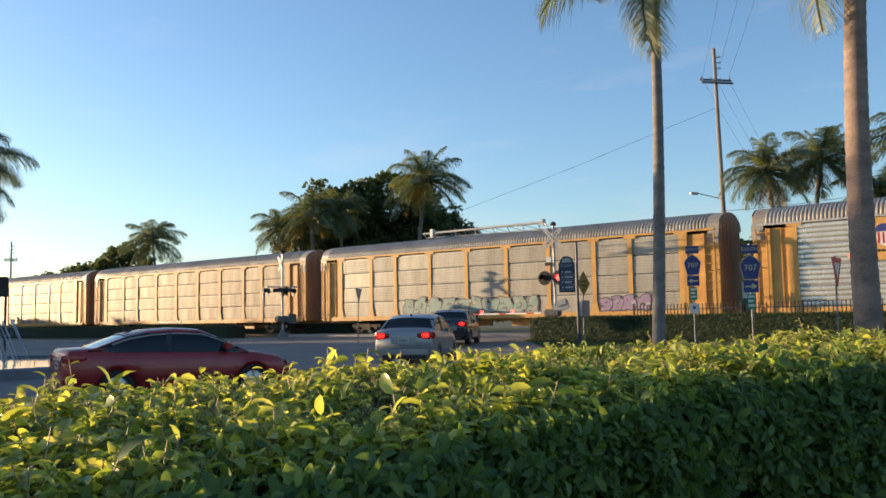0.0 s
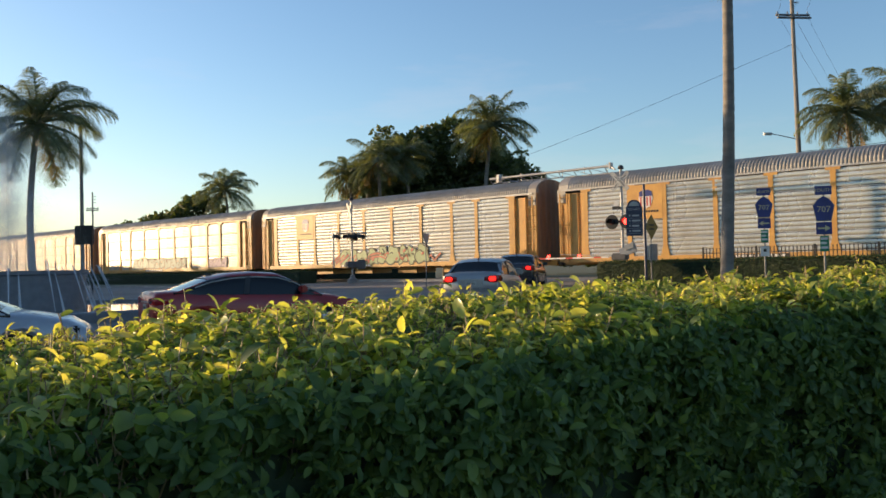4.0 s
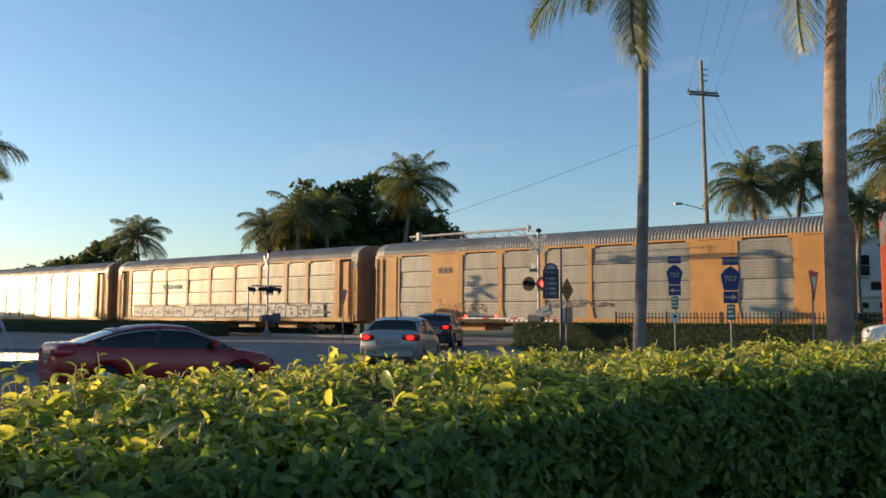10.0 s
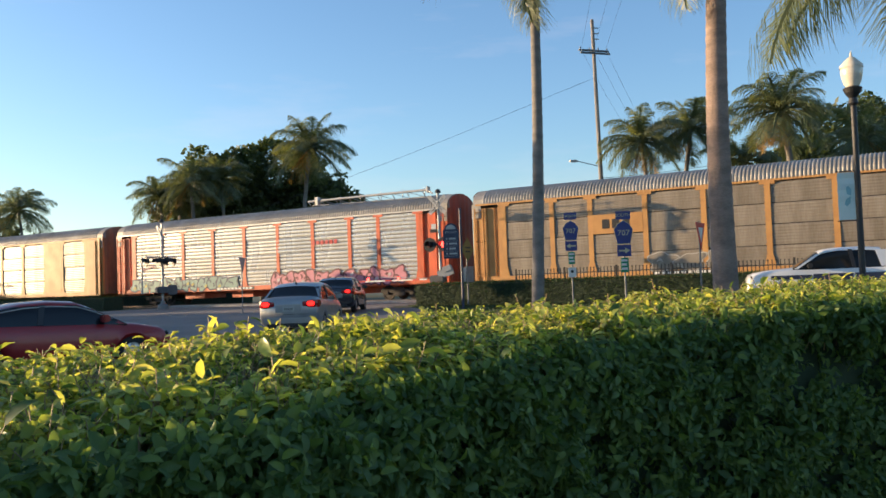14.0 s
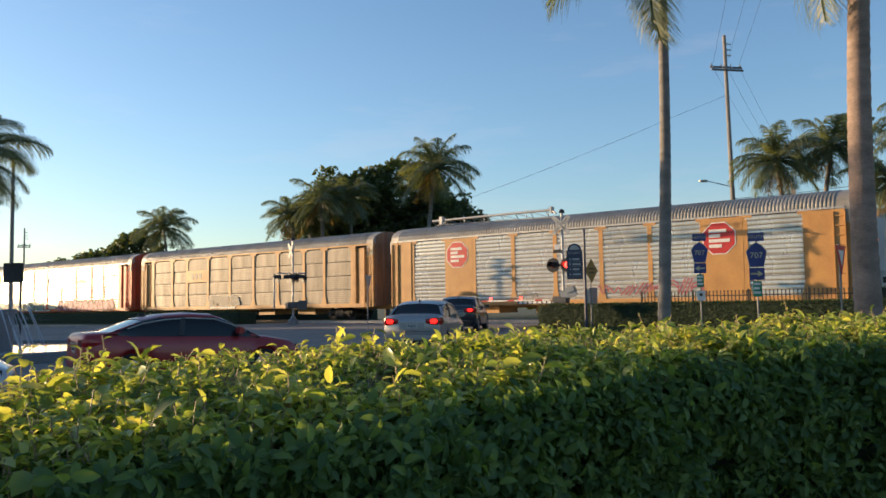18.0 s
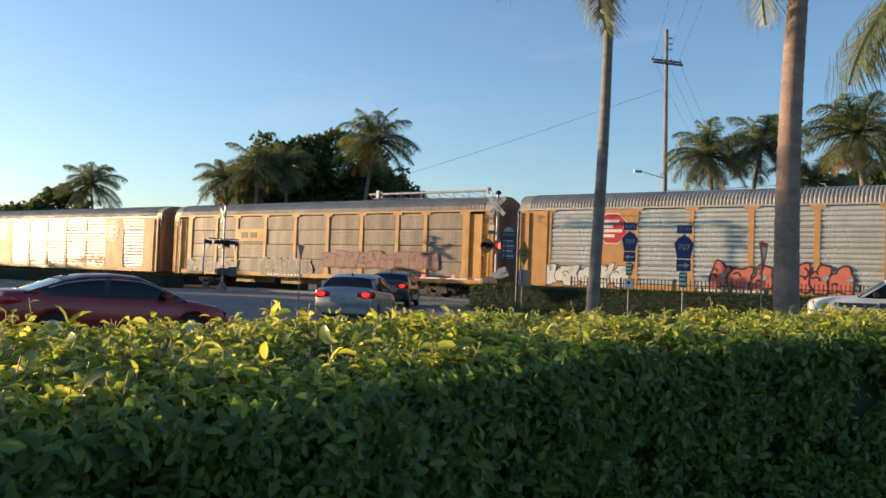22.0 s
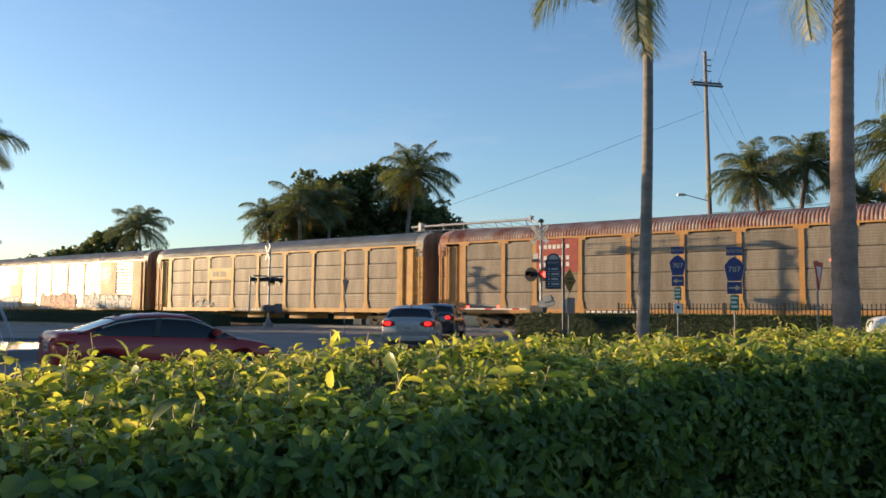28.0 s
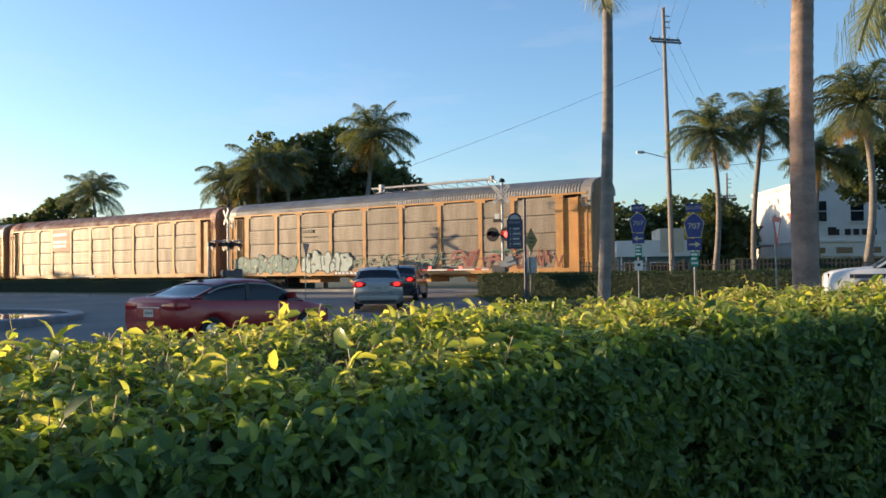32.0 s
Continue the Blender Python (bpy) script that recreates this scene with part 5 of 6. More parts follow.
            for k in range(5):
                block(bm, -0.03, 0.03, -0.1 if side < 0 else 0.06, -0.06 if side < 0 else 0.1, 0.05, wheel_r * 0.6, 0, pose(0, 0, 0, 0, 72 * k, 0))
            part("rim", bm, M_RIM, w)
        if not pickup:
            bm = bmesh.new()
            line = [x for x in gx if interp(roof, x) > interp(deck, x) + 0.12]
            prev = None
            for x in line:
                z = interp(roof, x)
                k = min(1, (z - interp(deck, x) + 0.05) / 0.5)
                y, z = side * (hw * (0.93 - 0.19 * k) + 0.034), z - 0.06 * k - 0.03
                ring = [bm.verts.new((x, y + side * a, z + b)) for a, b in ((0.008, -0.012), (0.012, 0.012), (-0.02, 0.012), (-0.02, -0.012))]
                if prev:
                    for i in range(4):
                        bm.faces.new((prev[i], prev[(i + 1) % 4], ring[(i + 1) % 4], ring[i]))
                prev = ring
            part("window_trim", bm, M_ALU, car, "thin bright trim over the side windows")
    # plate, bumper insert, grille, aerial fin
    zp = interp(deck, -half + 0.1) - 0.30
    pl = box("number_plate", -half - 0.02, -half - 0.005, -0.16, 0.16, zp - 0.075, zp + 0.075, M_PLATE, car)
    bm = bmesh.new()
    for i in range(5):
        block(bm, -half - 0.024, -half - 0.018, -0.115 + 0.05 * i, -0.095 + 0.05 * i, zp - 0.024, zp + 0.024)
    part("plate_mark", bm, M_PLASTIC, pl)
    box("rear_bumper", -half - 0.035, -half + 0.22, -hw * 0.86, hw * 0.86, 0.36, 0.56, paintwork, car, bevel=0.05)
    box("boot_seam", -half - 0.004, -half + 0.05, -hw * 0.62, hw * 0.62, 0.605, 0.612, M_PLASTIC, car)
    box("plate_recess", -half - 0.012, -half + 0.04, -hw * 0.42, hw * 0.42, zp - 0.10, zp + 0.11, paintwork, car, bevel=0.01)
    box("boot_trim", -half - 0.02, -half + 0.03, -hw * 0.42, hw * 0.42, zp + 0.10, zp + 0.125, M_ALU, car)
    box("rear_bumper_insert", -half - 0.008, -half + 0.3, -hw * 0.72, hw * 0.72, 0.25, 0.36, M_PLASTIC, car, bevel=0.03)
    box("grille", half - 0.2, half - 0.02, -hw * 0.5, hw * 0.5, 0.38, 0.58, M_PLASTIC, car, bevel=0.03)
    if not pickup:
        prism("aerial_fin", [(-0.12, 0), (0.1, 0), (-0.06, 0.07)], 0.03, M_PLASTIC, car, "", pose(rx[0] + 0.2, -0.015, interp(roof, rx[0] + 0.2) + 0.03))
    return car


SEDAN_DECK = [(-2.3, 0.98), (-2.22, 1.06), (-1.75, 1.08), (-1.4, 1.04), (0.9, 0.97), (1.5, 0.90), (2.0, 0.80), (2.25, 0.66), (2.3, 0.56)]
SEDAN_ROOF = [(-1.85, 1.06), (-1.15, 1.32), (-0.7, 1.40), (-0.2, 1.425), (0.3, 1.39), (0.62, 1.27), (1.25, 0.93)]
red_car = vehicle("sedan", "dark red four-door sedan waiting on the road", M_CARRED, 4.6, 1.8, SEDAN_DECK, SEDAN_ROOF, (-1.9, 1.25), 0.98, (-1.38, 1.36), 0.33, False)
TALL_ROOF = [(-1.75, 1.06), (-1.35, 1.36), (-1.0, 1.45), (-0.2, 1.48), (0.35, 1.44), (0.65, 1.33), (1.3, 0.96)]
grey_car = vehicle("sedan", "silver compact sedan with brake lights on", M_CARGREY, 4.6, 1.72, SEDAN_DECK, TALL_ROOF, (-1.8, 1.3), 0.98, (-1.3, 1.3), 0.31)
dark_car = vehicle("sedan", "charcoal sedan waiting at the lowered crossing gate", M_CARDARK, 4.6, 1.78, SEDAN_DECK, TALL_ROOF, (-1.8, 1.3), 0.98, (-1.35, 1.35), 0.32)
white_car = vehicle("sedan", "pale silver sedan waiting on the roundabout", M_CARSILVER, 4.6, 1.8, SEDAN_DECK, SEDAN_ROOF, (-1.9, 1.25), 0.98, (-1.38, 1.36), 0.33)
TRUCK_DECK = [(-2.95, 1.25), (-1.05, 1.25), (-1.0, 1.19), (1.2, 1.17), (1.65, 1.185), (2.35, 1.13), (2.75, 1.06), (2.9, 1.0), (2.95, 0.9)]
TRUCK_ROOF = [(-1.0, 1.21), (-0.93, 1.57), (-0.75, 1.71), (-0.3, 1.75), (0.4, 1.75), (0.8, 1.70), (1.05, 1.58), (1.65, 1.19)]
pickup = vehicle("pickup_truck", "white crew-cab pickup truck standing on the road", M_CARWHITE, 5.9, 2.0, TRUCK_DECK, TRUCK_ROOF, (-1.0, 1.68), 1.3, (-1.85, 1.85), 0.40, False, True)
# thin navy sheets over the lower sides, darker than the body
for side in (-1, 1):
    for x0, x1, z1 in ((-2.3, -1.08, 0.98), (-1.04, 0.0, 1.0), (0.04, 1.12, 1.0), (1.16, 2.3, 0.98)):
        dark = box("side_cladding", x0, x1, side * 1.0 - 0.012, side * 1.0 + 0.012, 0.86 if abs(x0 + x1) > 2.4 else 0.5, z1, M_NAVY, pickup, "dark navy lower side panel", bevel=0.008)
box("bed_liner", -2.85, -1.1, -0.80, 0.80, 1.23, 1.285, M_PLASTIC, pickup)
box("side_step", -1.2, 1.2, -1.03, -0.93, 0.34, 0.42, M_PLASTIC, pickup, bevel=0.02)


# ---- trees about the place ----
palm((5.58, 22, 0.05), (5.85, 22, 11.9), 0.175, 0.12, 3.7, 14, 2, "tall coconut palm with a smooth grey trunk", bend=0.12, dry=0, gap=(-170, 100), extra=((205, 5, 3.6, 40), (230, 5, 3.3, 30)))
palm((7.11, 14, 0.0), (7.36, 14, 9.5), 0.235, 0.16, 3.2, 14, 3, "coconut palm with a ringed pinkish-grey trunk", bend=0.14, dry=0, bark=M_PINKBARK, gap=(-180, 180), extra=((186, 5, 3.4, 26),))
palm((13.6, 15.2, 0.0), (12.8, 15, 8.7), 0.24, 0.16, 4.4, 12, 5, "coconut palm with long drooping fronds", bend=0.2, dry=0, gap=(-180, 180), extra=((181, 3, 5.4, 22), (215, 4, 4.6, 15), (120, 3, 4.6, 10)))
palm((-19.0, 32, 0.1), (-18.85, 32, 7.6), 0.17, 0.11, 3.0, 28, 7, "slender coconut palm behind the fountain", bend=0.25, dry=1)
palm((-23.2, 31, 0.1), (-23.5, 31, 7.0), 0.19, 0.12, 3.3, 24, 11, "coconut palm beside the fountain", bend=0.3, dry=1)
palm((-1.9, 76, 0.2), (-1.35, 75, 13.9), 0.25, 0.16, 4.5, 28, 13, "tall coconut palm beyond the track", True, 0.5, 2)
palm((-11.9, 76, 0.2), (-11.7, 75, 11.1), 0.22, 0.15, 3.3, 26, 17, "coconut palm beyond the track", True, 0.6, 2)
palm((-9.6, 78, 0.2), (-9.5, 77, 11.6), 0.22, 0.15, 3.3, 26, 19, "coconut palm beyond the track", True, 0.4, 2)
palm((-15.2, 79, 0.2), (-15.0, 78, 10.2), 0.22, 0.15, 3.1, 26, 20, "coconut palm beyond the track", True, 0.4, 2)
palm((-38, 111, 0.2), (-38.1, 110, 12.4), 0.25, 0.16, 4.9, 26, 23, "coconut palm far beyond the track", True, 0.4, 1)
palm((21.9, 56, 0.3), (21.6, 55, 10.8), 0.22, 0.15, 3.4, 28, 29, "coconut palm beside the buildings", True, 0.5, 3)
palm((25.2, 57, 0.3), (25.7, 56, 11.8), 0.22, 0.15, 3.4, 28, 31, "coconut palm beside the buildings", True, 0.4, 3)
palm((26.6, 46, 0.3), (26.2, 45, 10.8), 0.24, 0.16, 3.4, 30, 37, "coconut palm with a bunch of yellow coconuts", True, 0.6, 4, 9)
palm((30.5, 58, 0.3), (30.2, 57, 9.6), 0.22, 0.15, 3.4, 26, 39, "coconut palm beside the buildings", True, 0.4, 3)
palm((36.0, 52, 0.3), (36.4, 52, 10.2), 0.22, 0.15, 3.5, 26, 40, "coconut palm beside the buildings", True, 0.4, 3)
palm((-13.2, 80, 0.2), (-13.2, 79, 9.9), 0.22, 0.15, 3.2, 24, 21, "coconut palm beyond the track", True, 0.4, 2)
broad_tree((-6.5, 84, 0.2), [((-3.5, 0, 11.6), (5.2, 4, 4.2)), ((1.5, 0, 12.6), (5.2, 4, 4.0)), ((5.4, 0, 9.6), (4.6, 4, 3.6)), ((0, 0, 8.0), (8.5, 4, 3.5)), ((-7.0, 0, 8.0), (4.0, 4, 3.0)), ((7.2, 0, 8.6), (3.9, 4, 3.9))], 38000, 0.28, 41, "dense dark round-crowned tree beyond the track")
broad_tree((-43.2, 114, 0.2), [((0, 0, 9.0), (4.4, 4, 3.6)), ((-4.5, 0, 7.2), (4.5, 4, 3.0)), ((5, 0, 6.6), (5, 4, 3)), ((-9.5, 0, 6.0), (5, 4, 2.8)), ((-14.5, 0, 5.0), (5, 4, 2.6))], 17000, 0.36, 43, "dark spreading tree far beyond the track")
broad_tree((42.5, 61, 0.3), [((0, 0, 11.0), (6.4, 5, 4.4)), ((-5.5, 0, 8.8), (4.3, 4, 3.2)), ((6, 0, 9.4), (5, 4, 3.6)), ((1.5, 0, 7.0), (5.5, 4, 2.0)), ((11, 0, 8.2), (5, 4, 3.2))], 21000, 0.28, 47, "large dark leafy tree beside the buildings")
broad_tree((31.3, 79.5, 0.2), [((0, 0, 6.2), (2.6, 3, 2.4)), ((-1.6, 0, 4.4), (2.4, 3, 2.2)), ((2.0, 0, 4.6), (2.6, 3, 2.4)), ((0, 0, 2.0), (4.0, 3, 1.9))], 9000, 0.26, 49, "dense dark tree between the two buildings")
for k, (x, y, h, w) in enumerate(((24, 87, 9.0, 6), (30.5, 88, 9.5, 6), (37, 94, 10, 7), (24, 100, 6.5, 7), (33, 104, 7.5, 8), (14, 108, 5.5, 8), (-75, 132, 6.0, 9), (-92, 134, 5.0, 9), (-62, 128, 5.0, 8), (60, 96, 9.0, 9), (-112, 136, 5.5, 10), (4, 118, 5, 8))):
    broad_tree((x, y, 0.0), [((0, 0, h * 0.62), (w * 0.7, 4, h * 0.42)), ((-w * 0.5, 0, h * 0.5), (w * 0.45, 3, h * 0.35)), ((w * 0.5, 0, h * 0.52), (w * 0.45, 3, h * 0.36))], 4200, 0.4, 60 + k, "low dark trees on the skyline", group="skyline trees")

# ---- hedges, shrubs and fence along the track ----
TURN = Matrix.Rotation(radians(TRACK_ANGLE), 4, "Z")


def along(s, u):
    p = by_track(s, u, 0)
    return Matrix.Translation((p.x, p.y, ground_z(p.x, p.y))) @ TURN


clipped_hedge("clipped_hedge", along(-11.3, 8.0), 15.5, 1.3, 1.0, "long dark clipped hedge on the verge", 240, 2)
clipped_hedge("clipped_hedge", along(-27.6, 7.8), 22, 1.3, 0.95, "long dark clipped hedge on the verge", 160, 3)
clipped_hedge("clipped_hedge", along(72.0, 5.9), 58.5, 1.6, 0.85, "low dark ground-cover shrubs beside the track", 90, 4)
# added row beyond the track, hides the sunlit ground under the train
clipped_hedge("clipped_hedge", along(72.0, -6.5), 58.5, 1.2, 0.9, "unseen low shrubs added to darken the view under the train", 30, 7)
lawn = np.random.RandomState(21)
verts, faces = [], []
for k in range(26000):
    x, y = lawn.uniform(3.7, 15), lawn.uniform(24.5, 39.5)
    if on_road(x, y) or on_road(x - 0.4, y) or (ORIGIN - Vector((x, y, 0))).dot(ACROSS) < 6.0:
        continue
    z, a, h = ground_z(x, y), lawn.uniform(0, 6.28), lawn.uniform(0.05, 0.12)
    c, s, n = 0.012 * math.cos(a), 0.012 * math.sin(a), len(verts)
    verts += [(x - c, y - s, z - 0.01), (x + c, y + s, z - 0.01), (x + lawn.normal(0, 0.03), y + lawn.normal(0, 0.03), z + h)]
    faces.append((n, n + 1, n + 2))
tagged(place("grass", from_arrays("grass", verts, faces, M_LAWN)), "short dark green grass on the verge before the clipped hedge", "grass", kind="stuff")
fence = empty("picket_fence", along(-15.2, 5.2), "black metal picket fence beside the track", "fence")
bm = bmesh.new()
block(bm, -0.016, 0.016, -0.016, 0.016, 0.08, 1.47)
block(bm, -0.024, 0.024, -0.024, 0.024, 1.47, 1.51)
picket = bpy.data.meshes.new("picket")
bm.to_mesh(picket)
bm.free()
picket.materials.append(M_BLACK)
for k in range(170):
    place("picket", picket, fence, "", pose(0.16 * k, 0, 0))
for z in (0.2, 1.27):
    box("rail", -0.05, 27.2, -0.016, 0.016, z, z + 0.04, M_BLACK, fence)
for k in range(12):
    box("post", 2.44 * k - 0.035, 2.44 * k + 0.035, -0.04, 0.03, 0, 1.56, M_BLACK, fence)

# ---- level crossing signals ----
def crossbuck(parent, z, y=-0.12, tilt=(0, 0)):
    for a in (45, -45):
        b = box("crossbuck_blade", -0.61, 0.61, -0.012, 0.012, -0.1, 0.1, M_BLADE, parent, "white crossbuck blade")
        b.matrix_basis = pose(0, y - (0.03 if a > 0 else 0), z) @ pose(0, 0, 0, 0, a, 0)
        words("lettering", "CROSSING" if a > 0 else "RAIL   ROAD", 0.16, M_BLACK, b, pose(0, -0.0135, 0), 0.001)


def flasher(parent, x, y, z, lit, face=1):
    """A round black backboard with hood and lens, turned to -y or +y."""
    bm = bmesh.new()
    lathe(bm, [(0.01, 0.0), (0.35, 0.0), (0.355, 0.012), (0.35, 0.02), (0.01, 0.02)], 28, pose(0, 0, 0, 90, 0, 0))
    d = part("backboard", bm, M_BLACK, parent, "round black lamp backboard")
    d.matrix_basis = pose(x, y, z, 0, 0, 0 if face > 0 else 180)
    bm = bmesh.new()
    for i in range(14):
        a0, a1 = radians(-20 + 220 * i / 14), radians(-20 + 220 * (i + 1) / 14)
        q = [(0.165 * math.cos(a), yy, 0.165 * math.sin(a)) for a, yy in ((a0, -0.02), (a1, -0.02), (a1, -0.3), (a0, -0.3))]
        bm.faces.new([bm.verts.new(v) for v in q])
    part("hood", bm, M_BLACK, d)
    bm = bmesh.new()
    lathe(bm, [(0.15, -0.021), (0.15, -0.03), (0.1, -0.055), (0.001, -0.06)], 24, pose(0, 0, 0, 90, 0, 0) @ Matrix.Diagonal((1, 1, -1, 1)))
    part("lens", bm, M_LIT if lit else M_LENS, d, "lit red lamp" if lit else "dark red lamp")
    bm = bmesh.new()
    lathe(bm, [(0.16, 0.02), (0.15, 0.14), (0.08, 0.17), (0.01, 0.17)], 18, pose(0, 0, 0, -90, 0, 0))
    part("lamp_case", bm, M_BLACK, d)


def signal_mast(m, label, height, lit):
    s = empty("crossing_signal", m, label, "crossing signal", "level crossing signals")
    bm = bmesh.new()
    lathe(bm, [(0.32, 0.0), (0.32, 0.28), (0.16, 0.36), (0.14, 0.5), (0.075, 0.55)], 16)
    part("base", bm, M_GALVPOST, s)
    pole("mast", (0, 0, 0.3), (0, 0, height), 0.065, M_ALU, s)
    crossbuck(s, height - 0.62)
    pole("lamp_arm", (-0.42, -0.1, 2.95), (0.42, -0.1, 2.95), 0.04, M_BLACK, s)
    bm = bmesh.new()
    lathe(bm, [(0.001, 0.16), (0.07, 0.15), (0.13, 0.08), (0.15, 0.0), (0.13, -0.04), (0.001, -0.04)], 16)
    b = part("bell", bm, M_BLACK, s)
    b.location = (0, 0, height + 0.02)
    return s


FACE = pose(0, 0, 0, 0, 0, -32)
RIGHT = Matrix.Translation((5.52, 41.2, ground_z(5.52, 41.2)))
mast = signal_mast(RIGHT @ FACE, "crossing signal mast with crossbuck, red lamps and gate", 5.55, True)
flasher(mast, -0.46, -0.16, 2.95, False)
flasher(mast, 0.30, -0.16, 2.95, True)
flasher(mast, 0.33, 0.16, 2.95, False, -1)
lt = box("small_sign", -0.44, -0.02, -0.14, -0.115, 3.55, 3.72, M_BLACK, mast)
box("sign_bar", -0.36, -0.10, -0.148, -0.141, 3.72, 3.98, M_WHITE, mast)
gm = box("gate_mechanism", -0.55, 0.25, -0.2, 0.22, 1.05, 1.42, M_DARKGREY, mast, bevel=0.06)
bm = bmesh.new()
block(bm, 0.0, 0.9, -0.16, -0.1, -0.22, 0.22, 0.03)
block(bm, 0.35, 0.85, -0.2, -0.08, 0.0, 0.3, 0.03)
cw = part("counterweight", bm, M_GREY, mast, "grey gate counterweights")
cw.matrix_basis = pose(-0.1, 0, 1.4, 0, -18, 0)
box("relay_case", 0.75, 1.15, 0.1, 0.5, 0.0, 1.75, M_GREY, mast, "grey relay case", bevel=0.02).location.x = 0.35
# cantilever: a tube with a light truss below, out over the road along the track
CANT = Matrix.Translation((5.1, 41.52, ground_z(5.52, 41.2))) @ TURN
cant = empty("cantilever_arm", CANT, "aluminium cantilever arm of the crossing signal", "signal arm")
zt = 5.74
pole("main_tube", (-0.05, 0, zt), (-7.75, 0, zt), 0.062, M_ALU, cant)
pole("lower_rail", (-0.05, 0.35, zt - 0.33), (-7.75, 0.35, zt - 0.2), 0.03, M_ALU, cant)
for k in range(9):
    x = -0.4 - 0.92 * k
    pole("strut", (x, 0, zt), (x, 0.35, zt - 0.32), 0.022, M_ALU, cant)
    pole("diagonal", (x, 0.35, zt - 0.32), (x - 0.92 if k < 8 else x, 0, zt), 0.015, M_ALU, cant)
for k in range(6):
    pole("rail_post", (-0.6 - 1.35 * k, 0.6, zt - 0.2), (-0.6 - 1.35 * k, 0.6, zt + 0.22), 0.018, M_ALU, cant)
pole("hand_rail", (-0.3, 0.6, zt + 0.12), (-7.5, 0.6, zt + 0.12), 0.02, M_ALU, cant)
box("end_plate", -0.06, 0.02, -0.14, 0.14, zt - 0.16, zt + 0.16, M_ALU, cant)
box("end_plate", -7.2, -7.02, -0.12, 0.12, zt - 0.22, zt + 0.2, M_ALU, cant)
pole("bracket", (-0.05, 0, zt), (0.42, -0.33, zt - 0.25), 0.04, M_ALU, cant)
# gate arm, lowered across the lane
gate = empty("gate_arm", Matrix.Translation((5.1, 41.4, 1.74)) @ TURN, "lowered red and white crossing gate arm", "gate arm")
for k in range(13):
    box("arm_section", -0.3 - 0.42 * (k + 1), -0.3 - 0.42 * k, -0.02, 0.02, -0.035, 0.035, M_SIGNRED if k % 4 == 1 else M_WHITE, gate)
for x in (-2.0, -3.9, -5.7):
    box("arm_lamp", x - 0.05, x + 0.05, -0.05, 0.05, 0.05, 0.17, M_LIT, gate, "small lit red lamp")
pole("support_rod", (-0.25, 0.02, 0.06), (-3.2, 0.02, 0.2), 0.012, M_ALU, gate)

LEFT = Matrix.Translation((-9.98, 52.4, ground_z(-9.98, 52.4)))
mast = signal_mast(LEFT @ pose(0, 0, 0, 0, 0, -62), "crossing signal mast with white crossbuck beside the road", 5.3, False)
for x in (-0.33, 0.33):
    flasher(mast, x, -0.16, 2.95, False)
    flasher(mast, x, 0.16, 2.95, False, -1)
pole("side_arm", (-0.1, -1.0, 3.2), (0.1, 0.9, 3.2), 0.045, M_GREY, mast)
for y in (-0.9, 0.75):
    flasher(mast, -0.15, y, 2.95, False)
box("gate_mechanism", -0.35, 0.35, -0.4, 0.3, 1.0, 1.4, M_DARKGREY, mast, bevel=0.06)
box("counterweight", -0.15, 0.15, 0.3, 0.85, 0.9, 1.5, M_DARKGREY, mast, bevel=0.04)
pole("raised_rod", (-0.2, -1.15, 1.0), (-0.2, -1.15, 3.2), 0.05, M_ALU, mast)

# ---- road signs ----
def pentagon(w, h):
    return [(-w * 0.34, 0), (w * 0.34, 0), (w * 0.5, h * 0.62), (w * 0.28, h * 0.86), (0, h), (-w * 0.28, h * 0.86), (-w * 0.5, h * 0.62)]


def route_sign(x, y, z, way, top_word, label, arrow):
    """County route assembly: direction plate, five-sided shield, arrow plate, small green plate."""
    g = ground_z(x, y)
    s = empty("route_sign", Matrix.Translation((x, y, g)) @ pose(0, 0, 0, 0, 0, way), label, "road sign", "county route signs")
    z -= g
    pole("post", (0, 0.03, 0), (0, 0.03, z + 1.1), 0.03, M_GALVPOST, s)
    t = box("direction_plate", -0.23, 0.23, -0.012, 0.0, z + 0.88, z + 1.14, M_BLUE, s, bevel=0.004)
    words("lettering", top_word, 0.145, M_LETTER, t, pose(0, -0.014, z + 1.01), 0.002)
    b = prism("shield", pentagon(0.57, 0.72), 0.012, M_BLUE, s, "", pose(0, -0.012, z + 0.12))
    prism("shield_border", pentagon(0.605, 0.76), 0.006, M_LETTER, s, "", pose(0, -0.004, z + 0.10))
    words("lettering", "707", 0.25, M_LETTER, b, pose(0, -0.003, 0.33), 0.002)
    a = box("arrow_plate", -0.215, 0.215, -0.012, 0.0, z - 0.28, z + 0.08, M_BLUE, s, bevel=0.004)
    k = 1 if arrow > 0 else -1
    prism("arrow", [(k * u, v) for u, v in ((-0.17, -0.025), (0.03, -0.025), (0.03, -0.09), (0.18, 0.0), (0.03, 0.09), (0.03, 0.025), (-0.17, 0.025))], 0.004, M_LETTER, a, "", pose(0, -0.017, z - 0.10))
    gp = box("green_plate", -0.12, 0.12, -0.012, 0.0, z - 0.78, z - 0.32, M_GREEN, s, bevel=0.004)
    for r in range(3):
        box("text_bar", -0.1, 0.09 - 0.03 * (r % 2), -0.016, -0.0125, z - 0.70 + 0.13 * r, z - 0.63 + 0.13 * r, M_WHITE, gp)
    return s, z


sg, z = route_sign(8.97, 30.0, 2.84, -10, "NORTH", "blue county route sign plate and arrow plate", -1)
wp = box("white_plate", -0.15, 0.15, -0.012, 0.0, z - 1.26, z - 0.9, M_WHITE, sg)
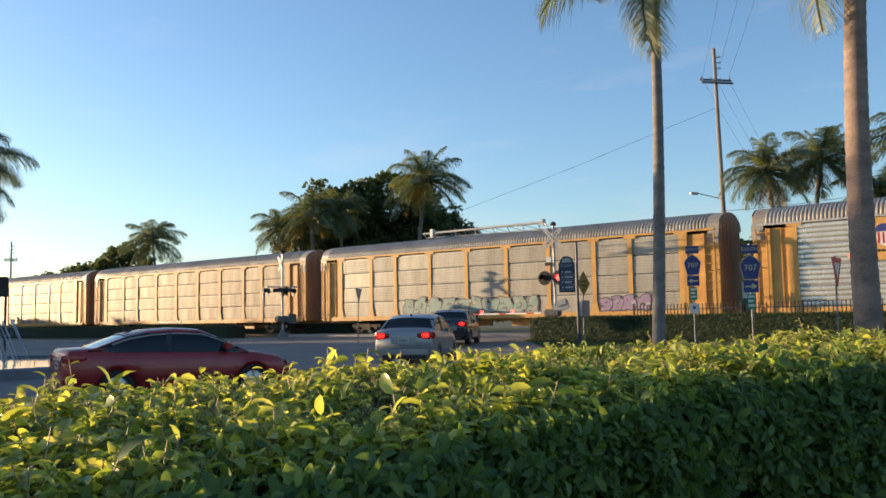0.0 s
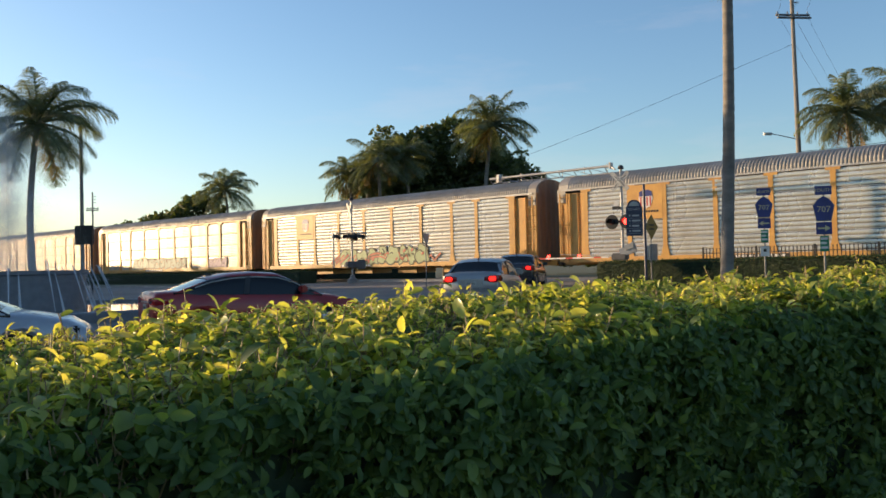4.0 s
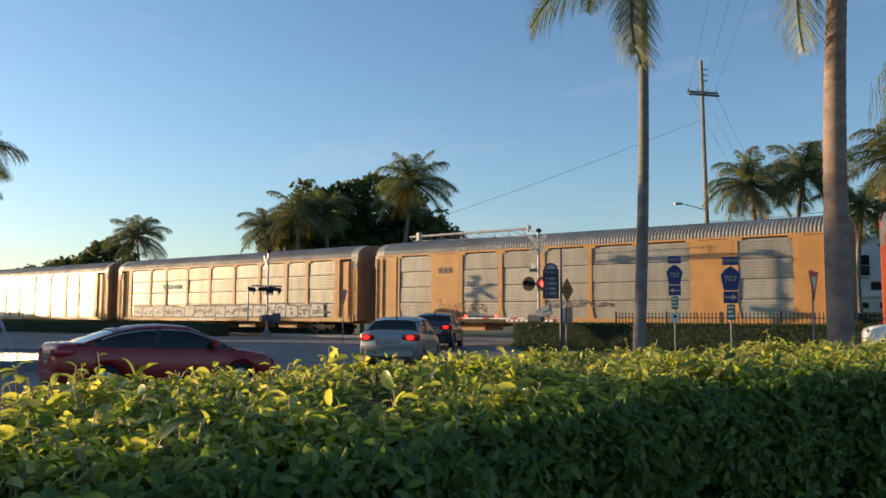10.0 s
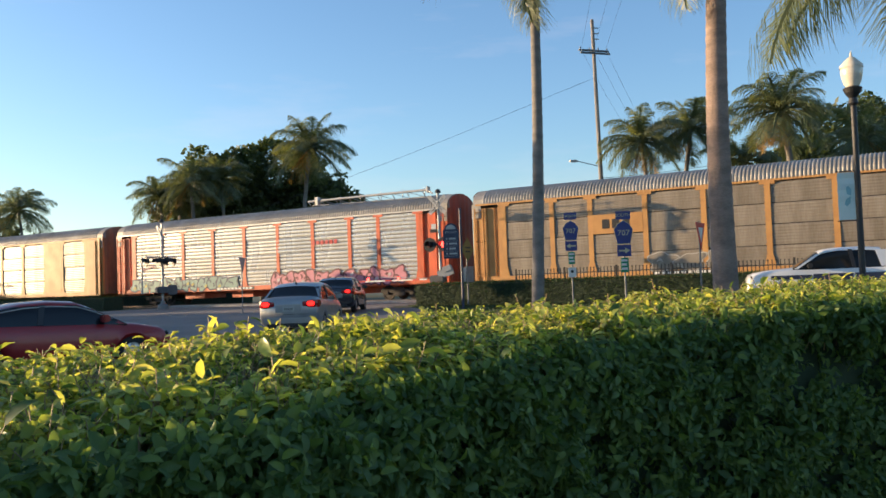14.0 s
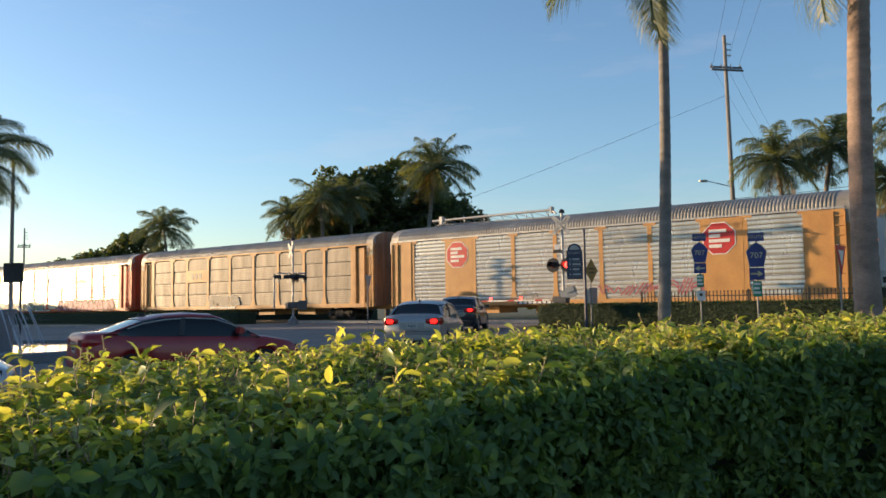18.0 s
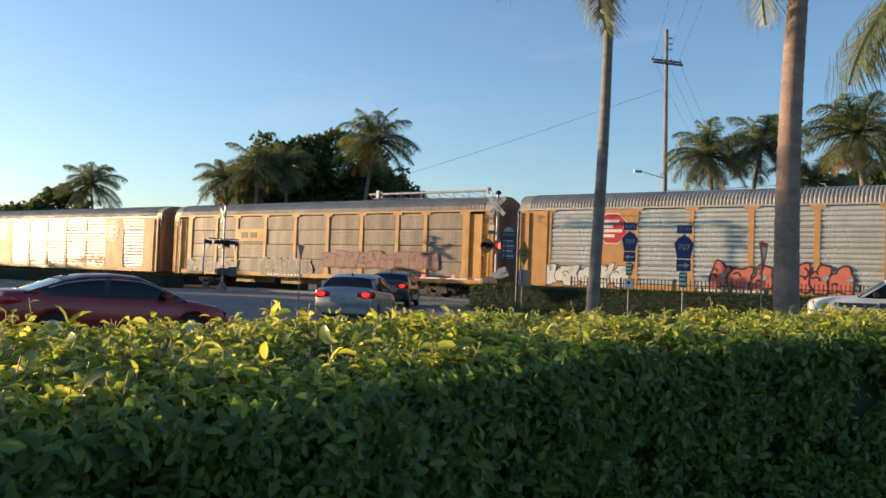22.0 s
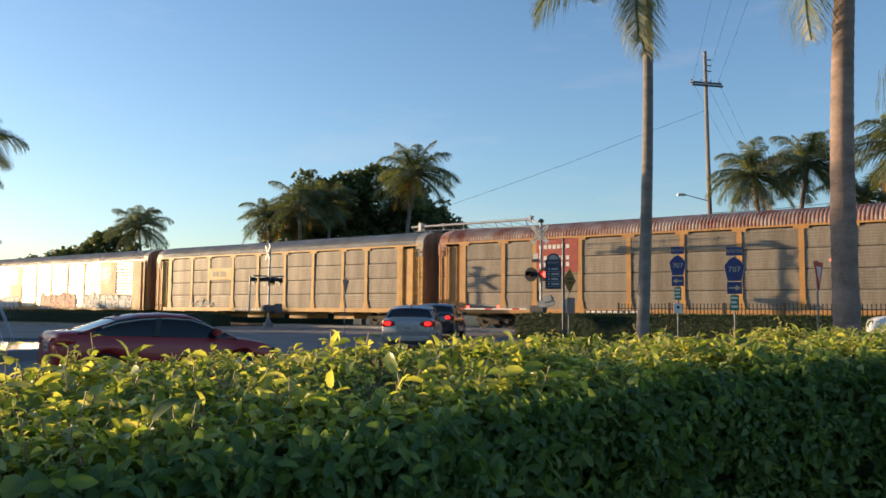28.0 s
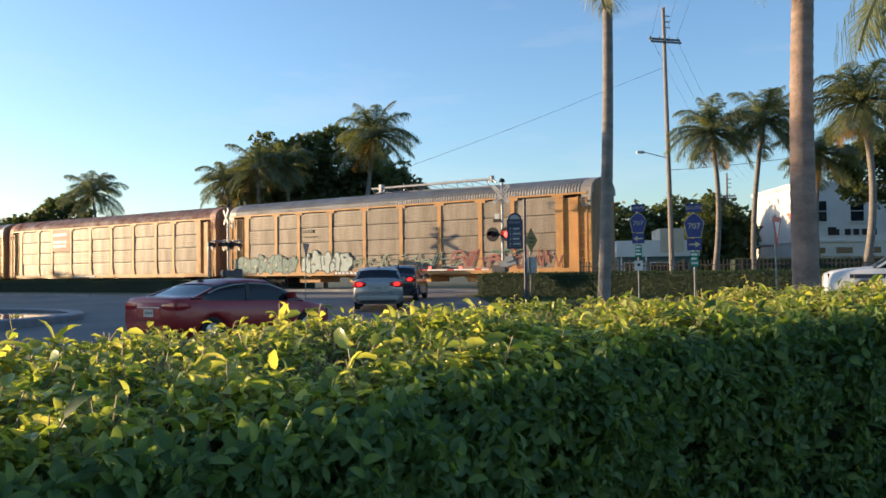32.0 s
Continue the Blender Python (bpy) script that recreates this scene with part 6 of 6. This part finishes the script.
box("plate_mark", -0.05, 0.05, -0.018, -0.0125, z - 1.1, z - 1.0, M_BLACK, wp)
route_sign(9.2, 25.0, 2.45, -14, "SOUTH", "blue county route sign plate with arrow below", 1)


def yield_sign(x, y, z, way, label, flip=1):
    g = ground_z(x, y)
    s = empty("yield_sign", Matrix.Translation((x, y, g)) @ pose(0, 0, 0, 0, 0, way), label, "road sign", "yield signs")
    z -= g
    pole("post", (0, 0.03, 0), (0, 0.03, z + 0.05), 0.024, M_GALVPOST, s)
    r = 0.42
    o = prism("plate", [(-r, 0), (0, -r * 1.7), (r, 0)], 0.01, M_GREY if flip < 0 else M_SIGNRED, s, "", pose(0, -0.012, z))
    prism("plate_centre", [(-r * 0.5, -0.12), (0, -r * 1.2), (r * 0.5, -0.12)], 0.004, M_GREY if flip < 0 else M_WHITE, o, "", pose(0, -0.005, 0))


yield_sign(-4.0, 40.0, 3.05, 74, "yield sign seen from its grey back", -1)
yield_sign(9.42, 20.0, 2.84, 50, "red and white yield sign on a post")
yield_sign(11.5, 23.0, 3.16, -62, "red and white yield sign on a post")

way = empty("welcome_sign", Matrix.Translation((4.92, 33, ground_z(4.92, 33))) @ pose(0, 0, 0, 0, 0, -8), "navy town directory sign with an arched top", "sign")
g = ground_z(4.92, 33)
pole("post", (0.38, 0.05, 0), (0.38, 0.05, 4.45 - g), 0.055, M_NAVY, way, r1=0.05)
bm = bmesh.new()
bmesh.ops.create_icosphere(bm, subdivisions=2, radius=0.06, matrix=Matrix.Translation((0.38, 0.05, 4.47 - g)))
part("finial", bm, M_NAVY, way)
bd = prism("board", [(-0.33, 0), (0.3, 0), (0.3, 1.15)] + [(-0.015 + 0.27 * math.cos(radians(a)), 1.15 + 0.27 * math.sin(radians(a))) for a in range(0, 181, 15)] + [(-0.33, 1.15)], 0.05, M_NAVY, way, "", pose(0, -0.03, 2.5 - g))
prism("emblem", [(-0.015 + 0.2 * math.cos(radians(a)), 1.17 + 0.18 * math.sin(radians(a))) for a in range(0, 181, 20)], 0.006, M_SIGNTEXT, bd, "", pose(0, -0.007, 0))
words("lettering", "STUART", 0.13, M_SIGNTEXT, bd, pose(-0.015, -0.004, 1.04), 0.002)
for r in range(4):
    bm = bmesh.new()
    block(bm, -0.22, -0.16, -0.007, -0.001, 0.16 + 0.2 * r, 0.23 + 0.2 * r)
    block(bm, -0.1, 0.22 - 0.05 * (r % 2), -0.007, -0.001, 0.16 + 0.2 * r, 0.23 + 0.2 * r)
    part("text_bar", bm, M_SIGNTEXT, bd)
    box("divider", -0.3, 0.27, -0.006, -0.001, 0.09 + 0.2 * r, 0.1 + 0.2 * r, M_SIGNTEXT, bd)

dm = empty("warning_sign", Matrix.Translation((6.05, 36, ground_z(6.05, 36))) @ pose(0, 0, 0, 0, 0, 50), "yellow diamond warning sign on a post", "road sign")
g = ground_z(6.05, 36)
pole("post", (0, 0.04, 0), (0, 0.04, 3.35 - g), 0.03, M_GALVPOST, dm)
pl = box("plate", -0.38, 0.38, -0.012, 0.0, -0.38, 0.38, M_SIGNY, dm, bevel=0.005)
pl.matrix_basis = pose(0, 0, 2.95 - g, 0, 45, 0)
bm = bmesh.new()
block(bm, -0.2, 0.2, -0.018, -0.0125, -0.12, -0.05)
block(bm, -0.2, 0.2, -0.018, -0.0125, 0.05, 0.12)
part("plate_mark", bm, M_BLACK, pl).matrix_basis = pose(0, 0, 0, 0, -45, 0)
cb = box("back_plate", -0.05, 0.62, 0.09, 0.1, 1.05, 1.75, M_GREY, dm)

# ---- street lamp, utility poles, wires ----
lamp = empty("street_lamp", Matrix.Translation((9.75, 14.0, 0.0)), "black street lamp post with an acorn globe and banner", "street lamp")
bm = bmesh.new()
lathe(bm, [(0.2, 0), (0.2, 0.25), (0.13, 0.4), (0.1, 0.9), (0.06, 1.0), (0.052, 4.55), (0.09, 4.6), (0.07, 4.7), (0.14, 4.8), (0.17, 4.88), (0.1, 4.92)], 18)
part("post", bm, M_BLACK, lamp)
bm = bmesh.new()
lathe(bm, [(0.11, 4.9), (0.15, 4.98), (0.185, 5.11), (0.195, 5.22), (0.175, 5.3)], 24)
gb = part("globe", bm, M_GLOBE, lamp, "ribbed translucent globe")
gb.data.shade_smooth()
bm = bmesh.new()
lathe(bm, [(0.203, 5.26), (0.198, 5.31), (0.126, 5.39), (0.068, 5.45), (0.027, 5.47), (0.018, 5.54), (0.001, 5.59)], 24)
part("cap", bm, M_GLOBE, lamp).data.shade_smooth()
for z in (2.43, 3.35):
    pole("banner_arm", (0, 0, z), (-0.33, 0.16, z), 0.012, M_BLACK, lamp)
bm = bmesh.new()
for i in range(8):
    a, b = 2.45 + 0.88 * i / 8, 2.45 + 0.88 * (i + 1) / 8
    o = [0.012 * math.sin(3 * i), 0.012 * math.sin(3 * (i + 1))]
    bm.faces.new([bm.verts.new(v) for v in ((-0.05, 0.02 + o[0], a), (-0.31, 0.15 + o[0], a), (-0.31, 0.15 + o[1], b), (-0.05, 0.02 + o[1], b))])
ban = part("banner", bm, M_BANNER, lamp, "pale blue hanging banner")
prism("banner_mark", [(-0.27, 2.65), (-0.15, 2.75), (-0.12, 3.0), (-0.22, 3.15), (-0.2, 2.9)], 0.004, mat("banner_blue", (0.2, 0.42, 0.5), 0.8), ban, "", pose(0, -0.02, 0, 0, 0, -30))


def utility_pole(name, x, y, top, r, arm, way, label):
    u = empty(name, Matrix.Translation((x, y, ground_z(x, y))) @ pose(0, 0, 0, 0, 0, way), label, "utility pole", "utility poles")
    pole("shaft", (0.0, 0, 0), (-0.35 if arm > 2 else 0, 0, top), r, M_WOODPOLE, u, r1=r * 0.62)
    if arm:
        o = -0.3 if arm > 2 else 0
        for k, z in enumerate((top - 2.35, top - 2.6)):
            c = box("crossarm", o - arm / 2, o + arm / 2, -0.07 - 0.2 * k, 0.07 - 0.2 * k, z - 0.06, z + 0.06, M_DARKGREY, u)
            for i in range(4):
                bm = bmesh.new()
                lathe(bm, [(0.02, 0.0), (0.05, 0.05), (0.03, 0.08), (0.06, 0.13), (0.02, 0.2)], 8, pose(o - arm / 2 + 0.12 + i * (arm - 0.24) / 3, -0.2 * k, z + 0.06))
                part("insulator", bm, M_GREY, c)
        for i in range(3):
            box("bracket", o + 0.05, o + 0.45, -0.04, 0.04, top - 1.5 + 0.42 * i, top - 1.42 + 0.42 * i, M_GREY, u)
    return u


up = utility_pole("utility_pole", 20.45, 60.0, 20.6, 0.20, 2.5, 12, "tall wooden utility pole with crossarm and street light")
pole("light_arm", (-0.1, 0, 9.5), (-2.2, -0.1, 9.9), 0.03, M_GALVPOST, up)
box("light_head", -2.75, -2.1, -0.16, 0.08, 9.8, 9.98, M_WHITE, up, "cobra-head street light", bevel=0.05)
utility_pole("utility_pole", 34.5, 84, 11.5, 0.16, 1.8, 0, "wooden utility pole beside the buildings")
utility_pole("utility_pole", -57.6, 112, 12.4, 0.15, 1.6, 20, "wooden utility pole on the skyline")
utility_pole("utility_pole", -41.0, 112, 12.6, 0.10, 0, 0, "bare wooden pole behind the palms")
lp = empty("light_pole", Matrix.Translation((-20.0, 38, ground_z(-20, 38))), "slim dark pole with a square sign box", "pole")
pole("shaft", (-0.2, 0, 0), (-0.2, 0, 8.6), 0.10, M_WOODPOLE, lp, r1=0.075)
box("sign_box", -0.52, 0.34, -0.12, 0.1, 2.75, 3.65, M_BLACK, lp, bevel=0.03)
pole("sign_leg", (0.25, 0, 0), (0.25, 0, 2.8), 0.05, M_BLACK, lp)


def wire(name, a, b, sag, r, label):
    c = bpy.data.curves.new(name, "CURVE")
    c.dimensions, c.bevel_depth, c.bevel_resolution = "3D", r, 1
    s = c.splines.new("POLY")
    s.points.add(20)
    a, b = Vector(a), Vector(b)
    for i in range(21):
        f = i / 20
        q = a.lerp(b, f) - Vector((0, 0, sag * 4 * f * (1 - f)))
        s.points[i].co = (*q, 1)
    c.materials.append(M_BLACK)
    tagged(place(name, c), label, "cable", "overhead wires")


TOP = Vector((20.1, 60, 18.6))
wire("overhead_wire", (16.9, 60, 15.2), (-14, 62.0, 4.6), 0.5, 0.011, "thin single black overhead wire")
wire("overhead_wire", (16.9, 60, 15.2), (20.2, 60, 16.5), 0.02, 0.011, "thin single black overhead wire")
for k, o in enumerate((-0.9, 0.1, 1.0)):
    wire("overhead_wire", TOP + Vector((o, 0, 0)), (12.0 + o * 2, 18, 27 + k), 0.6, 0.008, "thin dark overhead power line")
    wire("overhead_wire", TOP + Vector((o, 0, 0)), (46 + o, 105, 13), 1.2, 0.009, "thin dark overhead power line")
wire("overhead_wire", (20.3, 60, 8.9), (46, 62, 13), 0.6, 0.02, "black cable between poles")

# ---- fountain in the middle of the roundabout ----
FX, FY = -18.0, 28.5
fz = ground_z(FX, FY)
fountain = empty("fountain", Matrix.Translation((FX, FY, fz)), "round fountain with a dark basin and falling water jets", "fountain")
bm = bmesh.new()
lathe(bm, [(7.4, 0.0), (7.4, 0.28), (7.35, 0.32), (6.95, 0.32), (6.9, 0.28), (6.9, 0.1)], 72)
# the basin's dark stone on this wall stands in for its shade
part("pool_wall", bm, M_DARKSTONE, fountain, "rounded pool kerb, darkened to stand in for shade")
bm = bmesh.new()
lathe(bm, [(6.92, 0.2), (3.0, 0.21), (0.01, 0.21)], 72)
part("water", bm, M_WATER, fountain)
bm = bmesh.new()
lathe(bm, [(2.6, 0.1), (2.6, 1.45), (2.7, 1.5), (2.7, 1.62), (2.4, 1.62), (2.3, 1.45), (0.01, 1.45)], 48)
part("basin", bm, M_DARKSTONE, fountain, "dark raised stone basin")
fr = random.Random(4)


def jet(bm, a, r0, z0, r1, z1, top, w):
    prev = None
    for i in range(13):
        f = i / 12
        r, z = r0 + (r1 - r0) * f, z0 + (z1 - z0) * f + 4 * top * f * (1 - f)
        c = Vector((r * math.cos(a), r * math.sin(a), z))
        ww = w * (0.5 + 1.2 * f)
        t = Vector((-math.sin(a), math.cos(a), 0)) * ww
        o = Vector((math.cos(a), math.sin(a), 0)) * ww
        ring = [bm.verts.new(c + d) for d in (t, o, -t, -o)]
        if prev:
            for k in range(4):
                bm.faces.new((prev[k], prev[(k + 1) % 4], ring[(k + 1) % 4], ring[k]))
        prev = ring


for k in range(18):
    bm = bmesh.new()
    a = 2 * math.pi * k / 18
    jet(bm, a + 0.08 * fr.random(), 3.65, 0.25, 3.05, 1.7 + 0.3 * fr.random(), 0.08, 0.022)
    part("water_jet", bm, M_SPRAY, fountain)
for k in range(14):
    bm = bmesh.new()
    jet(bm, 2 * math.pi * k / 14, 2.66, 1.6, 3.1 + 0.1 * fr.random(), 0.22, 0.04, 0.03)
    part("water_fall", bm, M_SPRAY, fountain)
drops = np.random.RandomState(4)
n = 260000
around, h = drops.uniform(0, 6.283, n), drops.uniform(0, 1, n) ** 1.4
out = np.abs(drops.normal(0, 1, n)) * (0.26 + 1.2 * (1 - h))
mid = np.stack([out * np.cos(around), out * np.sin(around), 1.2 + 6.6 * h * drops.uniform(0.4, 1, n)], 1)
size = drops.uniform(0.002, 0.005, n)[:, None]
wide = np.stack([np.cos(around), np.sin(around), 0 * h], 1) * size
fall = np.stack([0 * h, 0 * h, np.ones(n)], 1) * size * 9
verts = np.stack([mid - wide, mid + wide, mid + fall], 1).reshape(-1, 3).tolist()
faces = np.arange(3 * n).reshape(-1, 3).tolist()
tagged(place("spray", from_arrays("spray", verts, faces, M_SPRAY), fountain, "fine falling spray"), kind="stuff")

# ---- buildings beyond the track ----
def window(parent, x, z, w, h, y=0.0, mullion=True):
    f = box("window", x - w / 2 - 0.08, x + w / 2 + 0.08, y - 0.06, y + 0.1, z - 0.08, z + h + 0.08, M_WALL, parent)
    box("pane", x - w / 2, x + w / 2, y - 0.075, y - 0.062, z, z + h, M_WINDOW, f)
    box("sill", x - w / 2 - 0.14, x + w / 2 + 0.14, y - 0.16, y - 0.062, z - 0.14, z - 0.08, M_WALL, f)
    if mullion:
        box("glazing_bar", x - w / 2, x + w / 2, y - 0.09, y - 0.076, z + h / 2 - 0.03, z + h / 2 + 0.03, M_WALL, f)


shop = empty("commercial_building", Matrix.Translation((36.2, 76, 0.25)) @ pose(0, 0, 0, 0, 0, -6), "white two-storey stucco building with dark windows", "building")
box("wall", 2.1, 26, 0.45, 14, 0, 3.9, M_WALL, shop)
box("upper_wall", 2.2, 26, 0.6, 14, 3.9, 9.25, M_WALL, shop)
box("cornice", 2.0, 26.2, 0.4, 14.2, 9.25, 9.55, M_WALL, shop)
box("string_course", 1.95, 26.15, 0.3, 14.15, 3.82, 4.02, M_WALL, shop)
for x in (3.9, 7.3, 10.7, 14.1, 17.5):
    window(shop, x, 5.75, 1.2, 1.9, 0.6)
for x in (3.5, 6.0, 8.6, 11.4, 14.5, 17.6):
    window(shop, x, 2.75, 1.5, 0.55, 0.45, False)
for x in (4.4, 7.4, 10.4, 14.2):
    door = box("doorway", x, x + 1.1, 0.4, 0.5, 0, 2.1, M_WALL, shop)
    box("door_leaf", x + 0.1, x + 1.0, 0.385, 0.398, 0.02, 2.0, M_GREY, door, "pale grey door leaf")
for i, w in enumerate((0.75, 0.25, 0.5, 0.5, 0.5, 0.55, 0.0, 0.75, 0.5, 0.5, 0.6, 0.5)):
    if w:
        box("sign_bar", 4.6 + 0.78 * i, 4.6 + 0.78 * i + w, 0.52, 0.597, 4.45, 5.2 if i in (0, 7) else 5.02, M_BLACK, shop, "dark wall sign bar")

low = empty("commercial_building", Matrix.Translation((19.8, 72, 0.25)) @ pose(0, 0, 0, 0, 0, -10), "low white and teal building with a stepped parapet", "building")
box("wall", 0, 6.6, 0, 8, 0, 3.4, M_TEAL, low)
box("parapet", -0.2, 6.8, -0.35, 8.2, 2.55, 3.95, M_WALL, low)
box("raised_parapet", 3.5, 5.5, -0.5, 5, 3.0, 4.95, M_CREAM, low)
for x in (0.7, 2.9):
    window(low, x + 0.6, 0.7, 1.6, 1.3, 0.0, False)
box("doorway", 4.9, 5.8, -0.02, 0.05, 0, 2.0, M_WINDOW, low)
for x in (0.2, 2.3, 4.4, 6.4):
    pole("porch_post", (x, -0.25, 0), (x, -0.25, 2.56), 0.07, M_WHITE, low)
clipped_hedge("clipped_hedge", Matrix.Translation((24.5, 58.5, 0.3)) @ pose(0, 0, 0, 0, 0, -12), 16, 2.0, 2.05, "tall dark hedge before the white building", 60, 6)
for k in range(5):
    x = 21.5 + 0.9 * k
    tb = empty("cafe_table", Matrix.Translation((x, 66 - 0.3 * k, ground_z(x, 66))), "dark cafe table by the low building", "table", "cafe tables")
    pole("top", (0, 0, 0.72), (0, 0, 0.76), 0.36, M_BLACK, tb)
    pole("stem", (0, 0, 0.03), (0, 0, 0.72), 0.04, M_BLACK, tb)
    pole("foot", (0, 0, 0), (0, 0, 0.03), 0.25, M_BLACK, tb)

# unseen trees added towards the sun, to shade the road and the lower train
for k, (x, y, w, h) in enumerate(((-60, 69, 6, 9.6), (-60, 75, 6, 8.6), (-61, 80.5, 6, 7.2), (-60, 86, 5, 5.4), (-45, 25, 6, 5.2), (-45, 33, 6, 11.0), (-45, 39, 7, 6.4), (-45, 46, 7, 7.0), (-46, 53, 6, 7.4))):
    broad_tree((x, y, 0.0), [((0, 0, h * 0.62), (w * 0.6, w * 0.75, h * 0.40)), ((0, w * 0.5, h * 0.45), (w * 0.45, w * 0.5, h * 0.4)), ((0, -w * 0.5, h * 0.45), (w * 0.45, w * 0.5, h * 0.4)), ((0, 0, h * 0.25), (w * 0.5, w * 0.9, h * 0.25))], 6000, 0.5, 80 + k, "unseen trees added to shade the road and lower train", group="roundabout trees")


# ---- what moves ----
SPEED = 10.82


def motions():
    for j, car in TRAIN.items():
        rows = []
        for t in (0, 8, 16, 24, 32):
            s = -18.7 - 28.6 * (j - 0.5) + SPEED * t + {10: 0.25, 11: 0.6, 12: 0.75}.get(j, 0)
            rows.append((t, Matrix.Translation(by_track(s, 0, RAIL)) @ pose(0, 0, 0, 0, 0, TRACK_ANGLE)))
        walk(car, rows)

    def drive(car, rows):
        walk(car, [(t, pose(x, y, ground_z(x, y) + 0.012, 0, 0, a)) for t, x, y, a in rows])

    drive(red_car, ((0, -5.6, 17.7, 34), (28.0, -5.6, 17.7, 34), (29, -5.2, 18.0, 36), (30, -4.7, 18.3, 40), (31, -4.1, 18.85, 48), (32, -3.5, 19.3, 51)))
    drive(grey_car, ((0, -0.72, 25.8, 80), (24.5, -0.72, 25.8, 80), (26, -0.62, 26.9, 81), (27.5, -0.5, 28.2, 84), (30, -0.52, 30.6, 89), (32, -0.45, 31.0, 90)))
    drive(dark_car, ((0, 0.5, 36.5, 80), (32, 0.5, 36.5, 80)))
    drive(white_car, ((0, -8.7, 11.5, 24), (32, -8.7, 11.5, 24)))
    drive(pickup, ((0, 15.7, 23.4, 155), (32, 15.7, 23.4, 155)))


motions()
